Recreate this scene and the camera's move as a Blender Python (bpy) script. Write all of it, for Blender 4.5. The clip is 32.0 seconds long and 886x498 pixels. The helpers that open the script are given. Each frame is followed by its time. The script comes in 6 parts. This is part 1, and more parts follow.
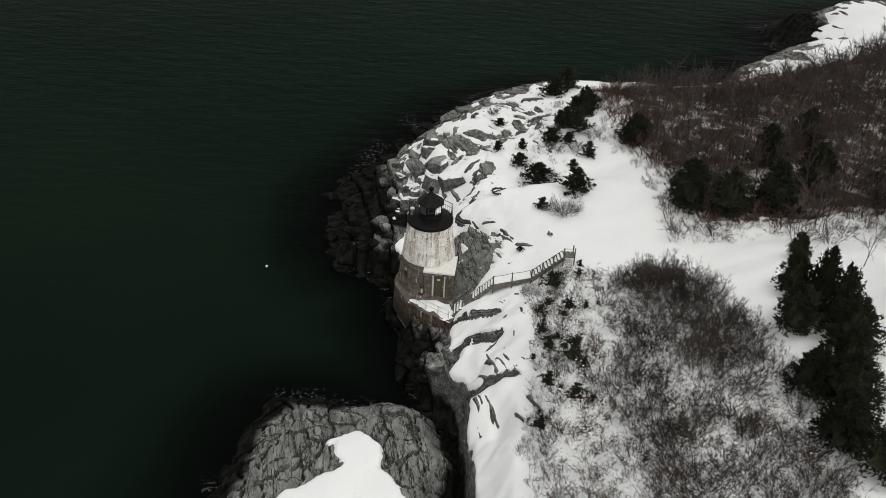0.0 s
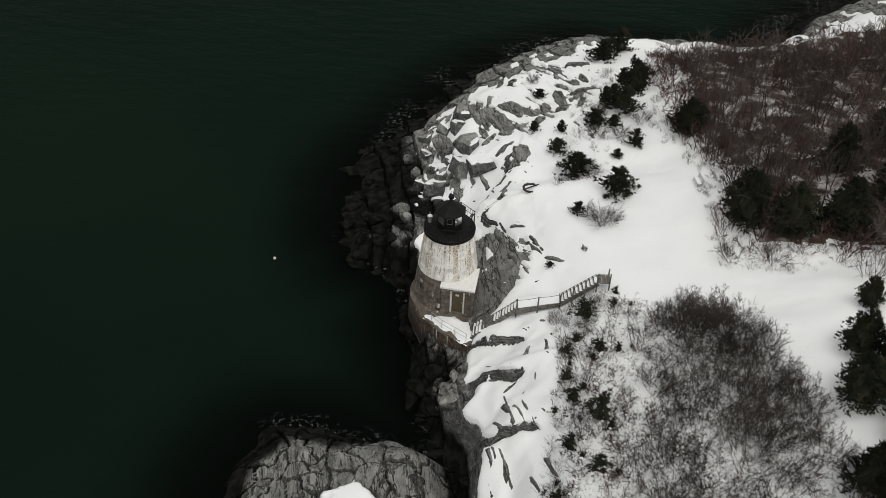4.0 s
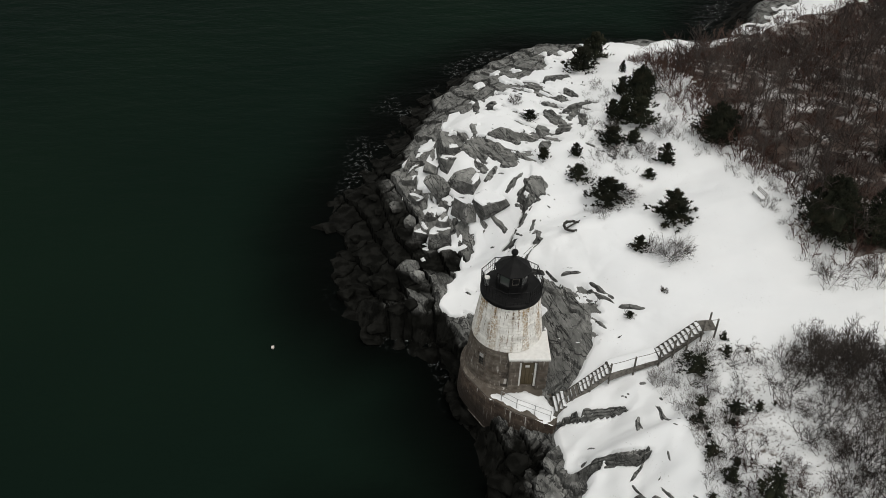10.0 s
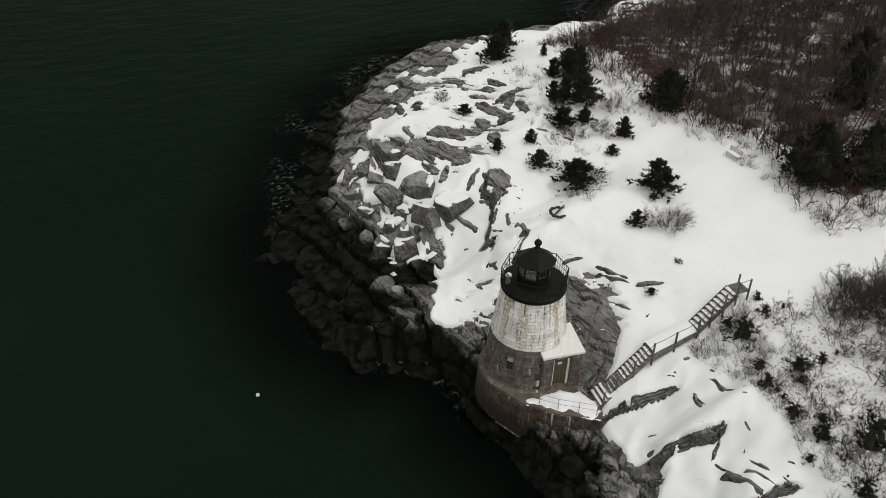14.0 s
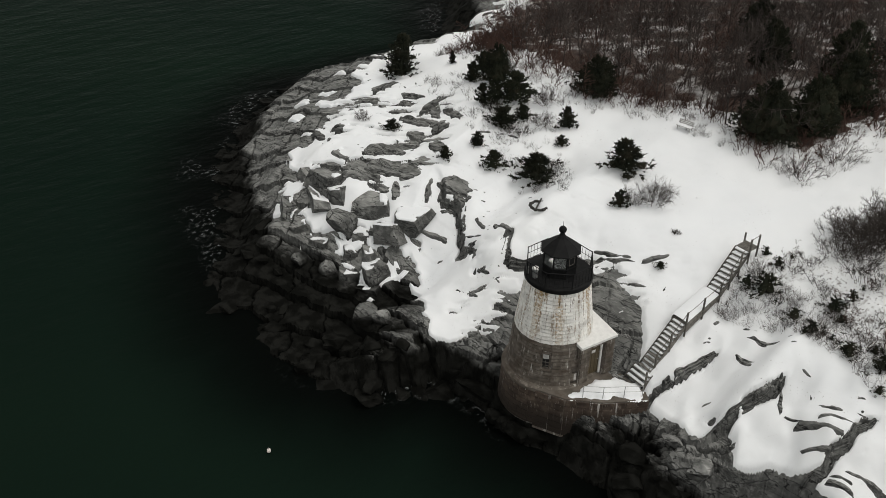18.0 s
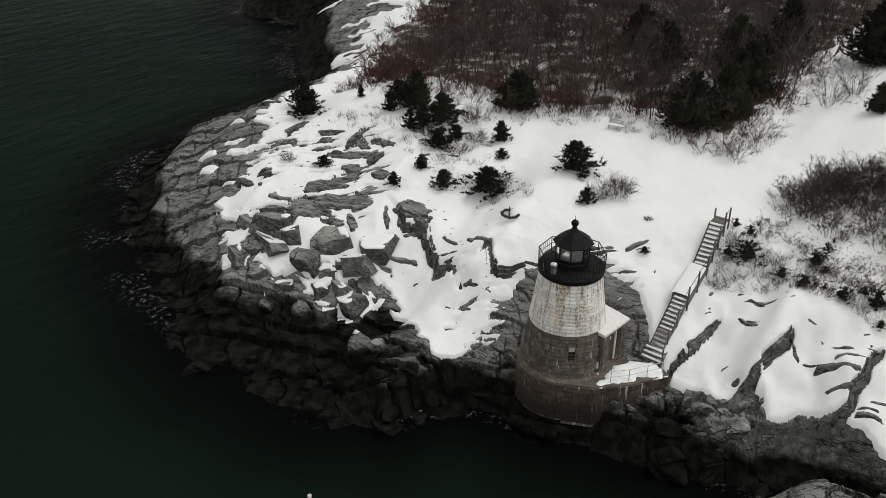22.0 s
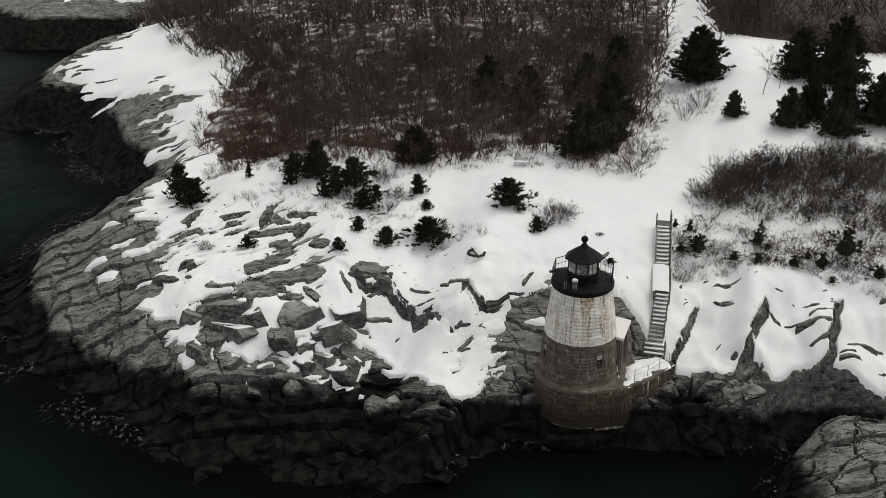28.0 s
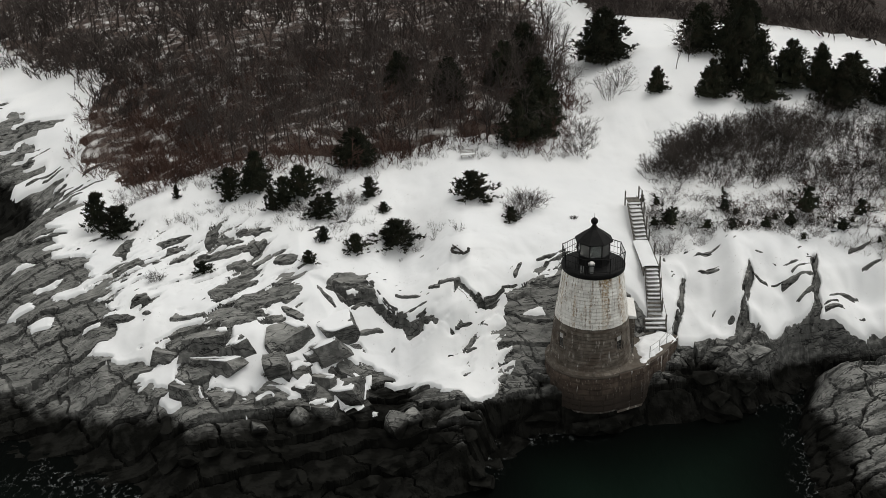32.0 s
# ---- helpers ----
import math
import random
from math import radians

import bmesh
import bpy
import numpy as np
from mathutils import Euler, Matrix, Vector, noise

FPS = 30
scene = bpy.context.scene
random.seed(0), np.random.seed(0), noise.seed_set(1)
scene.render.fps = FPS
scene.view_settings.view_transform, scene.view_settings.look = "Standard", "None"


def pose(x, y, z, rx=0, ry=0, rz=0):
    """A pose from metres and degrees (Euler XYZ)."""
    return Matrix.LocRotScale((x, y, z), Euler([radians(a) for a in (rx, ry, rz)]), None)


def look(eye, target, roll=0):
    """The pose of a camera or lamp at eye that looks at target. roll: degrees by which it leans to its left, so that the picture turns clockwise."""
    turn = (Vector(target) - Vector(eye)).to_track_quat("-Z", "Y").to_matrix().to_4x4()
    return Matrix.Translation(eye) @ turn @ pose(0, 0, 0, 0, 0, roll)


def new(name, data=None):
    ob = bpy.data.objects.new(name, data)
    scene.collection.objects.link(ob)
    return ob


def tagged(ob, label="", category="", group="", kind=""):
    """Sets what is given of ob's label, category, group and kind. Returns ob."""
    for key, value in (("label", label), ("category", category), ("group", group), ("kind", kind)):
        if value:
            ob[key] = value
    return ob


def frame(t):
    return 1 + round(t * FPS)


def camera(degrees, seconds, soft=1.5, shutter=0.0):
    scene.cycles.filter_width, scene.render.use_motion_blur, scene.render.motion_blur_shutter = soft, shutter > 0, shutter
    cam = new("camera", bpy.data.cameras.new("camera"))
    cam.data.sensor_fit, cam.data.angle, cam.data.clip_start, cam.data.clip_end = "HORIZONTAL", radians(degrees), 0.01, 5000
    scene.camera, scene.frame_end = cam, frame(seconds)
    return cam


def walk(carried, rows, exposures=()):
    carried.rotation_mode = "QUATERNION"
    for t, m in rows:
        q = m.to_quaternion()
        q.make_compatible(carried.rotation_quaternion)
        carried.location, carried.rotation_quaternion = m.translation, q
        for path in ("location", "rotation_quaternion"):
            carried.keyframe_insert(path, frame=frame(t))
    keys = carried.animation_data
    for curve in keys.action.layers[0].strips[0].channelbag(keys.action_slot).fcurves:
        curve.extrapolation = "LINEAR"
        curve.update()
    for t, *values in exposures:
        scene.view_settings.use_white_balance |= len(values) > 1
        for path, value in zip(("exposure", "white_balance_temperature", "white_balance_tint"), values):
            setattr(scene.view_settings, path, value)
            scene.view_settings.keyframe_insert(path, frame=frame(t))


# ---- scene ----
cam = camera(48.2, 32.0, soft=0.8)
EXPOSURE = 0.14
METRES, TILT, LEAN, TURN = 122.0, -32.052, -2.633, 0.0
START = (-0.94, -78.54, 56.21)
ROWS = [
    (0.0, 0.0, 0.0, 0.0, 0.0, 0.0, -0.0),
    (0.5, 0.0069, 0.0083, 0.0109, 0.56, -0.7, -0.31),
    (1.0, 0.013, 0.0171, 0.0219, 1.1, -1.39, -0.61),
    (1.5, 0.018, 0.0267, 0.0331, 1.61, -2.13, -0.92),
    (2.0, 0.022, 0.0369, 0.044, 2.06, -2.88, -1.19),
    (2.5, 0.0246, 0.0477, 0.0549, 2.46, -3.67, -1.42),
    (4.5, 0.0161, 0.0975, 0.0924, 3.26, -7.09, -1.52),
    (5.0, 0.0082, 0.11, 0.0992, 3.24, -7.23, -1.48),
    (5.5, -0.0012, 0.1215, 0.1037, 2.99, -7.2, -1.31),
    (6.0, -0.0116, 0.1326, 0.1073, 2.4, -7.06, -0.94),
    (6.5, -0.0227, 0.1434, 0.1093, 1.54, -6.89, -0.43),
    (7.0, -0.0347, 0.1528, 0.1106, 0.5, -6.7, 0.17),
    (7.5, -0.0468, 0.1616, 0.1109, -0.65, -6.53, 0.89),
    (8.0, -0.0595, 0.17, 0.1106, -1.89, -6.4, 1.64),
    (8.5, -0.0725, 0.1779, 0.1095, -3.21, -6.3, 2.43),
    (9.0, -0.0853, 0.186, 0.1083, -4.56, -6.21, 3.27),
    (9.5, -0.0981, 0.1944, 0.1072, -5.94, -6.14, 4.13),
    (10.0, -0.1108, 0.2031, 0.1066, -7.34, -6.08, 5.0),
    (10.5, -0.1237, 0.2118, 0.1062, -8.79, -6.03, 5.89),
    (11.0, -0.1365, 0.2205, 0.1062, -10.28, -6.03, 6.8),
    (11.5, -0.149, 0.2293, 0.1064, -11.77, -6.05, 7.74),
    (12.0, -0.1615, 0.2382, 0.107, -13.33, -6.1, 8.68),
    (12.5, -0.1743, 0.2469, 0.1069, -14.95, -6.16, 9.56),
    (13.0, -0.1867, 0.2556, 0.1074, -16.57, -6.28, 10.49),
    (13.5, -0.1992, 0.2645, 0.1078, -18.2, -6.42, 11.48),
    (14.0, -0.2114, 0.2734, 0.1083, -19.84, -6.61, 12.47),
    (14.5, -0.2239, 0.2821, 0.1087, -21.51, -6.79, 13.47),
    (16.5, -0.2712, 0.3214, 0.1114, -28.34, -7.25, 17.31),
    (17.0, -0.2835, 0.3313, 0.1133, -30.17, -7.4, 18.28),
    (17.5, -0.2957, 0.3411, 0.1155, -32.03, -7.6, 19.24),
    (18.0, -0.3077, 0.351, 0.1178, -33.93, -7.81, 20.15),
    (18.5, -0.3198, 0.3609, 0.1207, -35.86, -8.08, 21.04),
    (19.0, -0.3316, 0.3704, 0.1233, -37.76, -8.35, 21.9),
    (19.5, -0.3434, 0.3797, 0.1263, -39.67, -8.64, 22.68),
    (20.0, -0.3556, 0.3893, 0.1303, -41.64, -9.02, 23.5),
    (20.5, -0.3674, 0.3993, 0.1336, -43.62, -9.34, 24.28),
    (21.0, -0.379, 0.4088, 0.1374, -45.59, -9.75, 25.04),
    (21.5, -0.3907, 0.4183, 0.1414, -47.54, -10.17, 25.72),
    (22.0, -0.4021, 0.4277, 0.146, -49.5, -10.66, 26.4),
    (22.5, -0.4137, 0.4375, 0.1505, -51.44, -11.12, 27.03),
    (23.0, -0.4251, 0.4478, 0.1552, -53.44, -11.6, 27.62),
    (23.5, -0.4358, 0.4586, 0.1604, -55.46, -12.13, 28.2),
    (24.0, -0.4456, 0.4691, 0.1663, -57.45, -12.69, 28.8),
    (24.5, -0.4552, 0.4805, 0.1724, -59.52, -13.26, 29.37),
    (25.0, -0.4642, 0.4923, 0.1787, -61.58, -13.81, 29.9),
    (25.5, -0.4724, 0.5043, 0.1854, -63.64, -14.43, 30.39),
    (27.5, -0.4969, 0.5577, 0.2138, -72.08, -17.04, 32.01),
    (28.0, -0.5003, 0.5713, 0.2206, -74.13, -17.71, 32.33),
    (28.5, -0.5028, 0.5854, 0.2275, -76.24, -18.6, 32.61),
    (29.0, -0.5039, 0.5985, 0.2342, -78.15, -19.62, 32.84),
    (29.5, -0.5041, 0.6126, 0.2416, -80.25, -20.74, 33.06),
    (30.0, -0.5037, 0.6266, 0.2489, -82.34, -21.84, 33.24),
    (30.5, -0.5024, 0.6408, 0.2561, -84.48, -22.99, 33.42),
    (31.0, -0.5002, 0.6548, 0.2633, -86.63, -24.21, 33.56),
    (31.5, -0.4975, 0.6684, 0.2703, -88.74, -25.38, 33.64),
    (32.0, -0.4939, 0.6821, 0.2772, -90.87, -26.55, 33.71),
]
walk(cam, [(t, pose(*START, TILT, LEAN, TURN) @ pose(METRES * x, METRES * y, METRES * z, 90 + pitch, roll, yaw)) for t, x, y, z, yaw, pitch, roll in ROWS],
     exposures=[(0.0, EXPOSURE), (32.0, EXPOSURE)])

# ---- light ----
world = bpy.data.worlds.new("overcast_sky")
scene.world = world
world.use_nodes = True
wn, wl = world.node_tree.nodes, world.node_tree.links
sky = wn.new("ShaderNodeTexSky")
sky.sky_type, sky.sun_disc = "NISHITA", False
SUN_UP, SUN_ROUND = 66.0, 150.0
sky.sun_elevation, sky.sun_rotation = radians(SUN_UP), radians(SUN_ROUND)
grey = wn.new("ShaderNodeHueSaturation")
grey.inputs["Saturation"].default_value = 0.03
wl.new(sky.outputs[0], grey.inputs["Color"])
cloud = wn.new("ShaderNodeMix")
cloud.data_type, cloud.blend_type = "RGBA", "MULTIPLY"
cloud.inputs[0].default_value, cloud.inputs[7].default_value = 1.0, (1.0, 1.0, 0.955, 1)
wl.new(grey.outputs[0], cloud.inputs[6])
wl.new(cloud.outputs[2], wn["Background"].inputs["Color"])
wn["Background"].inputs["Strength"].default_value = 0.15
sun = new("sun", bpy.data.lights.new("sun", "SUN"))
sun.data.energy, sun.data.angle, sun.data.color = 0.8, radians(30), (1.0, 0.955, 0.89)
sx, sy = math.sin(radians(SUN_ROUND)), math.cos(radians(SUN_ROUND))
sun.matrix_world = look((sx * 80, sy * 80, 120), (0, 0, 0))
sun.rotation_euler = Vector((-sx * math.cos(radians(SUN_UP)), -sy * math.cos(radians(SUN_UP)), -math.sin(radians(SUN_UP)))).to_track_quat("-Z", "Y").to_euler()

# ---- plan of the headland ----
# BEGIN PLAN
SEA = -0.9
FAR_COAST = [(900, 900), (330, 420), (190, 220), (120, 146), (103, 122), (106, 114), (109, 101), (97, 97.5), (90, 101), (78, 100.5), (67, 97), (58.5, 92), (55, 88), (57.5, 83), (57, 78), (49, 72), (42, 64.5)]
NEAR_COAST = [(38, 58), (32.5, 55.5), (27, 57), (21, 56.5), (14, 57.5), (8.5, 54.5), (3, 50), (-1, 45), (-4.3, 39), (-7, 33), (-10, 28.3), (-11.2, 22.5),
         (-11.4, 18), (-11.1, 13), (-8.8, 8.8), (-4.4, 6.2), (-3.2, 3.0), (-3.4, -0.5), (-2.4, -3.4), (-2.4, -6.5), (-1.2, -10.6), (0.6, -13.2), (2.0, -15.4),
         (2.6, -18), (2.9, -22), (2.9, -27), (1.5, -34), (-3, -48), (-10, -90), (-30, -300), (-60, -900), (900, -900)]
COAST = FAR_COAST + NEAR_COAST
KNOLL = [(1.7, -15.9), (-3.4, -14.0), (-8.8, -12.6), (-12.8, -13.2), (-15, -16.5), (-16, -20.7), (-16.6, -25), (-15, -33), (-8, -39), (0, -36), (2.2, -28), (2.6, -21)]


def smooth(a, b, v):
    q = np.clip((v - a) / (b - a), 0, 1)
    return q * q * (3 - 2 * q)


def inside_by(poly, x, y):
    """Metres inside the outline (outside: minus)."""
    best, odd = np.full(x.shape, 1e9), np.zeros(x.shape, bool)
    for (ax, ay), (bx, by) in zip(poly, poly[1:] + poly[:1]):
        ex, ey = bx - ax, by - ay
        q = np.clip(((x - ax) * ex + (y - ay) * ey) / (ex * ex + ey * ey), 0, 1)
        best = np.minimum(best, (x - ax - q * ex) ** 2 + (y - ay - q * ey) ** 2)
        cross = ((ay > y) != (by > y)) & (x < ex * (y - ay) / (by - ay + 1e-12) + ax)
        odd ^= cross
    return np.where(odd, 1, -1) * np.sqrt(best)


def hashed(i, j, k):
    n = (i.astype(np.int64) * 374761393 + j.astype(np.int64) * 668265263 + k * 1274126177) & 0x7FFFFFFF
    n = ((n ^ (n >> 13)) * 1103515245 + 12345) & 0x7FFFFFFF
    n = ((n ^ (n >> 15)) * 22695477 + 1) & 0x7FFFFFFF
    return (n ^ (n >> 11)) % 65536 / 65536.0


def value_noise(x, y, k):
    i, j = np.floor(x), np.floor(y)
    u, v = x - i, y - j
    u, v = u * u * (3 - 2 * u), v * v * (3 - 2 * v)
    a = hashed(i, j, k) * (1 - u) + hashed(i + 1, j, k) * u
    b = hashed(i, j + 1, k) * (1 - u) + hashed(i + 1, j + 1, k) * u
    return (a * (1 - v) + b * v) * 2 - 1


def fbm(x, y, k, octaves=4):
    total, size = 0, 1.0
    for o in range(octaves):
        total = total + size * value_noise(x * 2 ** o + 17.3 * o, y * 2 ** o - 9.1 * o, k + o)
        size *= 0.5
    return total


def blocks(x, y, k, jitter=0.8):
    """Cells of broken rock: a random number and a tilt for each, and the distance to the joint."""
    i0, j0 = np.floor(x), np.floor(y)
    f1, f2 = np.full(x.shape, 9.0), np.full(x.shape, 9.0)
    r1, cx, cy = np.zeros(x.shape), np.zeros(x.shape), np.zeros(x.shape)
    for di in (-1, 0, 1):
        for dj in (-1, 0, 1):
            i, j = i0 + di, j0 + dj
            px = i + 0.5 + jitter * (hashed(i, j, k) - 0.5)
            py = j + 0.5 + jitter * (hashed(i, j, k + 7) - 0.5)
            d = np.maximum(np.abs(px - x), np.abs(py - y)) * 0.5 + 0.5 * np.hypot(px - x, py - y)
            near = d < f1
            f2 = np.where(near, f1, np.minimum(f2, d))
            r1 = np.where(near, hashed(i, j, k + 13), r1)
            cx, cy = np.where(near, x - px, cx), np.where(near, y - py, cy)
            f1 = np.where(near, d, f1)
    return r1, cx, cy, f2 - f1


STRATA = radians(100)
# edge of the lying snow, from the far shore in the north to the south
NORTH_EDGE = [(900, 850), (330, 400), (128, 135), (115, 115.5), (107, 105), (105.5, 98.4), (96, 92), (89, 89), (80, 85.5), (72, 86.5), (66.5, 86), (62.5, 84), (59.5, 82), (58, 74), (53, 66), (50, 62), (45.3, 58.8), (47, 63.8), (41, 57), (38, 53.5), (28.4, 46), (24, 43.1), (21.8, 45.4), (16.2, 41.6), (13, 40.6), (13, 38.4)]
SOUTH_EDGE = [(10.9, 38.3), (8.8, 38.1), (6.8, 35.3), (3.3, 33.2), (1.9, 34.7), (0.6, 33.2), (0.2, 31.2), (-3.4, 28.2), (0.8, 30), (2, 28.6), (1.6, 24.6), (-1, 25), (-3.1, 26.1), (-3.3, 23.6), (-2, 22.9),
            (0.1, 20.5), (0.4, 18), (1.5, 16.8), (0.6, 15.6), (0.1, 14.4), (-0.9, 12.6), (-1.9, 11.2), (-2.7, 10.2), (-3.4, 8.2), (-2.9, 6.9), (-1.9, 6.3), (0.4, 5.2), (1.7, 5.3), (2.7, 6.0), (3.5, 5.7), (4.6, 4.9), (5.6, 3.4), (6.4, 0.6),
            (5.6, -2.2), (3.6, -4.4), (2.3, -6.6), (2.1, -8.3), (2.0, -10.2), (2.5, -11.2), (3.1, -12.3), (1.9, -13.4), (1.9, -14.3), (2.7, -15.4), (3.5, -16.6), (3.2, -17.6), (3.2, -18.6), (3.2, -19.7), (3.6, -22), (3.9, -27), (3.2, -33), (-40, -300), (900, -880)]
SNOWLINE = NORTH_EDGE + SOUTH_EDGE
KNOLL_SNOW = [(-7.8, -20.9), (-5.4, -19.6), (-2.8, -21.2), (-2.4, -24.6), (-1.0, -27), (1.2, -27), (0.8, -34), (-12, -35), (-11.5, -27), (-10.4, -25.6), (-8.2, -25.4), (-6.4, -24)]
# snow caught in hollows of the bare slabs: x, y, half length, half width
HOLLOWS = [(14.7, 41.9, 1.2, 0.4), (13.5, 44.1, 0.9, 0.3), (9.4, 40.8, 0.8, 0.35), (7.8, 42.6, 0.9, 0.5), (5.5, 40.4, 1.0, 0.6), (7.9, 38.6, 1.2, 0.5), (17.5, 44.6, 1.0, 0.3),
           (-2.5, 17, 0.9, 0.75), (-3.2, 18.6, 0.7, 0.4), (-2.6, 20, 0.8, 0.4), (-3.8, 14.9, 0.3, 0.3), (-1.4, 30.4, 0.9, 0.3), (4.0, 36.0, 0.8, 0.3),
           (3.9, -0.6, 0.8, 0.14), (4.9, -1.6, 0.7, 0.15), (3.4, 4.0, 0.8, 0.2), (5.8, 2.2, 0.6, 0.12), (3.2, 1.2, 0.5, 0.12)]

# rims of the snow terraces: steps down to the south along x from a to b; (x, y) places, height, reach
RIMS = [((2.6, 4.7, 6.6), (-6.6, -7.3, -7.95), 0.5, 2.2), ((1.6, 3.4, 5.1, 6.4), (-10.6, -11.5, -12.35, -12.6), 0.75, 3.2), ((3.4, 4.3, 4.9, 5.6, 6.3, 7.4), (-16.7, -17.25, -17.1, -17.6, -17.5, -18.1), 0.3, 2.2)]

# the broken step across the point, from south to north: y, x, rise of the upper ground, rise of the lower ground
STEP_Y = (1.5, 3.5, 5.5, 7.25, 9.0, 11.0, 12.6, 13.4, 15.4, 17.1, 18.6, 20.5)
STEP_X = (5.9, 4.9, 4.0, 2.7, 4.4, 3.8, 3.5, 3.5, 5.2, 4.9, 5.9, 6.6)
STEP_UP = (0.0, 0.1, 0.35, 0.8, 0.45, 1.0, 1.4, 1.5, 0.9, 0.35, 0.15, 0.0)
STEP_LOW = (0.0, 0.0, 0.15, 0.35, 0.1, 0.4, 0.6, 0.6, 0.2, -0.3, -0.2, 0.0)
# ground where the wind has left streaks of rock between the snow
SWEPT = [(14, 41.5), (17.5, 38), (16, 30), (13.5, 25), (9, 20.5), (5.5, 19.5), (2, 20.5), (1, 23), (1.5, 27), (3.5, 30.5), (5, 35), (8, 40)]
RUBBLE = [(-2.8, 15.2), (0.5, 14.6), (3.0, 15.2), (5.2, 18.6), (3.4, 22), (0.6, 24), (-2.6, 23.4), (-3.6, 19)]
LEE = [(-3.2, 5.2), (-1.5, 9.5), (0.8, 9.2), (2.6, 6.6), (4.2, 6.0), (6.6, 3.6), (7.4, 0), (6.2, -3), (3.6, -3.4), (2.6, 1), (1, 3.4)]


def plan(x, y):
    """Rock height, snow height and distance from the shore at plan places."""
    x, y = np.asarray(x, float), np.asarray(y, float)
    wob = 0.55 * fbm(x / 3.1, y / 3.1, 5, 3)
    d = inside_by(COAST, x, y) + wob * smooth(0, 4, np.hypot(x, y) - 5)
    dk = inside_by(KNOLL, x, y) + wob
    dd = np.maximum(d, 0)
    bank = smooth(14, 8, y)
    base = 13 * (1 - np.exp(-(dd / 18) ** 1.6)) + 0.012 * np.maximum(d - 30, 0).clip(0, 300)
    base = base + bank * (2.6 * smooth(-0.3, 1.3, d) + 1.5 * smooth(2, 10, d)) * (1 - 0.75 * smooth(11, 24, d))
    base = base + 1.3 * smooth(-7, -12, y) * smooth(1, 4, d) + 1.4 * smooth(17, 29, x) * smooth(-3, -8, y)
    base = base + 1.8 * smooth(0.8, 6, d) * smooth(20, 27, y) * (1 - smooth(11, 19, d))
    base = base + 0.2 * fbm(x / 9, y / 9, 21, 3) * smooth(3, 9, d)
    base = base + smooth(-9.5, -12, y) * (0.9 * smooth(0.2, 2.0, d) + 0.9 * smooth(1.5, 4, d)) * (1 - smooth(6, 11, d)) * smooth(-34, -24, y)
    base = base - 1.3 * np.exp(-((x + 0.8) ** 2 + (y - 15.4) ** 2) / 9) * smooth(0, 3, d) - 0.8 * np.exp(-((x - 9.2) ** 2 + (y + 4.9) ** 2) / 5)
    base = base + 0.4 * np.exp(-((x - 5.6) ** 2 + (y + 2.2) ** 2) / 5) - 1.2 * np.exp(-((x - 0.2) ** 2 + (y + 7.4) ** 2) / 2.6) - 0.55 * np.exp(-((x - 6.4) ** 2 + (y + 8.0) ** 2) / 4)
    base = base + 1.5 * np.exp(-((x - 3.9) ** 2 + (y + 17.4) ** 2) / 5) + 0.9 * np.exp(-((x - 2.5) ** 2 + (y + 14.3) ** 2) / 3)
    fall = np.interp(y, STEP_Y, STEP_X) + 0.18 * fbm(x / 1.1, y / 1.1, 19, 3) - x
    upper, lower = np.interp(y, STEP_Y, STEP_UP), np.interp(y, STEP_Y, STEP_LOW)
    drape = 0.22 + 1.2 * smooth(9.0, 9.6, y) * smooth(13.2, 12.6, y)
    base = base + np.where(fall < 0, upper * (1 - smooth(0, 6, -fall)), lower * (1 - smooth(0, 4.5, fall)) + (upper - lower) * (1 - smooth(0, 1, fall / drape)))
    base = base + np.minimum(d, 0) * 0.55
    knoll = 3.9 * (1 - np.exp(-np.maximum(dk, 0) / (4.6 - 3.4 * smooth(-9, -1, x)))) + np.minimum(dk, 0) * 0.7
    base = SEA + np.maximum(np.maximum(base, knoll), -3.0)
    bare = np.zeros(x.shape)
    ragged = 0.2 * fbm(x / 1.5, y / 1.5, 17, 2)
    for xs, ys, high, far in RIMS:
        past = np.interp(x, xs, ys) + ragged - y
        ends = smooth(xs[0] - 0.8, xs[0], x) * smooth(xs[-1] + 1.0, xs[-1] - 0.6, x)
        drop = high * ends * (0.8 + 0.35 * fbm(x / 1.4, y / 9, 27, 2))
        base = base - drop * smooth(0.0, 0.26, past) * np.clip(1.1 - past / far, 0, 1) + 0.2 * drop * np.clip(1 + past / 1.5, 0, 1) * (past <= 0)
        bare = np.maximum(bare, ends * smooth(-0.3, 0.05, past) * smooth(0.14 + 0.12 * high, 0.05, past) * smooth(-0.75, -0.4, fbm(x / 1.3, y / 1.3, 87, 2) + 0.25))
    c, s = math.cos(STRATA), math.sin(STRATA)
    u, v = x * c + y * s, -x * s + y * c
    wx, wy = 0.35 * fbm(x / 2.3, y / 2.3, 31, 3), 0.35 * fbm(x / 2.3, y / 2.3, 41, 3)
    isle = smooth(-1.5, 0.5, dk)
    yard = smooth(1.8, 2.8, x) * smooth(-4.5, -3, y) * smooth(8, 6, y)
    # beds: long slabs that end in a low riser on the seaward side, cut across by joints
    bed = v / 2.1 + 0.4 * fbm(u / 8, v / 4, 33, 3) + 0.07 * fbm(u / 0.9, v / 0.9, 35, 2)
    layer = np.floor(bed)
    rest = bed - layer
    joint = (u + 0.53 * v) / (2.2 + 3.6 * hashed(layer, layer * 0, 3)) + 7 * hashed(layer, layer * 0, 9) + 0.09 * fbm(u, v, 37, 3)
    part_of = np.floor(joint)
    own = hashed(layer, part_of, 21)
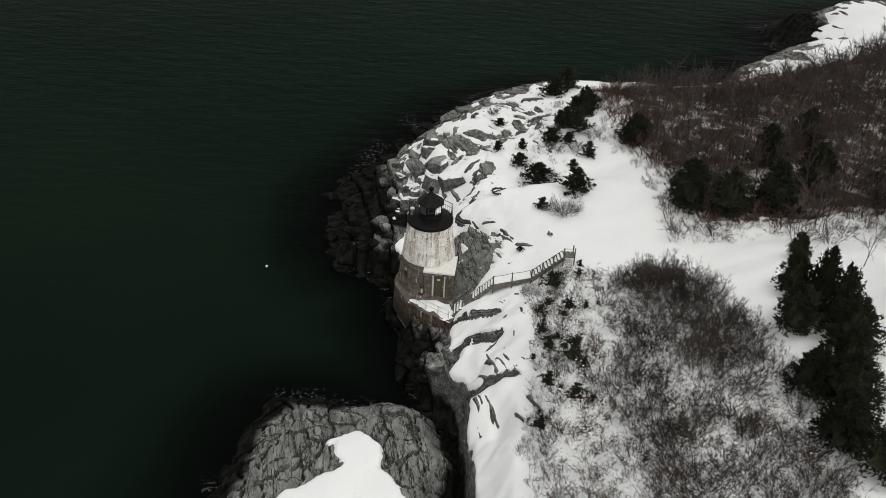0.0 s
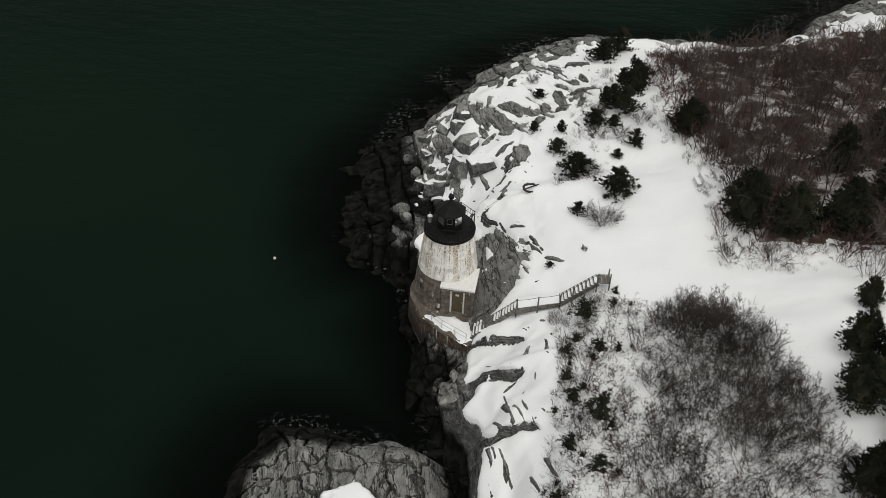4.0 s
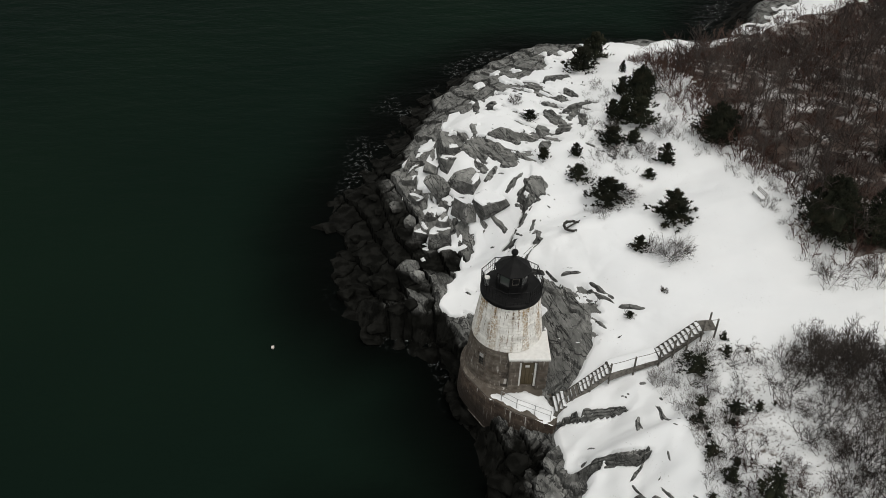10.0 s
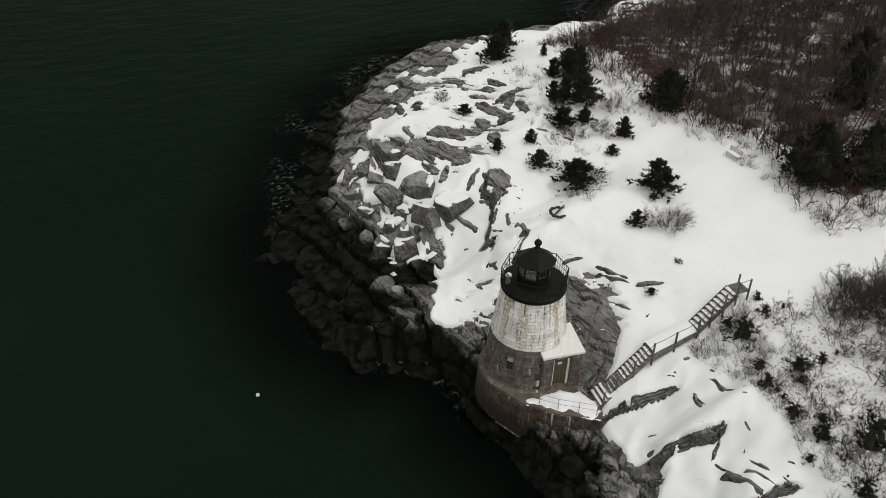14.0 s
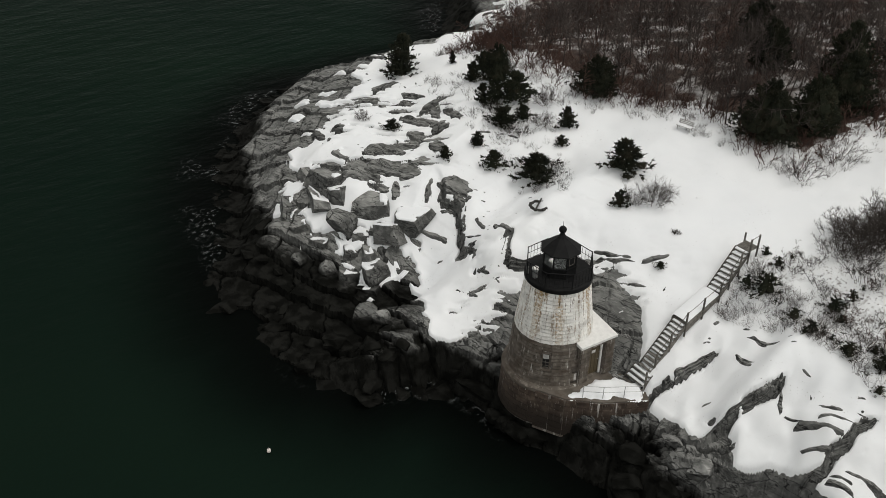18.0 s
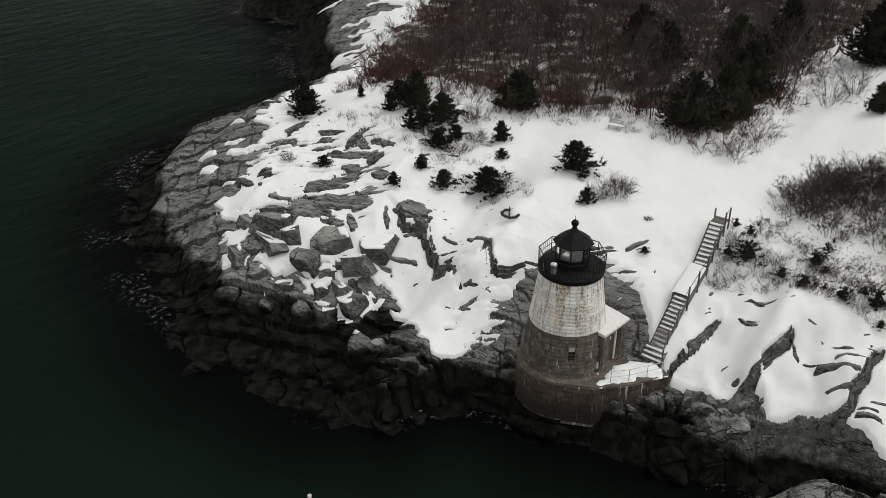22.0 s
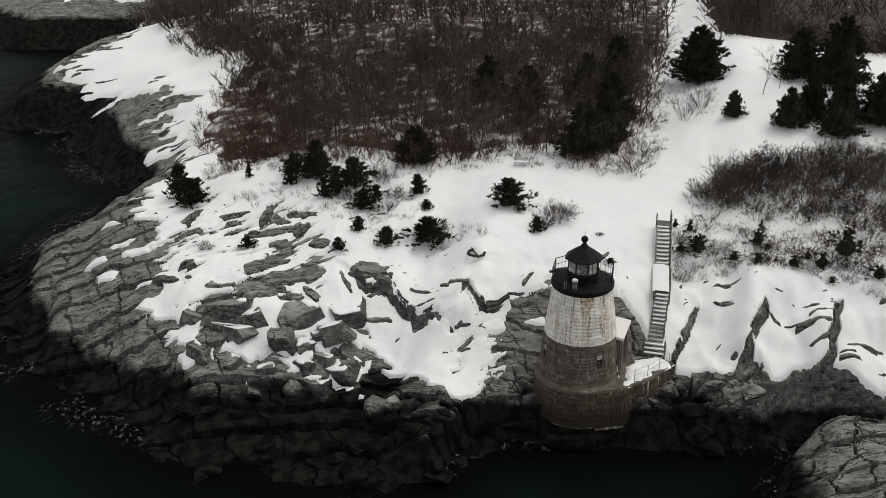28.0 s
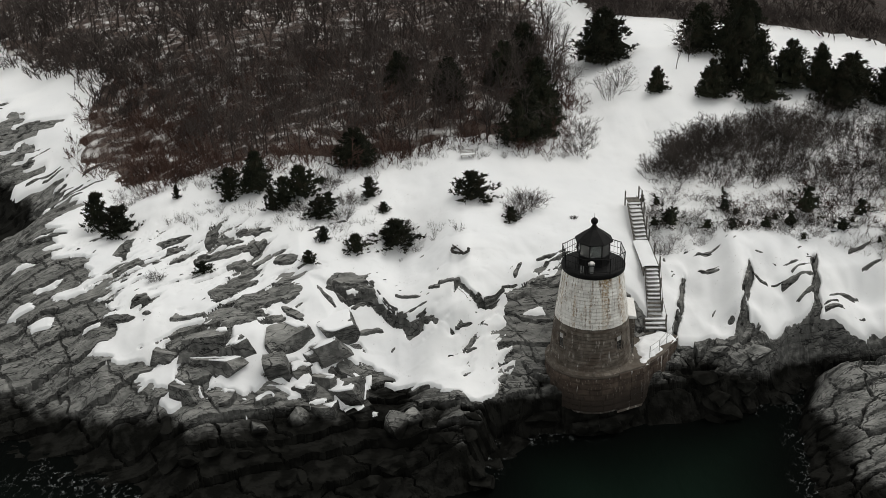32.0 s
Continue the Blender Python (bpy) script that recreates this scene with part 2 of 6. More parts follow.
    thick = 0.2 + 0.42 * hashed(layer, np.floor(joint / 3), 23)
    thick = thick * (1 - 0.45 * smooth(24, 32, y))
    side = np.minimum(joint - part_of, part_of + 1 - joint)
    # thinner leaves on top of each slab
    leaf = bed * 3.3 + 0.5 * own
    leaf_rest = leaf - np.floor(leaf)
    wob2 = 0.3 * fbm(u / 1.6, v / 0.6, 81, 4) * smooth(2, 8, y) + 0.2 * fbm(x / 1.6, y / 1.6, 83, 3) * smooth(8, 2, y)
    lain = inside_by(SNOWLINE, x, y) + wob2 + (0.35 + 0.9 * (0.45 - rest) + 1.3 * (0.5 - own)) * smooth(8, 15, y)
    lain = np.maximum(lain, inside_by(KNOLL_SNOW, x, y) - 0.35 + 2.2 * wob2)
    for hx, hy, hl, hw in HOLLOWS:
        du, dv = (x - hx) * c + (y - hy) * s, -(x - hx) * s + (y - hy) * c
        lain = np.maximum(lain, (1 - np.maximum(np.abs(du / hl), np.abs(dv / hw))) * hw * 1.3 + wob2 * 0.8)
    fu, fv = -0.17 * x + 0.985 * y, -0.985 * x - 0.17 * y
    far = smooth(44, 54, y)
    lain = lain + far * (4.6 * fbm(fu / 11, fv / 1.5, 97, 4) - 3.0 + 4.0 * smooth(92, 104, x) * (fbm(fu / 16, fv / 6, 99, 3) - 0.4))
    lain = np.where(far > 0, np.minimum(lain, d - 2.0 - 3.0 * far + 3.5 * fbm(fu / 9, fv / 1.6, 101, 3)), lain)
    swept = np.maximum(smooth(-1.5, 1.5, inside_by(SWEPT, x, y)), smooth(-0.8, 0.8, inside_by(LEE, x, y)))
    su, sv = -0.616 * x + 0.788 * y, -0.788 * x - 0.616 * y
    streak = 0.75 * fbm(su / 1.5, sv / 0.34, 93, 4) + 0.75 * fbm(su / 3.2, sv / 1.5, 95, 2)
    lain = np.minimum(lain, 0.55 * (0.5 + 1.5 * (1 - swept) - streak))
    heap = smooth(-0.6, 0.6, inside_by(RUBBLE, x, y))
    r5, gx5, gy5, gap5 = blocks(u / 1.7 + 0.25 * wx, v / 1.35 + 0.25 * wy, 75, 0.9)
    lain = np.maximum(lain, heap * np.where(r5 > 0.3, 0.9 * gap5 - 0.02 + 0.5 * wob2, -0.5) + 9 * (heap - 1))
    bare = np.maximum(bare, smooth(-0.05, 0.02, fall) * smooth(0.3, 0.2, fall) * smooth(0.5, 0.3, drape) * smooth(0.2, 0.45, upper - lower) * smooth(-0.75, -0.5, fbm(x / 1.2, y / 1.2, 85, 2)))
    lain = np.minimum(lain * (1 - bare) - 0.7 * bare, np.maximum(d - 0.35 - 0.3 * smooth(-12.5, -13.5, y) - 0.9 * smooth(-13, -9.5, y) + 4 * smooth(8, 14, y), dk - 1) + wob2)
    amp = (1 - 0.65 * smooth(6, 0, y) * smooth(-1.2, 0.2, lain)) * (0.25 + 0.75 * smooth(1.0, -0.8, lain)) * smooth(26, 18, d) * smooth(-3, 0.6, np.maximum(d, dk))
    amp = amp * (1 - 0.55 * swept)
    step = thick * (rest - 0.5) + (own - 0.5) * 0.2
    crack = 0.45 * (1 - smooth(0.0, 0.03, side)) + 0.5 * (1 - smooth(0, 0.07, rest))
    rock = base + amp * (1 - 0.75 * isle - 0.2 * yard) * (step + 0.06 * (leaf_rest - 0.5) + 0.05 * (hashed(np.floor(leaf), np.floor(joint * 3.1), 25) - 0.5) - crack)
    # broken faces and the cracked blocks of the knoll
    face = np.maximum(smooth(1.0, -0.5, lain) * smooth(6, 3, d) * smooth(14, 9, y) * (1 - yard), isle) * smooth(-1, 0.5, np.maximum(d, dk))
    r3, ex, ey, gap3 = blocks(u / (2.0 + 0.5 * isle) + wx * 1.1, v / (1.5 + 0.5 * isle) + wy * 1.1, 15)
    t3, t4 = hashed(np.floor(r3 * 999), np.floor(r3 * 77), 5) - 0.5, hashed(np.floor(r3 * 777), np.floor(r3 * 55), 6) - 0.5
    rock = rock + face * ((r3 - 0.55) * (0.55 - 0.25 * isle) + (0.8 - 0.35 * isle) * (ex * t3 + ey * t4) - (0.22 + 0.45 * isle) * (1 - smooth(0, 0.06, gap3)))
    r4, fx, fy, gap4 = blocks(u / 0.8 + wx * 2, v / 0.55 + wy * 2, 45)
    rock = rock + face * (1 - 0.6 * isle) * ((r4 - 0.5) * 0.12 + 0.2 * fy * t3 - 0.1 * (1 - smooth(0, 0.1, gap4)))
    rock = rock + (0.02 - 0.014 * isle) * fbm(u / 1.2, v / 0.25, 51, 3) * smooth(-2, 0.5, np.maximum(d, dk))
    snow = base + np.clip(np.where(lain < 0, lain * 2.0, lain * 0.6), -2.6, 0.15) + 0.08 * smooth(0, 0.3, lain) + 0.06 * fbm(x / 5, y / 5, 63, 3) * smooth(0, 3, lain) + 0.02 * fbm(x / 0.9, y / 0.9, 71, 4)
    snow = snow + 0.35 * smooth(0, 8, y) * (1 - swept) * amp * step * smooth(-1, 0.4, lain) * smooth(2.0, 0.6, lain)
    rock = np.where(lain > 0.25, np.minimum(rock, snow - 0.05 - 0.3 * smooth(0.25, 1.0, lain)), rock)
    return rock, snow, np.maximum(d, dk)


def ground_z(x, y):
    rock, snow, _ = plan(np.array([x]), np.array([y]))
    return float(max(rock[0], snow[0]))
# END PLAN

# ---- materials ----


def material(name, colours, scale=1.0, rough=0.8, bump=0.2, bump_scale=None, metal=0.0, specular=0.5, stretch=(1, 1, 1), detail=6.0, vary=0.0, fine=0.0):
    """A surface mixed from two or three colours by noise, with relief. vary: change of value from object to object."""
    m = bpy.data.materials.new(name)
    m.use_nodes = True
    n, l = m.node_tree.nodes, m.node_tree.links
    b = n["Principled BSDF"]
    b.inputs["Roughness"].default_value = rough
    b.inputs["Metallic"].default_value = metal
    b.inputs["Specular IOR Level"].default_value = specular
    geo = n.new("ShaderNodeNewGeometry")
    mp = n.new("ShaderNodeMapping")
    mp.inputs["Scale"].default_value = stretch
    l.new(geo.outputs["Position"], mp.inputs["Vector"])
    big = n.new("ShaderNodeTexNoise")
    big.inputs["Scale"].default_value, big.inputs["Detail"].default_value = scale, detail
    l.new(mp.outputs[0], big.inputs["Vector"])
    ramp = n.new("ShaderNodeValToRGB")
    while len(ramp.color_ramp.elements) < len(colours):
        ramp.color_ramp.elements.new(0.5)
    for i, c in enumerate(colours):
        e = ramp.color_ramp.elements[i]
        e.position = 0.3 + 0.4 * i / max(1, len(colours) - 1)
        e.color = (*c, 1)
    l.new(big.outputs[0], ramp.inputs[0])
    out = ramp.outputs[0]
    if vary:
        info, hsv = n.new("ShaderNodeObjectInfo"), n.new("ShaderNodeHueSaturation")
        span = n.new("ShaderNodeMapRange")
        span.inputs["To Min"].default_value, span.inputs["To Max"].default_value = 1 - vary, 1 + vary
        l.new(info.outputs["Random"], span.inputs["Value"])
        l.new(span.outputs[0], hsv.inputs["Value"])
        l.new(out, hsv.inputs["Color"])
        out = hsv.outputs[0]
    l.new(out, b.inputs["Base Color"])
    if bump:
        small = n.new("ShaderNodeTexNoise")
        small.inputs["Scale"].default_value, small.inputs["Detail"].default_value = bump_scale or scale * 8, 8
        l.new(mp.outputs[0], small.inputs["Vector"])
        bp = n.new("ShaderNodeBump")
        bp.inputs["Strength"].default_value, bp.inputs["Distance"].default_value = bump, 0.06
        l.new(small.outputs[0], bp.inputs["Height"])
        l.new(bp.outputs[0], b.inputs["Normal"])
    return m


def nodes_of(m):
    return m.node_tree.nodes, m.node_tree.links, m.node_tree.nodes["Principled BSDF"]


def colour_into(m):
    """The socket that now feeds the base colour, to lay a stain over it."""
    n, l, b = nodes_of(m)
    return b.inputs["Base Color"].links[0].from_socket


def lay(m, fac, colour, rough=None):
    """Lays a colour over the material where fac is 1."""
    n, l, b = nodes_of(m)
    mix = n.new("ShaderNodeMix")
    mix.data_type = "RGBA"
    under = colour_into(m)
    l.new(fac, mix.inputs[0])
    l.new(under, mix.inputs[6])
    mix.inputs[7].default_value = (*colour, 1)
    l.new(mix.outputs[2], b.inputs["Base Color"])


def noise_mask(m, scale, low, high, stretch=(1, 1, 1), detail=5.0, vector=None):
    n, l, b = nodes_of(m)
    mp = n.new("ShaderNodeMapping")
    mp.inputs["Scale"].default_value = stretch
    l.new(vector or n.new("ShaderNodeNewGeometry").outputs["Position"], mp.inputs["Vector"])
    tex = n.new("ShaderNodeTexNoise")
    tex.inputs["Scale"].default_value, tex.inputs["Detail"].default_value = scale, detail
    l.new(mp.outputs[0], tex.inputs["Vector"])
    span = n.new("ShaderNodeMapRange")
    span.inputs["From Min"].default_value, span.inputs["From Max"].default_value = low, high
    l.new(tex.outputs[0], span.inputs["Value"])
    return span.outputs[0]


def tide_mask(m, low, high, wobble=1.2, reach=0.0):
    """1 below the tide line, 0 above it, with a ragged edge; spray reaches higher in the deep southern coves."""
    n, l, b = nodes_of(m)
    geo, sep, add, span = n.new("ShaderNodeNewGeometry"), n.new("ShaderNodeSeparateXYZ"), n.new("ShaderNodeMath"), n.new("ShaderNodeMapRange")
    tex = n.new("ShaderNodeTexNoise")
    tex.inputs["Scale"].default_value, tex.inputs["Detail"].default_value = 0.5, 6
    l.new(geo.outputs["Position"], tex.inputs["Vector"])
    l.new(geo.outputs["Position"], sep.inputs[0])
    add.operation = "MULTIPLY_ADD"
    l.new(tex.outputs[0], add.inputs[0])
    add.inputs[1].default_value = -wobble
    spray = n.new("ShaderNodeMapRange")
    spray.inputs["From Min"].default_value, spray.inputs["From Max"].default_value = 29, 36
    spray.inputs["To Min"].default_value, spray.inputs["To Max"].default_value = -reach, 0.2 * reach
    l.new(sep.outputs["Y"], spray.inputs["Value"])
    cove = n.new("ShaderNodeMapRange")
    cove.inputs["From Min"].default_value, cove.inputs["From Max"].default_value = -13, -10
    times = n.new("ShaderNodeMath")
    times.operation = "MULTIPLY"
    l.new(sep.outputs["Y"], cove.inputs["Value"])
    l.new(spray.outputs[0], times.inputs[0])
    l.new(cove.outputs[0], times.inputs[1])
    high_z = n.new("ShaderNodeMath")
    l.new(sep.outputs["Z"], high_z.inputs[0])
    north = n.new("ShaderNodeMapRange")
    north.inputs["From Min"].default_value, north.inputs["From Max"].default_value = 42, 78
    north.inputs["To Min"].default_value, north.inputs["To Max"].default_value = 0.0, -3.2 * reach
    l.new(sep.outputs["Y"], north.inputs["Value"])
    south = n.new("ShaderNodeMapRange")
    south.inputs["From Min"].default_value, south.inputs["From Max"].default_value = -12.5, -9
    south.inputs["To Min"].default_value, south.inputs["To Max"].default_value = 0.2 * reach, 0.0
    l.new(sep.outputs["Y"], south.inputs["Value"])
    more = n.new("ShaderNodeMath")
    l.new(north.outputs[0], more.inputs[0])
    l.new(south.outputs[0], more.inputs[1])
    both = n.new("ShaderNodeMath")
    l.new(times.outputs[0], both.inputs[0])
    l.new(more.outputs[0], both.inputs[1])
    l.new(both.outputs[0], high_z.inputs[1])
    l.new(high_z.outputs[0], add.inputs[2])
    span.inputs["From Min"].default_value, span.inputs["From Max"].default_value = low - wobble / 2, high - wobble / 2
    span.inputs["To Min"].default_value, span.inputs["To Max"].default_value = 1, 0
    l.new(add.outputs[0], span.inputs["Value"])
    return span.outputs[0]


def mask_math(m, op, a, b):
    n, l, _ = nodes_of(m)
    k = n.new("ShaderNodeMath")
    k.operation = op
    for i, q in enumerate((a, b)):
        if isinstance(q, float):
            k.inputs[i].default_value = q
        else:
            l.new(q, k.inputs[i])
    if op == "MULTIPLY_ADD":
        k.inputs[2].default_value = 0.18
    return k.outputs[0]


def hairlines(m, scale, stretch, width, vector, detail=4.0):
    """Thin lines that wander along the contours of a noise."""
    n, l, _ = nodes_of(m)
    wave = noise_mask(m, scale, 0.0, 1.0, stretch, detail, vector)
    away = mask_math(m, "ABSOLUTE", mask_math(m, "SUBTRACT", wave, 0.5), 0.0)
    span = n.new("ShaderNodeMapRange")
    span.inputs["From Min"].default_value, span.inputs["From Max"].default_value = width * 0.4, width
    span.inputs["To Min"].default_value, span.inputs["To Max"].default_value = 1, 0
    l.new(away, span.inputs["Value"])
    return span.outputs[0]


def joints(m, stretch, width, vector, warp=0.5):
    """Cracks between broken blocks."""
    n, l, _ = nodes_of(m)
    tex = n.new("ShaderNodeTexNoise")
    tex.inputs["Scale"].default_value, tex.inputs["Detail"].default_value = 0.8, 5
    l.new(vector, tex.inputs["Vector"])
    mix = n.new("ShaderNodeVectorMath")
    mix.operation = "MULTIPLY_ADD"
    l.new(tex.outputs["Color"], mix.inputs[0])
    mix.inputs[1].default_value = (warp, warp, warp)
    l.new(vector, mix.inputs[2])
    mp = n.new("ShaderNodeMapping")
    mp.inputs["Scale"].default_value = stretch
    l.new(mix.outputs[0], mp.inputs["Vector"])
    vor = n.new("ShaderNodeTexVoronoi")
    vor.feature = "DISTANCE_TO_EDGE"
    vor.inputs["Scale"].default_value = 1.0
    l.new(mp.outputs[0], vor.inputs["Vector"])
    span = n.new("ShaderNodeMapRange")
    span.inputs["From Min"].default_value, span.inputs["From Max"].default_value = width * 0.3, width
    span.inputs["To Min"].default_value, span.inputs["To Max"].default_value = 1, 0
    l.new(vor.outputs["Distance"], span.inputs["Value"])
    return span.outputs[0]


def rock_material(name, vary=0.0, wet=0.0):
    m = material(name, [(0.115, 0.116, 0.111), (0.2, 0.2, 0.192), (0.285, 0.283, 0.27)], 0.9, 0.88, 0.6, 5.0, stretch=(1.6, 1, 2.2), detail=9, vary=vary, specular=0.2)
    n, l, b = nodes_of(m)
    turn = n.new("ShaderNodeVectorRotate")
    turn.rotation_type = "Z_AXIS"
    turn.inputs["Angle"].default_value = -radians(100)
    l.new(n.new("ShaderNodeNewGeometry").outputs["Position"], turn.inputs["Vector"])
    v = turn.outputs[0]
    lay(m, noise_mask(m, 1.0, 0.48, 0.72, (0.2, 1.3, 1.2), 5, v), (0.1, 0.101, 0.097))
    lay(m, noise_mask(m, 5.0, 0.58, 0.72, (0.5, 1.8, 1), 7, v), (0.27, 0.268, 0.255))
    # steep sides darkened in the colour to deepen their shade; weathered tops stay pale
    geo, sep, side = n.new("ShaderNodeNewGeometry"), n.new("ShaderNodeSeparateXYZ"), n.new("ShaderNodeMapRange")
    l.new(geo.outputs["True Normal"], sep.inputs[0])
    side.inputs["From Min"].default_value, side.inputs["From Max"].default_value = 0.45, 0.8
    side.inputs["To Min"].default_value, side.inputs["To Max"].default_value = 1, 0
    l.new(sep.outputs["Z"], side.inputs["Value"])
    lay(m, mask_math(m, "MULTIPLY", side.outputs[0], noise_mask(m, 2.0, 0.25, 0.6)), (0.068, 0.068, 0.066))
    beds = hairlines(m, 1.0, (0.16, 2.0, 1.6), 0.02, v)
    lay(m, mask_math(m, "MULTIPLY", beds, noise_mask(m, 0.5, 0.4, 0.5, (0.6, 1.2, 1), 3, v)), (0.012, 0.012, 0.012))
    fine = hairlines(m, 1.0, (0.5, 6.5, 4.0), 0.03, v)
    lay(m, mask_math(m, "MULTIPLY", fine, noise_mask(m, 0.8, 0.45, 0.6, (0.5, 1.2, 1), 3, v)), (0.035, 0.035, 0.034))
    cracks = joints(m, (0.22, 0.75, 0.6), 0.02, v, 0.9)
    lay(m, mask_math(m, "MULTIPLY", cracks, noise_mask(m, 0.4, 0.44, 0.5, (1, 1, 1), 3, v)), (0.03, 0.03, 0.03))
    small = joints(m, (1.1, 2.6, 2.0), 0.05, v, 0.5)
    lay(m, mask_math(m, "MULTIPLY", small, noise_mask(m, 0.7, 0.52, 0.6, (0.6, 1, 1), 3, v)), (0.05, 0.05, 0.048))
    weed = tide_mask(m, 0.5 + wet, 1.25 + wet, 1.2, 1.0)
    lay(m, weed, (0.0125, 0.0125, 0.0112))
    lay(m, mask_math(m, "MULTIPLY", weed, noise_mask(m, 1.1, 0.42, 0.56, (1, 1, 1), 7)), (0.0052, 0.0053, 0.0046))
    l.new(mask_math(m, "MULTIPLY_ADD", weed, -0.16), b.inputs["Specular IOR Level"])
    return m


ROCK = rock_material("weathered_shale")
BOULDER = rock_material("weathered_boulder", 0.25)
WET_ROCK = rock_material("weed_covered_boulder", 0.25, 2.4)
SNOW = material("snow", [(0.8, 0.81, 0.83), (0.87, 0.875, 0.885)], 0.15, 0.75, 0.25, 1.6, specular=0.2)
crumbs = mask_math(SNOW, "MULTIPLY", noise_mask(SNOW, 9.0, 0.66, 0.72, (1, 1, 1), 5), noise_mask(SNOW, 0.5, 0.52, 0.64, (1, 1, 1), 4))
lay(SNOW, crumbs, (0.32, 0.3, 0.28))
GRANITE = material("pink_grey_granite", [(0.07, 0.059, 0.048), (0.115, 0.099, 0.083), (0.17, 0.15, 0.128)], 2.4, 0.9, 0.6, 22, vary=0.2, specular=0.25)
lay(GRANITE, noise_mask(GRANITE, 6.0, 0.6, 0.7, (1, 1, 0.25)), (0.3, 0.275, 0.25))
lay(GRANITE, noise_mask(GRANITE, 3.0, 0.66, 0.72, (1, 1, 0.12), 8), (0.5, 0.48, 0.46))
lay(GRANITE, noise_mask(GRANITE, 0.9, 0.48, 0.7, (1, 1, 2.5)), (0.075, 0.058, 0.046))
lay(GRANITE, tide_mask(GRANITE, 0.6, 1.6, 1.0), (0.03, 0.022, 0.017))
FOOT_STONE = material("red_brown_granite", [(0.034, 0.024, 0.018), (0.068, 0.049, 0.038), (0.108, 0.083, 0.066)], 1.8, 0.88, 0.6, 22, vary=0.26, specular=0.3)
lay(FOOT_STONE, noise_mask(FOOT_STONE, 7.0, 0.6, 0.7, (1, 1, 0.4)), (0.2, 0.17, 0.145))
lay(FOOT_STONE, noise_mask(FOOT_STONE, 3.2, 0.645, 0.68, (1.6, 1.6, 0.14), 8), (0.46, 0.44, 0.42))
lay(FOOT_STONE, tide_mask(FOOT_STONE, 1.3, 3.0, 1.0), (0.022, 0.016, 0.012))
MORTAR = material("mortar", [(0.08, 0.067, 0.056), (0.14, 0.12, 0.103)], 6, 0.95, 0.3)
lay(MORTAR, noise_mask(MORTAR, 2.2, 0.53, 0.6, (1, 1, 0.5), 6), (0.33, 0.31, 0.285))
PALE_MORTAR = material("leached_mortar", [(0.34, 0.32, 0.3), (0.5, 0.48, 0.46)], 3, 0.95, 0.3)
BROWN_SLAB = material("granite_coping", [(0.085, 0.073, 0.06), (0.15, 0.13, 0.11)], 1.6, 0.9, 0.5, 20, specular=0.25)
lay(BROWN_SLAB, noise_mask(BROWN_SLAB, 1.2, 0.5, 0.7, (1, 1, 0.6)), (0.08, 0.062, 0.05))


def streaks(m, scale, low, high, colour, reach):
    """Rust that runs down from the gallery, in strips round the tower."""
    n, l, b = nodes_of(m)
    geo, sep, ang, com = n.new("ShaderNodeNewGeometry"), n.new("ShaderNodeSeparateXYZ"), n.new("ShaderNodeMath"), n.new("ShaderNodeCombineXYZ")
    l.new(geo.outputs["Position"], sep.inputs[0])
    ang.operation = "ARCTAN2"
    l.new(sep.outputs["X"], ang.inputs[0])
    l.new(sep.outputs["Y"], ang.inputs[1])
    l.new(ang.outputs[0], com.inputs["X"])
    l.new(sep.outputs["Z"], com.inputs["Z"])
    mask = noise_mask(m, scale, low, high, (1, 1, 0.05), 3, com.outputs[0])
    ragged = noise_mask(m, 7.0, 0.36, 0.6)
    fall = n.new("ShaderNodeMapRange")
    fall.inputs["From Min"].default_value, fall.inputs["From Max"].default_value = reach, 10.2
    l.new(sep.outputs["Z"], fall.inputs["Value"])
    one, two = n.new("ShaderNodeMath"), n.new("ShaderNodeMath")
    one.operation = two.operation = "MULTIPLY"
    l.new(mask, one.inputs[0])
    l.new(ragged, one.inputs[1])
    l.new(one.outputs[0], two.inputs[0])
    l.new(fall.outputs[0], two.inputs[1])
    lay(m, two.outputs[0], colour)


WHITE_STONE = material("whitewashed_granite", [(0.6, 0.58, 0.55), (0.76, 0.745, 0.715), (0.84, 0.83, 0.8)], 1.4, 0.85, 0.35, 16, vary=0.11, specular=0.25)
lay(WHITE_STONE, noise_mask(WHITE_STONE, 2.6, 0.6, 0.78, (1, 1, 0.4), 9), (0.44, 0.4, 0.35))
lay(WHITE_STONE, noise_mask(WHITE_STONE, 9.0, 0.65, 0.7, (1, 1, 0.7), 9), (0.25, 0.22, 0.19))
streaks(WHITE_STONE, 3.0, 0.54, 0.6, (0.34, 0.225, 0.1), 4.0)
streaks(WHITE_STONE, 9.0, 0.55, 0.61, (0.2, 0.125, 0.05), 2.5)
streaks(WHITE_STONE, 22.0, 0.58, 0.64, (0.1, 0.07, 0.04), 1.5)
WHITE_MORTAR = material("stained_mortar", [(0.2, 0.175, 0.145), (0.4, 0.37, 0.33)], 3, 0.95, 0.2)
streaks(WHITE_MORTAR, 3.2, 0.55, 0.65, (0.2, 0.12, 0.05), 3.5)
WHITE_PAINT = material("white_paint", [(0.66, 0.65, 0.63), (0.76, 0.75, 0.73)], 4, 0.6, 0.1)
BLACK_IRON = material("black_painted_iron", [(0.005, 0.005, 0.0055), (0.011, 0.011, 0.011)], 3, 0.6, 0.1, specular=0.12)
DOOR_WOOD = material("brown_door_paint", [(0.06, 0.045, 0.022), (0.1, 0.075, 0.04)], 5, 0.6, 0.2, stretch=(4, 4, 0.5))
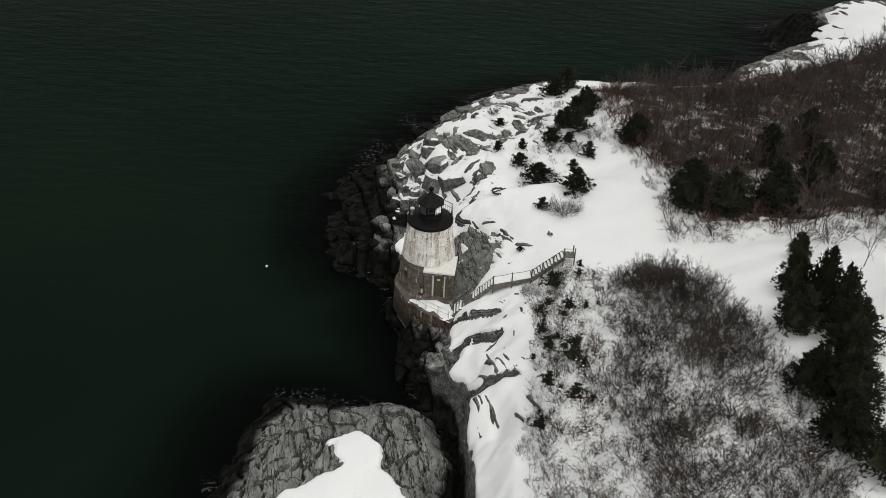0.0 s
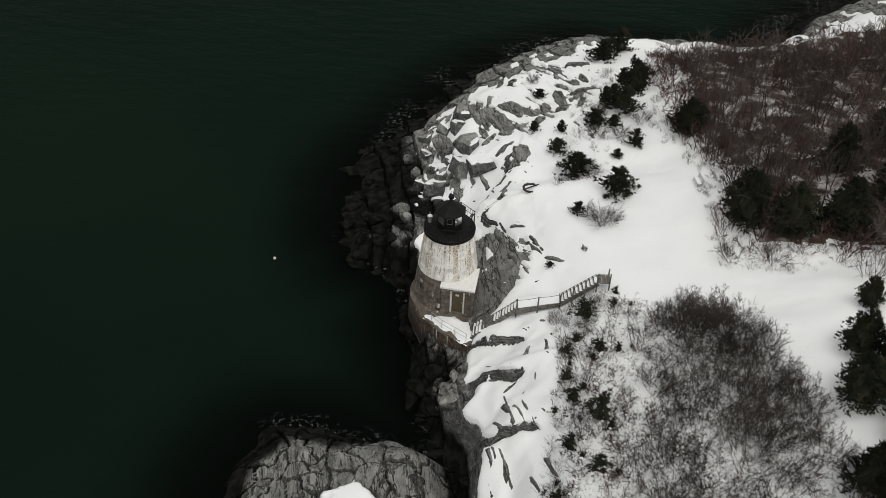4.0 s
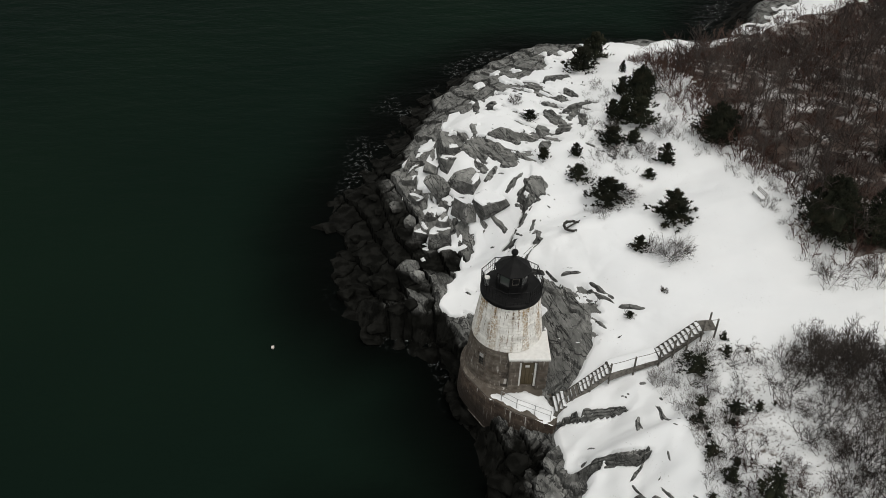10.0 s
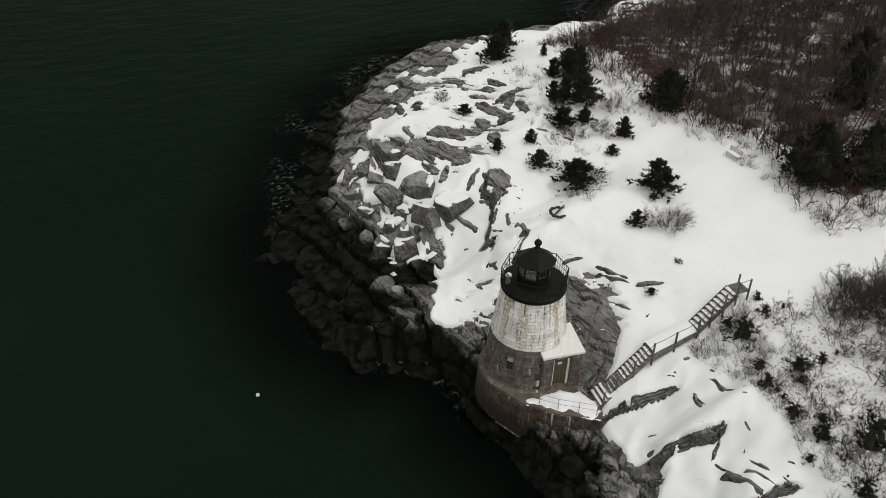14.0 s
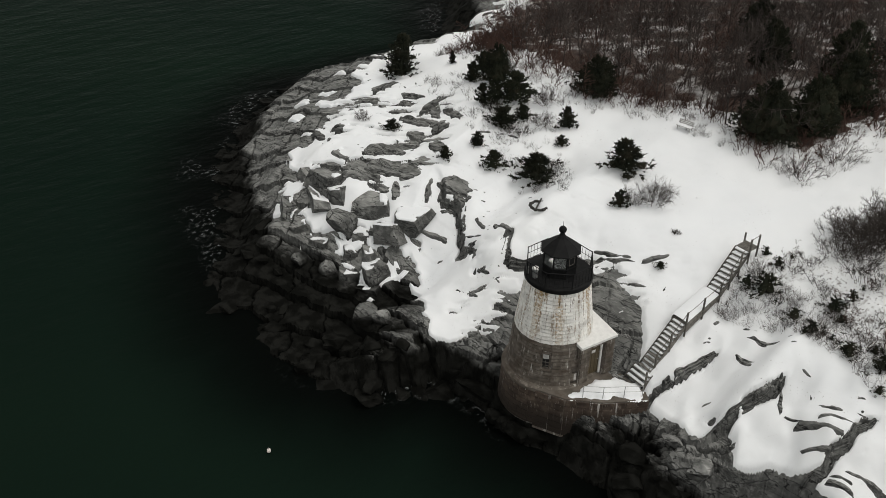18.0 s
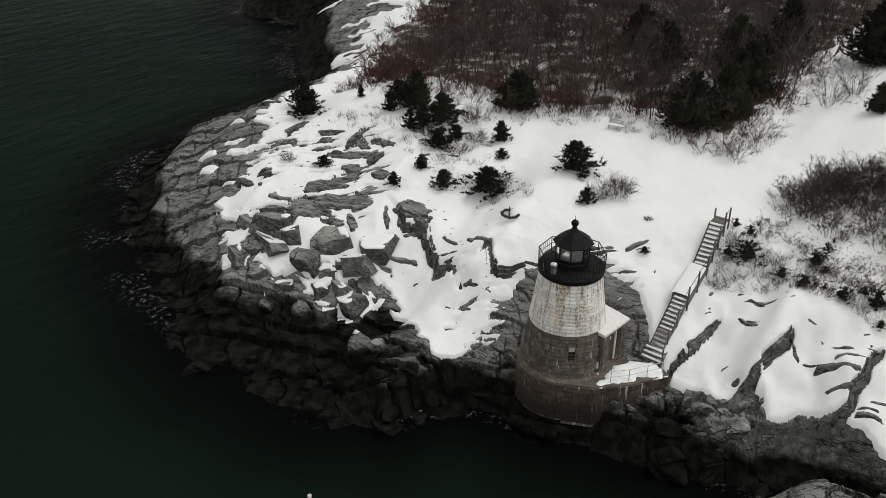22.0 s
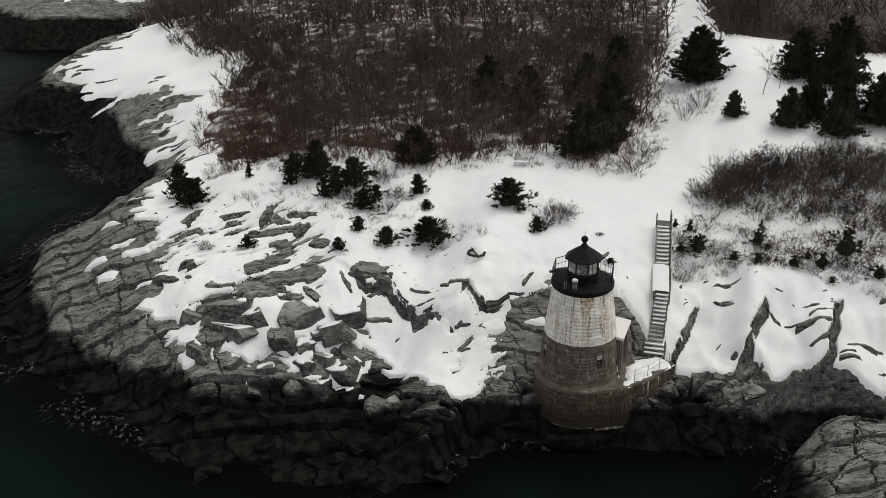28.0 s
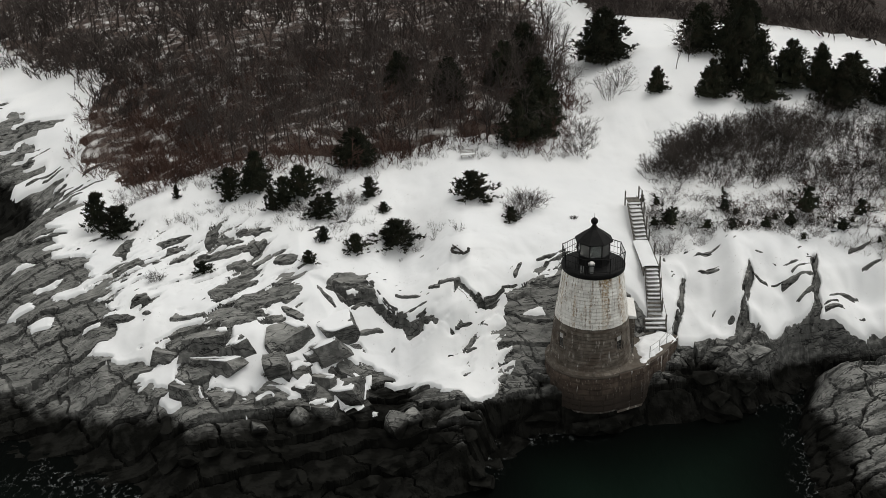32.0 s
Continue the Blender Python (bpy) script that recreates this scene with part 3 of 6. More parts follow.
OLD_WOOD = material("weathered_grey_wood", [(0.055, 0.05, 0.045), (0.12, 0.112, 0.1), (0.17, 0.16, 0.145)], 4, 0.9, 0.4, 25, vary=0.2, specular=0.25)
DARK_GAP = material("dark_window", [(0.006, 0.006, 0.006), (0.012, 0.012, 0.012)], 3, 0.4, 0.0)
GALVANISED = material("galvanised_steel", [(0.35, 0.36, 0.36), (0.5, 0.5, 0.5)], 5, 0.45, 0.05, metal=0.7)
BENCH_GREY = material("pale_bench_wood", [(0.34, 0.33, 0.32), (0.48, 0.47, 0.46)], 6, 0.8, 0.2)
CHAR = material("dark_branches", [(0.018, 0.016, 0.014), (0.05, 0.046, 0.04)], 6, 0.9, 0.4)
NEEDLE = material("cedar_needles", [(0.0095, 0.0115, 0.0075), (0.019, 0.0215, 0.0125), (0.034, 0.03, 0.019)], 1.1, 0.85, 0.0, vary=0.3, specular=0.15)
TWIG = material("bare_twigs", [(0.03, 0.025, 0.022), (0.06, 0.051, 0.046), (0.1, 0.087, 0.079)], 0.35, 0.9, 0.0, specular=0.15)
RED_TWIG = material("russet_twigs", [(0.036, 0.021, 0.017), (0.075, 0.043, 0.034), (0.1, 0.063, 0.052)], 0.16, 0.9, 0.0, specular=0.15)
BARK = material("grey_bark", [(0.022, 0.0165, 0.0142), (0.046, 0.0345, 0.03), (0.094, 0.077, 0.069)], 0.25, 0.95, 0.3)
LITTER = material("russet_leaf_litter", [(0.032, 0.019, 0.015), (0.06, 0.038, 0.03), (0.1, 0.07, 0.058)], 0.8, 0.95, 0.6, 5.0)
lay(LITTER, noise_mask(LITTER, 0.45, 0.49, 0.67, (1, 1, 1), 14), (0.6, 0.59, 0.58))
FAR_LITTER = material("dark_leaf_litter", [(0.02, 0.014, 0.011), (0.036, 0.026, 0.021), (0.06, 0.045, 0.038)], 0.8, 0.95, 0.6, 5.0)
lay(FAR_LITTER, noise_mask(FAR_LITTER, 0.4, 0.64, 0.8, (1, 1, 1), 14), (0.6, 0.59, 0.58))
PATCHY = material("grass_under_snow", [(0.08, 0.06, 0.05), (0.17, 0.14, 0.12)], 0.8, 0.95, 0.6, 5.0)
lay(PATCHY, noise_mask(PATCHY, 2.2, 0.27, 0.41, (1, 1, 1), 15), (0.78, 0.785, 0.795))
lay(PATCHY, noise_mask(PATCHY, 7.0, 0.61, 0.67, (1, 1, 1), 9), (0.07, 0.056, 0.047))
BUOY_PAINT = material("pale_pink_buoy_paint", [(0.62, 0.56, 0.52), (0.7, 0.64, 0.6)], 4, 0.5, 0.0)
GLASS = bpy.data.materials.new("lantern_glass")
GLASS.use_nodes = True
gb = GLASS.node_tree.nodes["Principled BSDF"]
gb.inputs["Base Color"].default_value = (0.9, 0.93, 0.92, 1)
gb.inputs["Transmission Weight"].default_value, gb.inputs["Roughness"].default_value = 0.94, 0.06

WATER = bpy.data.materials.new("dark_green_sea")
WATER.use_nodes = True
n, l, b = nodes_of(WATER)
b.inputs["Roughness"].default_value, b.inputs["Specular IOR Level"].default_value, b.inputs["IOR"].default_value = 0.3, 0.0035, 1.33
geo = n.new("ShaderNodeNewGeometry")
shoal = n.new("ShaderNodeTexNoise")
shoal.inputs["Scale"].default_value = 0.02
l.new(geo.outputs["Position"], shoal.inputs["Vector"])
ramp = n.new("ShaderNodeValToRGB")
ramp.color_ramp.elements[0].position, ramp.color_ramp.elements[0].color = 0.35, (0.0046, 0.01, 0.0074, 1)
ramp.color_ramp.elements[1].position, ramp.color_ramp.elements[1].color = 0.68, (0.006, 0.013, 0.0086, 1)
l.new(shoal.outputs[0], ramp.inputs[0])
# sea colour darkens towards the shore, over its last eleven metres
shore_dist = n.new("ShaderNodeAttribute")
shore_dist.attribute_name = "depth"
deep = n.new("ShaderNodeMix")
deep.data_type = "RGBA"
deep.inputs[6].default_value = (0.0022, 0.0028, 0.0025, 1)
l.new(shore_dist.outputs["Fac"], deep.inputs[0])
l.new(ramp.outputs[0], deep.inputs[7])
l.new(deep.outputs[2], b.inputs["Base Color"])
heights = []
for size, turn, stretch in ((0.22, 0.5, 2.6), (0.9, 0.7, 2.2), (3.2, 0.3, 1.6)):
    mp = n.new("ShaderNodeMapping")
    mp.inputs["Rotation"].default_value = (0, 0, turn)
    mp.inputs["Scale"].default_value = (1, stretch, 1)
    l.new(geo.outputs["Position"], mp.inputs["Vector"])
    tx = n.new("ShaderNodeTexNoise")
    tx.inputs["Scale"].default_value, tx.inputs["Detail"].default_value = size, 4
    l.new(mp.outputs[0], tx.inputs["Vector"])
    heights.append((tx.outputs[0], 0.5 / size))
total = None
for socket, k in heights:
    ma = n.new("ShaderNodeMath")
    ma.operation = "MULTIPLY_ADD"
    l.new(socket, ma.inputs[0])
    ma.inputs[1].default_value = k
    if total:
        l.new(total, ma.inputs[2])
    else:
        ma.inputs[2].default_value = 0
    total = ma.outputs[0]
bp = n.new("ShaderNodeBump")
bp.inputs["Strength"].default_value, bp.inputs["Distance"].default_value = 0.34, 0.3
l.new(total, bp.inputs["Height"])
l.new(bp.outputs[0], b.inputs["Normal"])
FOAM = material("sea_foam", [(0.09, 0.1, 0.1), (0.2, 0.215, 0.215)], 3, 0.9, 0.2)
n, l, b = nodes_of(FOAM)
where = n.new("ShaderNodeAttribute")
where.attribute_name = "froth"
thread = hairlines(FOAM, 1.3, (1, 1, 1), 0.032, n.new("ShaderNodeNewGeometry").outputs["Position"], 8.0)
clumps = noise_mask(FOAM, 2.6, 0.46, 0.7, (1, 1, 1), 10)
l.new(mask_math(FOAM, "MULTIPLY", mask_math(FOAM, "MULTIPLY", thread, clumps), where.outputs["Fac"]), b.inputs["Alpha"])

# ---- building helpers ----


def mesh_data(name, verts, faces, mat, shade=False):
    me = bpy.data.meshes.new(name)
    verts = np.asarray(verts, np.float32).reshape(-1, 3)
    if isinstance(faces, np.ndarray):
        k = faces.shape[1]
        me.vertices.add(len(verts))
        me.vertices.foreach_set("co", verts.ravel())
        me.loops.add(faces.size)
        me.loops.foreach_set("vertex_index", faces.astype(np.int32).ravel())
        me.polygons.add(len(faces))
        me.polygons.foreach_set("loop_start", np.arange(0, faces.size, k, dtype=np.int32))
        me.update(calc_edges=True)
    else:
        me.from_pydata(verts.tolist(), [], faces)
    me.materials.append(mat)
    me.polygons.foreach_set("use_smooth", [shade] * len(me.polygons))
    me.update()
    return me


def add(name, me, parent=None, label="", at=None):
    ob = new(name, me)
    if parent:
        ob.parent = parent
    if at is not None:
        ob.matrix_basis = at
    if label:
        ob["label"] = label
    return ob


def part(name, bm, mat, parent, label="", shade=False):
    """Links a bmesh as one mesh under a thing or a part."""
    me = bpy.data.meshes.new(name)
    bmesh.ops.recalc_face_normals(bm, faces=bm.faces)
    bm.to_mesh(me)
    bm.free()
    me.materials.append(mat)
    me.polygons.foreach_set("use_smooth", [shade] * len(me.polygons))
    return add(name, me, parent, label)


def thing(name, label, category, group="", kind="", at=None):
    ob = new(name)
    ob.empty_display_size = 0.3
    if at is not None:
        ob.matrix_basis = at
    return tagged(ob, label, category, group, kind)


def box(bm, lo, hi, bevel=0.0, turn=None):
    lo, hi = Vector(lo), Vector(hi)
    made = bmesh.ops.create_cube(bm, size=1.0, matrix=Matrix.Translation((lo + hi) / 2) @ Matrix.Diagonal((*(hi - lo), 1)))
    vs = made["verts"]
    if bevel:
        es = {e for v in vs for e in v.link_edges}
        out = bmesh.ops.bevel(bm, geom=list(es), offset=bevel, segments=1, affect="EDGES")
        vs = list({v for f in out["faces"] for v in f.verts} | {v for v in vs if v.is_valid})
    if turn is not None:
        bmesh.ops.transform(bm, matrix=turn, verts=vs)
    return vs


def bar(bm, a, b, r, sides=6, r2=None):
    a, b = Vector(a), Vector(b)
    m = Matrix.Translation((a + b) / 2) @ (b - a).to_track_quat("Z", "Y").to_matrix().to_4x4()
    bmesh.ops.create_cone(bm, cap_ends=True, segments=sides, radius1=r, radius2=r if r2 is None else r2, depth=(b - a).length, matrix=m)


def lathe(bm, profile, sides, turn=0.0):
    """Turns a profile of (radius, height) round the z axis."""
    rings = []
    for r, z in profile:
        rings.append([bm.verts.new((r * math.cos(turn + 2 * math.pi * i / sides), r * math.sin(turn + 2 * math.pi * i / sides), z)) for i in range(sides)])
    for a, b in zip(rings, rings[1:]):
        for i in range(sides):
            bm.faces.new((a[i], a[(i + 1) % sides], b[(i + 1) % sides], b[i]))
    bm.faces.new(rings[0][::-1])
    bm.faces.new(rings[-1])


def sheet(bm, outline, z0, z1):
    """A slab over a plan outline."""
    low = [bm.verts.new((x, y, z0)) for x, y in outline]
    top = [bm.verts.new((x, y, z1)) for x, y in outline]
    k = len(outline)
    bm.faces.new(top)
    bm.faces.new(low[::-1])
    for i in range(k):
        bm.faces.new((low[i], low[(i + 1) % k], top[(i + 1) % k], top[i]))


def B():
    return bmesh.new()


# ---- ground, snow and sea ----


def lines(lo, hi, step, far_lo, far_hi, grow=1.02, near=75):
    """Grid lines: even from lo to hi, then slowly wider out to near metres, then fast."""
    def run(start, end, sign):
        out, s = [start], step
        while (end - out[-1]) * sign > 0:
            s *= grow if abs(out[-1] - start) < near else 1.16
            out.append(out[-1] + sign * s)
        return out
    return np.array(run(lo, far_lo, -1)[:0:-1] + list(np.arange(lo, hi, step)) + run(hi, far_hi, 1))


gx, gy = lines(-11, 11, 0.1, -60, 3000, 1.022), lines(-19, 40, 0.105, -2500, 3000, 1.022)
GX, GY = np.meshgrid(gx, gy, indexing="ij")
rock_z, snow_z, shore = plan(GX, GY)
NI, NJ = GX.shape
index = np.arange(NI * NJ).reshape(NI, NJ)
quads = np.stack([index[:-1, :-1], index[1:, :-1], index[1:, 1:], index[:-1, 1:]], -1).reshape(-1, 4)


def cut(z, keep):
    """The part of the grid whose cells touch keep."""
    q = quads[keep.ravel()[quads].any(1)]
    used, back = np.unique(q, return_inverse=True)
    return np.stack([GX.ravel(), GY.ravel(), z.ravel()], 1)[used], back.reshape(-1, 4)


# no snow holds on steep steps
steep = np.hypot(np.gradient(snow_z, gx, axis=0), np.gradient(snow_z, gy, axis=1))
bluff = np.maximum(smooth(4, 2.5, shore), smooth(8, 10, GY) * smooth(16, 13, shore) * smooth(50, 46, GY))
south = smooth(-10, -12, GY)
bluff = bluff * (1 - smooth(-12.6, -13.4, GY) * smooth(-23, -21, GY))
even = steep
for k in range(5):
    even = (even + np.roll(even, 1, 0) + np.roll(even, -1, 0) + np.roll(even, 1, 1) + np.roll(even, -1, 1)) / 5
steep = steep * (1 - south) + even * south
snow_z = snow_z - 1.2 * smooth(1.1 + 1.2 * south, 2.0 + 1.6 * south, steep) * bluff - 1.2 * south * smooth(2.5, 3.2, steep)
v, q = cut(rock_z, (rock_z > snow_z - 0.35) & (rock_z > SEA - 1.6))
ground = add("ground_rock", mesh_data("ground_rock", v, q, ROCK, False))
tagged(ground, "grey fractured shale headland, black below the tide line", "rock ground", kind="structure")
v, q = cut(snow_z, (snow_z > rock_z - 0.04) & (shore > 0.4))
snow = add("ground_snow", mesh_data("ground_snow", v, q, SNOW, True))
tagged(snow, "white undisturbed snow cover lying over the rocks", "snow ground", kind="structure")

wx, wy = lines(-30, 45, 1.0, -3000, 160, 1.1, 0), lines(-45, 85, 1.0, -2500, 3000, 1.1, 0)
WX, WY = np.meshgrid(wx, wy, indexing="ij")
ii = np.arange(WX.size).reshape(WX.shape)
wq = np.stack([ii[:-1, :-1], ii[1:, :-1], ii[1:, 1:], ii[:-1, 1:]], -1).reshape(-1, 4)
swell = 0.10 * fbm(WX / 9, WY / 16, 91, 2)
water = add("water", mesh_data("water", np.stack([WX, WY, SEA + swell], -1).reshape(-1, 3), wq, WATER, True))
# depth attribute holds distance from shore: 0 at the rocks, 1 eleven metres out
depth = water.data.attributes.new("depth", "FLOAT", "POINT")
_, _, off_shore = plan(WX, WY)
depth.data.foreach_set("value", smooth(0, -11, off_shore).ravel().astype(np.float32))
tagged(water, "dark green rippled sea water", "sea", kind="structure")

# ---- lighthouse ----
lighthouse = thing("lighthouse", "conical granite lighthouse, whitewashed upper half, black lantern, at the cliff edge", "lighthouse")


def courses(parent, levels, mat, per, skip=None, proud=0.03):
    """Rings of granite blocks between heights; levels: (z0, z1, r0, r1)."""
    for k, (z0, z1, r0, r1) in enumerate(levels):
        n = per + (0, 2, -1, 1, -2)[k * 3 % 5]
        shift = (0.13, 0.61, 0.34, 0.92, 0.47, 0.05, 0.78)[k % 7]
        half = math.pi / n
        g = 0.007
        pts = []
        for rr, a, z in ((r0, -half + g / r0, z0 + g), (r0, half - g / r0, z0 + g), (r1, half - g / r1, z1 - g), (r1, -half + g / r1, z1 - g)):
            pts.append((rr * math.cos(a), rr * math.sin(a), z))
        pts = np.array(pts)
        mid = pts.mean(0)
        out = np.array([1.0, 0, (r0 - r1) / (z1 - z0)])
        out /= np.linalg.norm(out)
        back = pts - out * 0.08
        front = mid + (pts - mid) * np.array([1, 0.88, 0.88]) + out * proud
        centre = mid + (pts - mid) * np.array([1, 0.5, 0.5]) + out * proud * 1.4
        vs = np.concatenate([back, pts + out * proud * 0.4, front, centre])
        fs = [[4 * q + i, 4 * q + (i + 1) % 4, 4 * q + 4 + (i + 1) % 4, 4 * q + 4 + i] for q in range(3) for i in range(4)] + [[12, 13, 14, 15]]
        me = mesh_data("stone", vs, fs, mat)
        for i in range(n):
            a = 2 * math.pi * (i + shift) / n
            if skip and skip(a % (2 * math.pi), (z0 + z1) / 2, half):
                continue
            add("stone", me, parent, at=pose(0, 0, 0, 0, 0, math.degrees(a)))


def cone_wall(name, profile, mat, parent, sides=72, label=""):
    bm = B()
    lathe(bm, profile, sides)
    return part(name, bm, mat, parent, label, True)


def spread(z0, z1, r0, r1, n):
    return [(z0 + (z1 - z0) * i / n, z0 + (z1 - z0) * (i + 1) / n, r0 + (r1 - r0) * i / n, r0 + (r1 - r0) * (i + 1) / n) for i in range(n)]


WINDOWS = [math.radians(217), math.radians(122), math.radians(35)]


def beside_porch(a, z, half):
    deg = math.degrees(a)
    if 258 < deg < 318 and z < 6.6:
        return True
    return any(abs((a - w + math.pi) % (2 * math.pi) - math.pi) < 0.09 + half * 0.6 and 4.75 < z < 6.0 for w in WINDOWS)


foot = cone_wall("foot_wall", [(3.1, 0.5), (3.16, 0.9), (3.0, 3.25)], MORTAR, lighthouse, label="coursed brown granite base with leached lime stains")
courses(foot, spread(0.72, 3.2, 3.24, 3.08, 6), FOOT_STONE, 26)
belt = cone_wall("belt_course", [(3.13, 3.2), (3.15, 3.34), (2.86, 3.62), (2.7, 3.62)], BROWN_SLAB, lighthouse, label="sloped granite water table")
courses(belt, [(3.36, 3.62, 3.12, 2.88)], GRANITE, 30, None, 0.02)
shaft = cone_wall("shaft_wall", [(2.72, 3.5), (2.42, 6.62)], MORTAR, lighthouse, label="bare brown granite lower shaft")
courses(shaft, spread(3.6, 6.6, 2.82, 2.5, 12), GRANITE, 28, beside_porch, 0.018)
upper = cone_wall("upper_wall", [(2.44, 6.5), (1.98, 10.1)], WHITE_MORTAR, lighthouse, label="whitewashed granite upper shaft with rust streaks")
courses(upper, spread(6.6, 10.05, 2.5, 2.02, 14), WHITE_STONE, 22, None, 0.014)

for w in WINDOWS:
    m = pose(0, 0, 5.35, 0, 0, math.degrees(w))
    win = thing("window", "", "")
    win.parent, win.matrix_basis = lighthouse, m
    bm = B()
    for lo, hi in (((2.5, -0.27, -0.56), (2.63, -0.2, 0.56)), ((2.5, 0.2, -0.56), (2.63, 0.27, 0.56)), ((2.45, -0.27, 0.56), (2.6, 0.27, 0.64)), ((2.5, -0.3, -0.66), (2.74, 0.3, -0.56))):
        box(bm, lo, hi, 0.01)
    part("window_frame", bm, BROWN_SLAB, win)
    bm = B()
    box(bm, (2.5, -0.2, -0.56), (2.58, 0.2, 0.56))
    part("pane", bm, DARK_GAP, win)
    bm = B()
    box(bm, (2.575, -0.18, 0.22), (2.6, 0.18, 0.54))
    part("board", bm, BENCH_GREY, win, "pale board over the upper sash")
    bm = B()
    for z in (-0.3, -0.05):
        box(bm, (2.575, -0.2, z - 0.02), (2.6, 0.2, z + 0.02))
    box(bm, (2.575, -0.02, -0.56), (2.6, 0.02, 0.2))
    part("glazing_bar", bm, OLD_WOOD, win)

# entrance porch on the landward side
PORCH = pose(0.98, -3.1, 0, 0, 0, -6.5)
porch = thing("porch", "", "")
porch.parent, porch.matrix_basis = lighthouse, PORCH
bm = B()
for lo, hi in (((-1.33, 0.06, 3.5), (-0.62, 0.3, 6.3)), ((0.62, 0.06, 3.5), (1.33, 0.3, 6.3)), ((-0.62, 0.06, 6.05), (0.62, 0.3, 6.3))):
    box(bm, lo, hi)
box(bm, (-1.33, 0.3, 3.5), (-1.1, 1.6, 6.3))
box(bm, (1.1, 0.3, 3.5), (1.33, 2.6, 6.3))
porch_wall = part("porch_wall", bm, MORTAR, porch, "brown granite porch wall")


def porch_stones(side, x0, x1, y):
    for k in range(7):
        z0, z1 = 3.55 + k * 0.39, 3.55 + (k + 1) * 0.39
        cuts = np.linspace(x0, x1, max(2, round((x1 - x0) / (0.55 if k % 2 else 0.68)) + 1))
        for a, b in zip(cuts, cuts[1:]):
            bm = B()
            if side == "front":
                box(bm, (a + 0.012, y, z0 + 0.012), (b - 0.012, y + 0.1, z1 - 0.012), 0.02)
            else:
                box(bm, (y, a + 0.012, z0 + 0.012), (y + 0.1, b - 0.012, z1 - 0.012), 0.02)
            part("stone", bm, GRANITE, porch_wall)


porch_stones("front", -1.36, -0.64, 0.0)
porch_stones("front", 0.64, 1.36, 0.0)
porch_stones("side", 0.1, 1.5, -1.37)
porch_stones("side", 0.1, 2.4, 1.27)
bm = B()
sheet(bm, [(-1.45, -0.08), (1.45, -0.08), (1.45, 2.6), (-1.45, 1.5)], 6.3, 6.5)
bmesh.ops.bevel(bm, geom=bm.edges[:], offset=0.02, segments=1, affect="EDGES")
for v in bm.verts:
    if v.co.z > 6.4:
        v.co.z += 0.12 * v.co.y
part("porch_roof", bm, WHITE_PAINT, porch, "whitewashed slab roof of the porch")
bm = B()
box(bm, (-0.5, 0.42, 3.6), (0.5, 0.48, 6.05))
door = part("door", bm, DOOR_WOOD, porch, "brown plank entrance door")
for x in (-0.3, 0.0, 0.3):
    bm = B()
    box(bm, (x - 0.13, 0.395, 3.7), (x + 0.13, 0.425, 5.9), 0.01)
    part("door_board", bm, DOOR_WOOD, door)
bm = B()
box(bm, (-0.18, 0.38, 5.3), (0.12, 0.4, 5.5))
part("notice", bm, WHITE_PAINT, door, "small white notice")
bm = B()
bar(bm, (0.36, 0.41, 4.7), (0.36, 0.31, 4.7), 0.03, 8)
part("door_handle", bm, GALVANISED, door)
for x in (-0.54, 0.54):
    bm = B()
    box(bm, (x - 0.075, 0.27, 3.55), (x + 0.075, 0.39, 6.06), 0.015)
    part("door_jamb", bm, WHITE_PAINT, porch, "white painted door jamb")

# gallery and lantern
gallery = thing("gallery", "", "")
gallery.parent = lighthouse
bm = B()
lathe(bm, [(1.95, 10.0), (2.04, 10.06), (2.12, 10.14), (2.14, 10.4), (2.1, 10.46), (1.2, 10.5)], 64)
part("deck", bm, BLACK_IRON, gallery, "black iron gallery deck", True)
RAIL = [(2.13 * math.cos(math.pi / 8 + i * math.pi / 4), 2.13 * math.sin(math.pi / 8 + i * math.pi / 4)) for i in range(8)]
for i, (x, y) in enumerate(RAIL):
    bm = B()
    bar(bm, (x * 0.985, y * 0.985, 10.4), (x, y, 11.54), 0.032)
    part("rail_post", bm, BLACK_IRON, gallery)
    nx, ny = RAIL[(i + 1) % 8]
    for z, r in ((11.5, 0.03), (11.05, 0.018), (10.6, 0.018)):
        bm = B()
        bar(bm, (x, y, z), (nx, ny, z), r, 5)
        part("hand_rail", bm, BLACK_IRON, gallery)
    for k in range(1, 6):
        q = k / 6
        bm = B()
        bar(bm, (x + (nx - x) * q, y + (ny - y) * q, 10.45), (x + (nx - x) * q, y + (ny - y) * q, 11.5), 0.012, 5)
        part("baluster", bm, BLACK_IRON, gallery)
lantern = thing("lantern", "", "")
lantern.parent = lighthouse
T8 = math.pi / 8
bm = B()
lathe(bm, [(1.1, 10.45), (1.1, 11.1), (1.16, 11.14), (1.16, 11.2), (0.9, 11.2)], 8, T8)
part("lantern_base", bm, BLACK_IRON, lantern, "black iron lantern base wall")
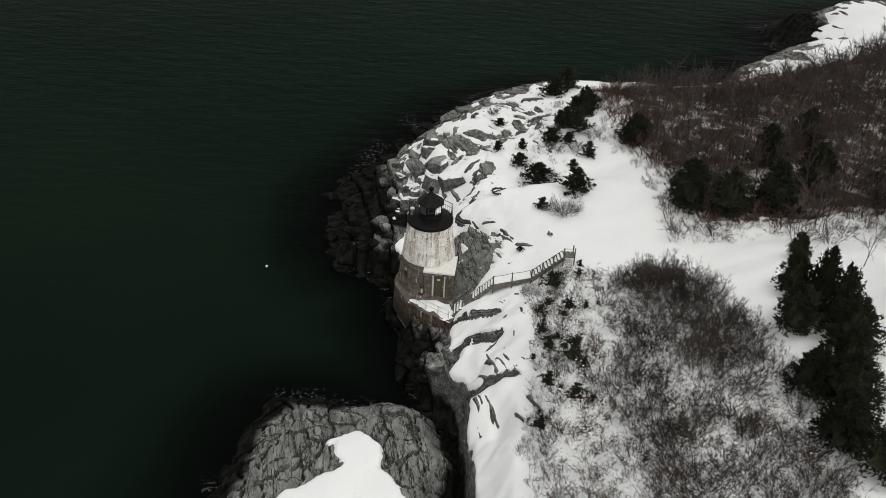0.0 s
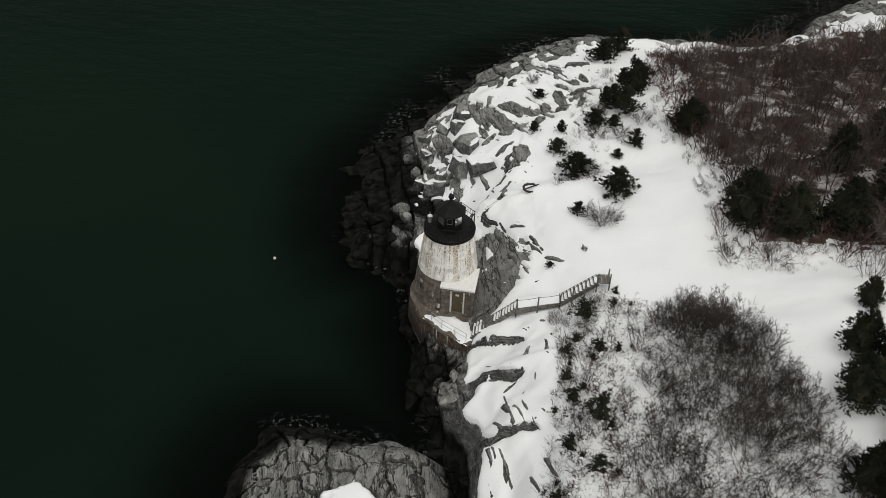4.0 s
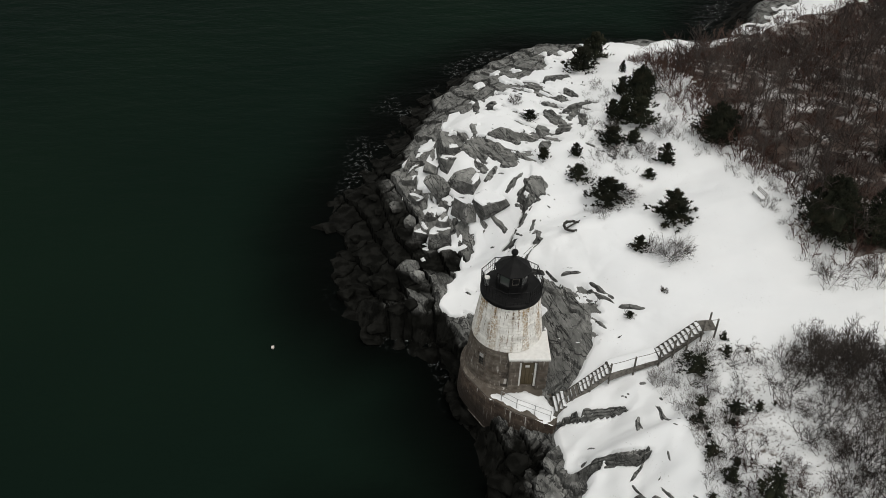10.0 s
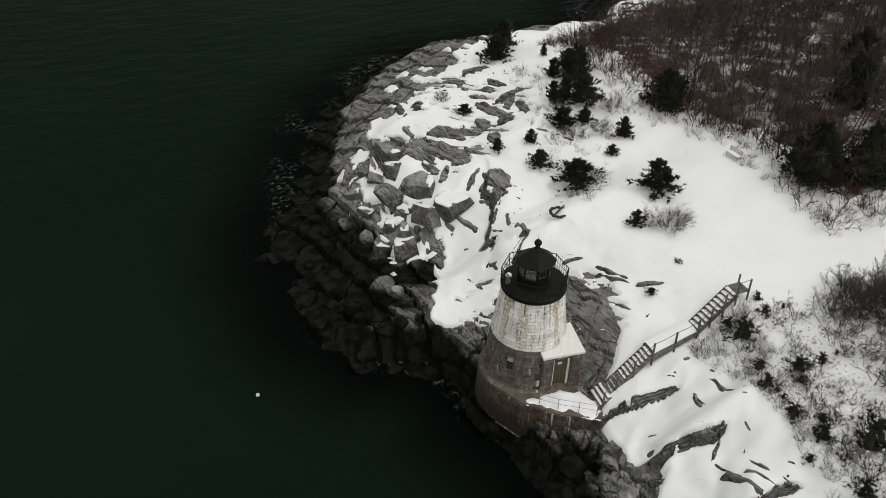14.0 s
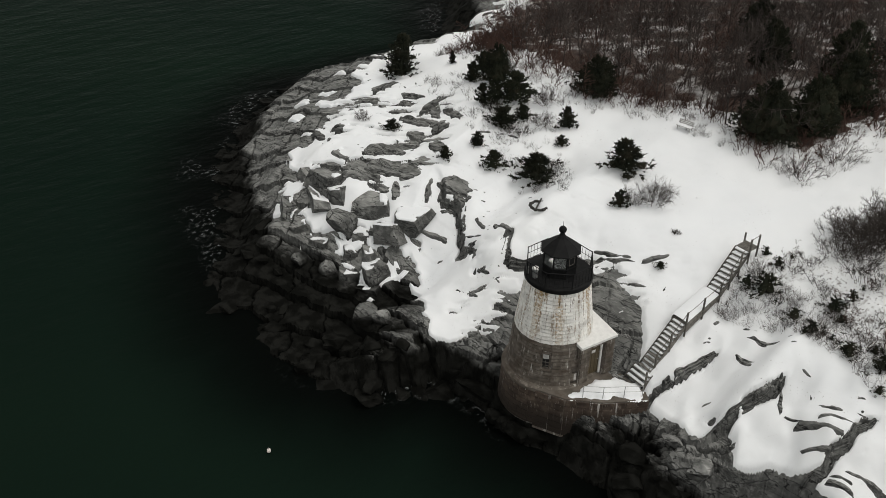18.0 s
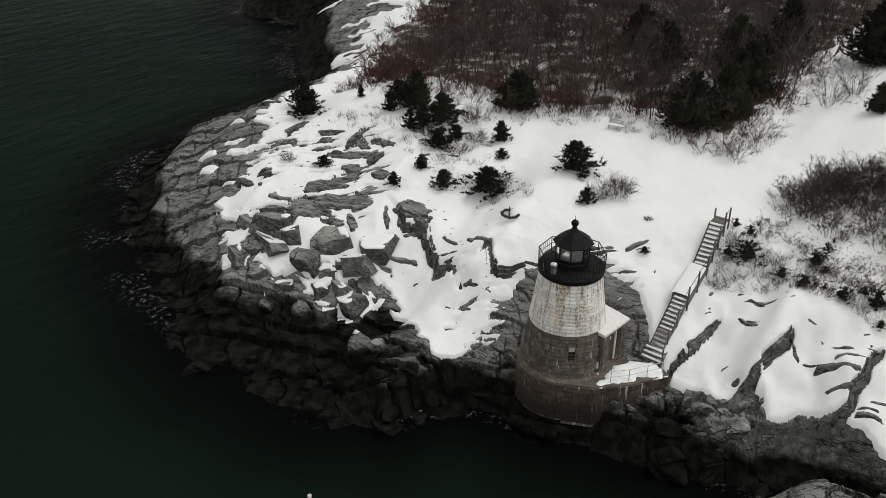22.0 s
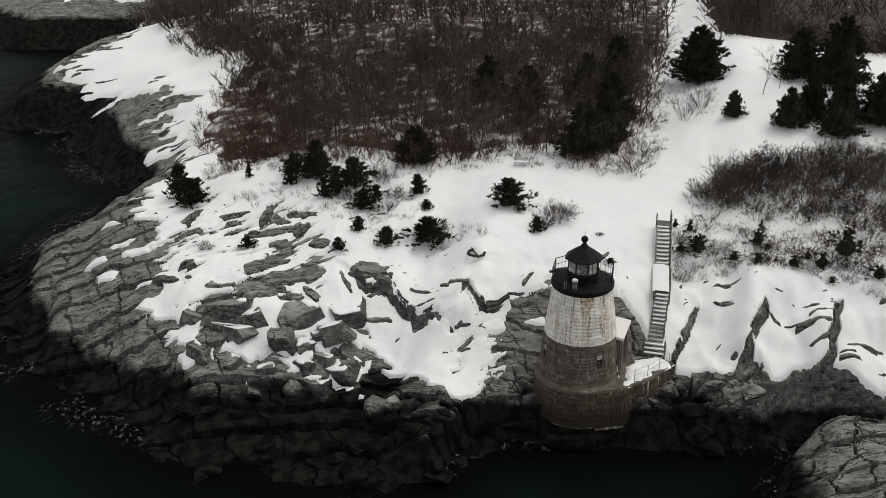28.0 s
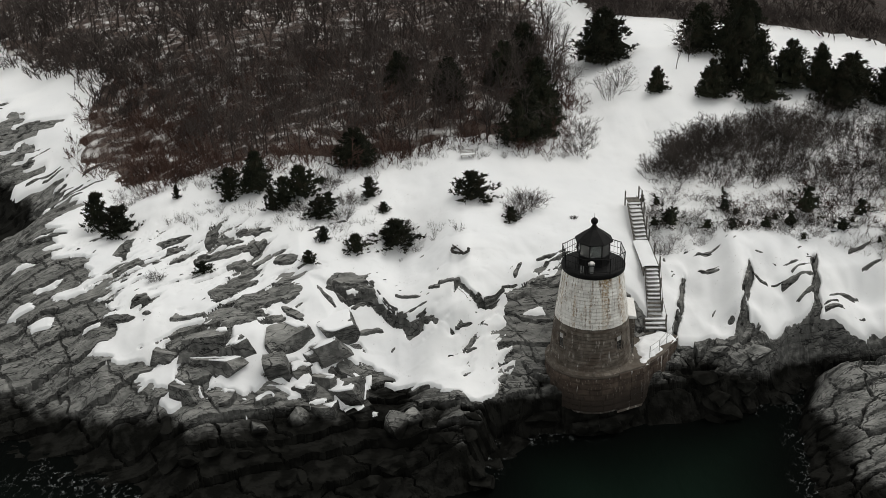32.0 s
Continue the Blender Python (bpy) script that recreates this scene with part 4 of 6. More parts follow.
for i in range(8):
    a = T8 + i * math.pi / 4
    b = a + math.pi / 4
    pa, pb = Vector((1.05 * math.cos(a), 1.05 * math.sin(a), 0)), Vector((1.05 * math.cos(b), 1.05 * math.sin(b), 0))
    bm = B()
    bar(bm, pa + Vector((0, 0, 11.18)), pa + Vector((0, 0, 12.14)), 0.045, 6)
    part("mullion", bm, BLACK_IRON, lantern)
    bm = B()
    out = ((pa + pb) / 2).normalized() * 0.012
    qs = [pa * 0.99, pb * 0.99]
    for o in (-out, out):
        bm.faces.new([bm.verts.new(p + o + Vector((0, 0, z))) for p, z in ((qs[0], 11.2), (qs[1], 11.2), (qs[1], 12.12), (qs[0], 12.12))])
    landward = math.sin((a + b) / 2) < -0.8
    pane = part("pane", bm, BLACK_IRON if landward else GLASS, lantern, "black iron panel on the landward side" if landward else "")
    pane.visible_shadow = landward
    if math.sin((a + b) / 2) < -0.95:
        bm = B()
        mid, across = (pa + pb) / 2 * 1.02, (pb - pa).normalized() * 0.22
        up = Vector((0, 0, 1))
        for p, q in ((-across + up * 11.4, across + up * 11.4), (across + up * 11.4, across + up * 11.9), (across + up * 11.9, -across + up * 11.9), (-across + up * 11.9, -across + up * 11.4)):
            bar(bm, mid + p, mid + q, 0.018, 4)
        part("panel_frame", bm, OLD_WOOD, lantern)
bm = B()
lathe(bm, [(0.12, 10.5), (0.14, 11.3), (0.24, 11.4), (0.28, 11.65), (0.24, 11.9), (0.1, 11.95)], 16)
part("lamp", bm, GALVANISED, lantern, "small drum lens on a pedestal", True)
bm = B()
lathe(bm, [(1.2, 12.08), (1.3, 12.1), (1.3, 12.16), (0.72, 12.62), (0.3, 12.9), (0.18, 13.06), (0.12, 13.2), (0.05, 13.22)], 8, T8)
part("roof", bm, BLACK_IRON, lantern, "black eight-sided lantern roof")
bm = B()
bmesh.ops.create_uvsphere(bm, u_segments=16, v_segments=10, radius=0.24, matrix=Matrix.Translation((0, 0, 13.42)))
bar(bm, (0, 0, 13.6), (0, 0, 13.78), 0.035, 6, 0.01)
part("ball_finial", bm, BLACK_IRON, lantern, "black ventilator ball", True)
bm = B()
bar(bm, (0, 0, 13.7), (0, 0, 13.98), 0.012, 5)
part("lightning_rod", bm, BLACK_IRON, lantern)
bm = B()
bar(bm, (-1.67, 0.37, 10.46), (-1.67, 0.37, 11.0), 0.17, 14)
bar(bm, (-1.67, 0.37, 11.0), (-1.67, 0.37, 11.12), 0.22, 14)
fog_signal = part("fog_signal", bm, GALVANISED, gallery, "white capped drum of a fog signal")
bm = B()
bmesh.ops.create_uvsphere(bm, u_segments=14, v_segments=8, radius=0.21, matrix=Matrix.Translation((-1.67, 0.37, 11.12)) @ Matrix.Diagonal((1, 1, 0.6, 1)))
part("cap", bm, WHITE_PAINT, fog_signal, "white domed cap", True)
for y in (0.92, 1.06):
    bm = B()
    bar(bm, (-1.72, y, 10.46), (-1.72, y, 11.0), 0.03, 6)
    part("signal_bracket", bm, GALVANISED, gallery)

# ---- landing apron in front of the door ----
apron = thing("apron", "brown granite landing apron with drifted snow on top", "terrace")
AP = [(-2.75, -1.55), (-1.95, -3.35), (-0.3, -5.05), (2.15, -6.6), (3.0, -5.3), (2.6, -2.6), (0.0, -1.5)]
bm = B()
sheet(bm, AP, 0.3, 3.4)
apron_wall = part("apron_wall", bm, MORTAR, apron, "coursed granite retaining wall")
for (ax, ay), (bx, by) in zip(AP[:5], AP[1:5]):
    L = math.hypot(bx - ax, by - ay)
    ang = math.degrees(math.atan2(by - ay, bx - ax))
    for k in range(6):
        z0, z1 = 0.5 + k * 0.478, 0.5 + (k + 1) * 0.478
        cutn = max(1, round(L / (0.8 if k % 2 else 0.95)))
        cuts = np.linspace(0, L, cutn + 1)
        for a, b in zip(cuts, cuts[1:]):
            bm = B()
            box(bm, (a + 0.012, -0.05, z0 + 0.012), (b - 0.012, 0.1, z1 - 0.012), 0.022)
            st = part("stone", bm, FOOT_STONE, apron_wall)
            st.matrix_basis = pose(ax, ay, 0, 0, 0, ang)
bm = B()
sheet(bm, AP, 3.34, 3.5)
bmesh.ops.bevel(bm, geom=[e for e in bm.edges if e.calc_length() > 0.3], offset=0.03, segments=1, affect="EDGES")
part("coping", bm, BROWN_SLAB, apron, "granite coping slab")
SX, SY = np.meshgrid(np.arange(-2.4, 3.2, 0.11), np.arange(-6.7, -2.9, 0.11), indexing="ij")
heap = inside_by([(-1.7, -3.1), (-1.35, -3.85), (-0.25, -4.98), (2.05, -6.5), (2.9, -5.3), (2.5, -3.5), (1.2, -3.3)], SX, SY) + 0.3 * fbm(SX / 0.7, SY / 0.7, 57, 3) - 0.06
SZ = 3.44 + 0.24 * smooth(-0.1, 0.5, heap) * (1 + 0.4 * fbm(SX / 1.1, SY / 1.1, 61, 3)) + 0.02 * fbm(SX / 0.3, SY / 0.3, 67, 2)
si = np.arange(SX.size).reshape(SX.shape)
sq = np.stack([si[:-1, :-1], si[1:, :-1], si[1:, 1:], si[:-1, 1:]], -1).reshape(-1, 4)
sq = sq[(heap.ravel()[sq] > -0.02).any(1)]
used, back = np.unique(sq, return_inverse=True)
apron_snow = add("apron_snow", mesh_data("apron_snow", np.stack([SX, SY, SZ], -1).reshape(-1, 3)[used], back.reshape(-1, 4), SNOW, True), apron, "snow drifted in front of the door")
edge_pts = [Vector((-1.0, -3.95, 3.5)), Vector((-0.1, -4.8, 3.5)), Vector((1.0, -5.55, 3.5)), Vector((1.95, -6.2, 3.5))]
for p in edge_pts:
    bm = B()
    bar(bm, p, p + Vector((0, 0, 0.95)), 0.025)
    part("rail_post", bm, GALVANISED, apron)
for h in (0.5, 0.93):
    bm = B()
    for p, r in zip(edge_pts, edge_pts[1:]):
        bar(bm, p + Vector((0, 0, h)), r + Vector((0, 0, h)), 0.018)
    part("hand_rail", bm, GALVANISED, apron)

# ---- wooden stairs down the bank ----
stairs = thing("outdoor_stairs", "weathered wooden stairs in two flights with snow on the treads", "stairs")


def flight(a, b, count, width, snow_from=0):
    """Treads from the low point a up to b."""
    a, b = Vector(a), Vector(b)
    run = Vector((b.x - a.x, b.y - a.y, 0))
    side = Vector((-run.y, run.x, 0)).normalized()
    yaw = math.degrees(math.atan2(run.y, run.x))
    depth = run.length / count
    for i in range(count):
        p = a + (b - a) * ((i + 0.5) / count)
        m = pose(p.x, p.y, p.z, 0, 0, yaw)
        bm = B()
        box(bm, (-depth * 0.56, -width / 2, -0.06), (depth * 0.5, width / 2, 0.0), 0.008)
        tread = part("tread", bm, OLD_WOOD, stairs)
        tread.matrix_basis = m
        if i >= snow_from:
            bm = B()
            box(bm, (-depth * 0.36, -width / 2 + 0.04, 0.0), (depth * 0.52, width / 2 - 0.04, 0.09), 0.03)
            part("snow_cap", bm, SNOW, tread, "snow lying on the tread", True)
    for s in (-1, 1):
        bm = B()
        o = side * s * (width / 2 + 0.03)
        for p, r in ((a, b),):
            d = (r - p).normalized()
            nrm = side.cross(d) if side.cross(d).z > 0 else -side.cross(d)
            vs = [bm.verts.new(q + o + side * 0.03 * s * k + nrm * h) for k in (0, 1) for q, h in ((p, -0.3), (r, -0.3), (r, 0.02), (p, 0.02))]
            for f in ((0, 1, 2, 3), (7, 6, 5, 4), (0, 4, 5, 1), (1, 5, 6, 2), (2, 6, 7, 3), (3, 7, 4, 0)):
                bm.faces.new([vs[k] for k in f])
        part("stringer", bm, OLD_WOOD, stairs)


def stair_post(x, y, z, h=1.05):
    bm = B()
    box(bm, (x - 0.05, y - 0.05, z - 0.9), (x + 0.05, y + 0.05, z + h), 0.01)
    part("post", bm, OLD_WOOD, stairs)


FOOT, LOW, MID1, MID2, TOP = (2.2, -5.05, 3.55), (3.15, -5.12, 4.5), (5.75, -5.32, 7.2), (9.1, -5.15, 7.95), (11.75, -5.0, 10.15)
flight(FOOT, LOW, 4, 1.5, 1)
flight(LOW, MID1, 12, 0.95, 4)
flight(MID2, TOP, 10, 0.95)
ramp_run, ramp_rise = MID2[0] - MID1[0], MID2[2] - MID1[2]


def on_ramp(x):
    q = (x - MID1[0]) / ramp_run
    return MID1[1] + (MID2[1] - MID1[1]) * q, MID1[2] + ramp_rise * q


bm = B()
for i in range(8):
    x0 = MID1[0] + 0.05 + i * ramp_run / 8
    yc, z0 = on_ramp(x0)
    box(bm, (x0, yc - 0.52, z0 - 0.06), (x0 + ramp_run / 8 - 0.02, yc + 0.52, z0 + 0.01), 0.01)
landing = part("landing", bm, OLD_WOOD, stairs, "sloping plank landing")
bm = B()
rows = []
for i in range(15):
    x0 = MID1[0] + 0.1 + i * (ramp_run - 0.15) / 14
    yc, z0 = on_ramp(x0)
    rows.append([bm.verts.new((x0, yc + w, z0 + 0.02 + h + 0.02 * noise.noise((x0 * 1.3, w * 3, 4)))) for w, h in ((-0.5, 0.0), (-0.45, 0.1), (0.0, 0.13), (0.5, 0.12), (0.7, 0.02))])
for p, r in zip(rows, rows[1:]):
    for k in range(4):
        bm.faces.new((p[k], r[k], r[k + 1], p[k + 1]))
part("snow_cap", bm, SNOW, landing, "smooth snow on the landing", True)
for side in (-0.57, 0.57):
    bm = B()
    (ya, za), (yb, zb) = on_ramp(MID1[0]), on_ramp(MID2[0])
    vs = [bm.verts.new((x, y + side + t, z + h)) for t in (0.0, 0.05) for x, y, z, h in ((MID1[0], ya, za, -0.62), (MID2[0], yb, zb, -0.28), (MID2[0], yb, zb, 0.03), (MID1[0], ya, za, 0.03))]
    for f in ((0, 1, 2, 3), (7, 6, 5, 4), (0, 4, 5, 1), (1, 5, 6, 2), (2, 6, 7, 3), (3, 7, 4, 0)):
        bm.faces.new([vs[k] for k in f])
    part("landing_skirt", bm, OLD_WOOD, stairs, "grey board skirt under the landing")
bm = B()
for i in range(3):
    box(bm, (11.78 + i * 0.34, -5.5, 10.1), (12.1 + i * 0.34, -4.5, 10.16), 0.008)
part("top_landing", bm, OLD_WOOD, stairs)
RAILS = [(2.6, -5.82, 4.0), (3.5, -5.68, 4.9), (4.6, -5.75, 6.0), (5.75, -5.86, 7.2), (7.4, -5.8, 7.58), (9.1, -5.7, 7.95), (10.0, -5.66, 8.7), (10.9, -5.6, 9.45), (11.75, -5.56, 10.15), (12.7, -5.5, 10.15)]
for x, y, z in RAILS:
    stair_post(x, y, z, 0.95)
stair_post(12.7, -4.45, 10.15, 0.6)
for p, r in zip(RAILS, RAILS[1:]):
    bm = B()
    slack = 0.06 if 5 < p[0] < 9 else 0.0
    mid = (Vector(p) + Vector(r)) / 2 + Vector((0, 0, 0.9 - slack))
    for u, w in ((Vector(p) + Vector((0, 0, 0.9)), mid), (mid, Vector(r) + Vector((0, 0, 0.9)))):
        bar(bm, u, w, 0.02, 5)
    part("hand_rail", bm, OLD_WOOD, stairs)

# ---- plants ----


def spikes(a, b, r):
    """Thin three-sided spikes from points a to points b with base radius r."""
    d = b - a
    d = d / np.maximum(np.linalg.norm(d, axis=1, keepdims=True), 1e-9)
    helper = np.where(np.abs(d[:, 2:3]) < 0.9, [[0, 0, 1.0]], [[1.0, 0, 0]])
    u = np.cross(d, helper)
    u /= np.linalg.norm(u, axis=1, keepdims=True)
    w = np.cross(d, u)
    k = len(a)
    r = np.broadcast_to(np.asarray(r, float).reshape(-1, 1), (k, 1))
    vs = np.stack([a + u * r, a + (-0.5 * u + 0.866 * w) * r, a + (-0.5 * u - 0.866 * w) * r, b], 1).reshape(-1, 3)
    o = 4 * np.arange(k)[:, None]
    fs = np.concatenate([o + [0, 1, 3], o + [1, 2, 3], o + [2, 0, 3]])
    return vs, fs


def tips(a, b, r):
    """The thinnest twigs: one narrow sliver each."""
    d = b - a
    u = np.cross(d, np.roll(d, 1, axis=1) + [0.3, 0.7, 0.1])
    u /= np.maximum(np.linalg.norm(u, axis=1, keepdims=True), 1e-9)
    k = len(a)
    return np.stack([a + u * r, a - u * r, b], 1).reshape(-1, 3), 3 * np.arange(k)[:, None] + [0, 1, 2]


def with_tips(limbs):
    """Joins branch levels: all but the last as spikes, the last as slivers."""
    A, Bv, R = (np.concatenate([o[i] for o in limbs[:-1]]) for i in range(3))
    v1, f1 = spikes(A, Bv, R)
    v2, f2 = tips(limbs[-1][0], limbs[-1][1], float(limbs[-1][2][0]) * 1.1)
    return np.concatenate([v1, v2]), np.concatenate([f1, f2 + len(v1)])


def bare_bush(seed, height, spread_r, stems, kids, twigs, thick=0.02, fine=0):
    """Stems that fan out of the ground, each with side branches, twigs and, for fine, the thinnest tips."""
    g = np.random.default_rng(seed)
    ang = g.uniform(0, 2 * np.pi, stems)
    rad = spread_r * 0.45 * np.sqrt(g.uniform(0, 1, stems))
    a = np.stack([rad * np.cos(ang), rad * np.sin(ang), np.full(stems, -0.1)], 1)
    lean = g.uniform(0.1, 0.75, stems) + rad / spread_r * 0.5
    ang2 = ang + g.normal(0, 0.6, stems)
    length = height * g.uniform(0.6, 1.05, stems) * (0.72 if fine else 1.0)
    d = np.stack([np.sin(lean) * np.cos(ang2), np.sin(lean) * np.sin(ang2), np.cos(lean)], 1)
    b = a + d * length[:, None]
    out = [(a, b, np.full(stems, thick))]
    for count, part_len, rr, wild in ((kids, 0.5, 0.6, 0.55), (twigs, 0.55, 0.5, 0.6), (fine, 0.6, 0.45, 0.75))[:3 if fine else 2]:
        pick = np.repeat(np.arange(len(a)), count)
        f = g.uniform(0.3, 0.97, len(pick))[:, None]
        a2 = a[pick] + (b[pick] - a[pick]) * f
        base = (b - a)[pick]
        L = np.linalg.norm(base, axis=1, keepdims=True)
        nd = base / L + g.normal(0, wild, base.shape) + [0, 0, 0.12]
        nd /= np.linalg.norm(nd, axis=1, keepdims=True)
        b2 = a2 + nd * L * part_len * g.uniform(0.6, 1.2, (len(pick), 1))
        out.append((a2, b2, np.full(len(pick), thick * rr)))
        a, b = a2, b2
    return with_tips(out)


def bare_tree(seed, height, crown, limbs, kids, twigs, thick=0.09):
    g = np.random.default_rng(seed)
    bend = g.normal(0, 0.12, (1, 3)) * height
    a = np.array([[0, 0, -0.2]])
    b = np.array([[0, 0, height]]) + bend * [1, 1, 0]
    out = [(a, b, np.array([thick]))]
    for level, (count, part_len, rr, wide) in enumerate(((limbs, crown / height, 0.45, 0.75), (kids, 0.55, 0.24, 0.55), (twigs, 0.6, 0.15, 0.5))):
        pick = np.repeat(np.arange(len(a)), count)
        f = g.uniform(0.25, 0.97, len(pick))[:, None]
        a2 = a[pick] + (b[pick] - a[pick]) * f
        base = (b - a)[pick]
        L = np.linalg.norm(base, axis=1, keepdims=True)
        nd = base / L + g.normal(0, wide, base.shape) + [0, 0, 0.15]
        nd /= np.linalg.norm(nd, axis=1, keepdims=True)
        b2 = a2 + nd * L * part_len * g.uniform(0.6, 1.15, (len(pick), 1)) * (1.25 - 0.6 * f if level == 0 else 1)
        out.append((a2, b2, np.full(len(pick), thick * rr)))
        a, b = a2, b2
    return with_tips(out)


def scatter(shapes, places, rng, size=(0.8, 1.2), flat=(0.85, 1.15)):
    """Joins turned and scaled copies of template shapes at places (x, y, z)."""
    vv, ff, o = [], [], 0
    for x, y, z in places:
        vs, fs = shapes[rng.integers(len(shapes))]
        t, s = rng.uniform(0, 2 * np.pi), rng.uniform(*size)
        c, sn = math.cos(t) * s, math.sin(t) * s
        p = vs @ np.array([[c, sn, 0], [-sn, c, 0], [0, 0, s * rng.uniform(*flat)]]) + [x, y, z]
        vv.append(p)
        ff.append(fs + o)
        o += len(vs)
    return np.concatenate(vv), np.concatenate(ff)


def in_plan(poly, count, rng, keep=None):
    """About evenly strewn places inside an outline, on the ground."""
    xs, ys = [p[0] for p in poly], [p[1] for p in poly]
    x = rng.uniform(min(xs), max(xs), count * 4)
    y = rng.uniform(min(ys), max(ys), count * 4)
    inner = inside_by(poly, x, y)
    ok = (inner > 0) & (keep(x, y) if keep else True)
    x, y = x[ok][:count], y[ok][:count]
    rock, snow_h, _ = plan(x, y)
    return np.stack([x, y, np.maximum(rock, snow_h)], 1)


def crown_mesh(name, seed, clumps, conic=True, per=5, blade=0.075, mat=None):
    """A crown of unit height and radius: many small sprays on boughs, with an uneven outline and gaps."""
    g = np.random.default_rng(seed)
    boughs = max(18, clumps // 8)
    hz = 0.03 + 0.95 * g.uniform(0, 1, boughs) ** (1.25 if conic else 0.9)
    az = g.uniform(0, 2 * np.pi, boughs)
    wave = 0.16 if conic else 0.3
    lobes = 1 + wave * np.sin(az * 3 + seed) + 0.6 * wave * np.sin(az * 5 - seed)
    reach = (np.clip(1.02 - hz ** 1.45, 0, 1) ** 0.8 * (0.8 + 0.2 * smooth(0, 0.2, hz)) if conic else np.clip(1.03 - (hz * 1.0) ** 1.3, 0.04, 1) ** 0.7) * lobes
    reach = reach * (g.uniform(0.72, 1.1, boughs) if conic else g.uniform(0.4, 1.3, boughs))
    pick = g.integers(0, boughs, clumps)
    f = g.uniform(0.1, 1.0, clumps) ** 0.4
    rr = reach[pick] * f
    a = az[pick] + g.normal(0, 0.16, clumps) / (0.4 + f)
    zz = hz[pick] + (f - 0.7) * 0.12 + g.normal(0, 0.022, clumps)
    p = np.stack([rr * np.cos(a), rr * np.sin(a), np.maximum(zz, 0.02)], 1)
    P = np.repeat(p, per, 0)
    out = np.repeat(np.stack([np.cos(a), np.sin(a), np.full(clumps, 0.35)], 1), per, 0)
    d = out + g.normal(0, 0.7, out.shape)
    d /= np.linalg.norm(d, axis=1, keepdims=True)
    L = blade * g.uniform(0.6, 1.3, (len(P), 1))
    vs, fs = spikes(P - d * L * 0.4, P + d * L * [1.6, 1.6, 1.0], blade * 0.24)
    bm = B()
    bmesh.ops.create_icosphere(bm, subdivisions=3, radius=1.0)
    core = []
    for v in bm.verts:
        h = np.clip((v.co.z + 1) / 2, 0.02, 0.97)
        t = math.atan2(v.co.y, v.co.x)
        lobe = 1 + wave * math.sin(t * 3 + seed) + 0.6 * wave * math.sin(t * 5 - seed)
        w = (max(0.0, 1.0 - h ** 1.45) ** 0.8 if conic else max(0.02, 1 - h ** 1.3) ** 0.7) * lobe * (0.55 if conic else 0.3) * min(1.0, 3 * h + 0.5) * (1 + 0.8 * noise.noise(v.co * 5 + Vector((seed, 0, 0))))
        core.append((w * math.cos(t), w * math.sin(t), 0.04 + h * 0.88))
    cf = np.array([[v.index for v in f.verts] for f in bm.faces])
    bm.free()
    return mesh_data(name, np.concatenate([vs, np.array(core)]), np.concatenate([fs, cf + len(vs)]), mat or NEEDLE)


def trunk_mesh(height, r, seed=1):
    bm = B()
    g = random.Random(seed)
    pts = [Vector((g.uniform(-1, 1) * 0.03 * i, g.uniform(-1, 1) * 0.03 * i, -0.3 + (height + 0.3) * i / 4)) for i in range(5)]
    for i in range(4):
        bar(bm, pts[i], pts[i + 1], r * (1 - 0.21 * i), 7, r * (1 - 0.21 * (i + 1)))
    for k in range(9):
        h = height * g.uniform(0.2, 0.85)
        a = g.uniform(0, 6.28)
        L = height * 0.3 * (1.1 - h / height)
        bar(bm, (0, 0, h), (L * math.cos(a), L * math.sin(a), h + L * 0.4), r * 0.3, 4, r * 0.06)
    me = bpy.data.meshes.new("trunk")
    bm.to_mesh(me)
    bm.free()
    me.materials.append(BARK)
    return me


def snow_flecks(seed, count, size=1.0):
    """Small pads of snow caught on the boughs of a crown of unit size."""
    g = np.random.default_rng(seed)
    hz = g.uniform(0.05, 0.8, count)
    rr = np.sqrt(1.0 - hz) * g.uniform(0.6, 1.0, count)
    az = g.uniform(0, 2 * np.pi, count)
    c = np.stack([rr * np.cos(az), rr * np.sin(az), hz + 0.06], 1)
    vs, fs = [], []
    for i, p in enumerate(c):
        s = size * g.uniform(0.008, 0.024)
        ring = [p + s * np.array([math.cos(t) * g.uniform(0.5, 1.5), math.sin(t) * g.uniform(0.5, 1.5), -0.4]) for t in np.arange(5) * 1.2566]
        vs += [p + [0, 0, s * 0.3]] + ring
        fs += [[6 * i, 6 * i + 1 + k, 6 * i + 1 + (k + 1) % 5] for k in range(5)]
    return mesh_data("snow_flecks", np.array(vs), np.array(fs), SNOW)


KINDS = {}


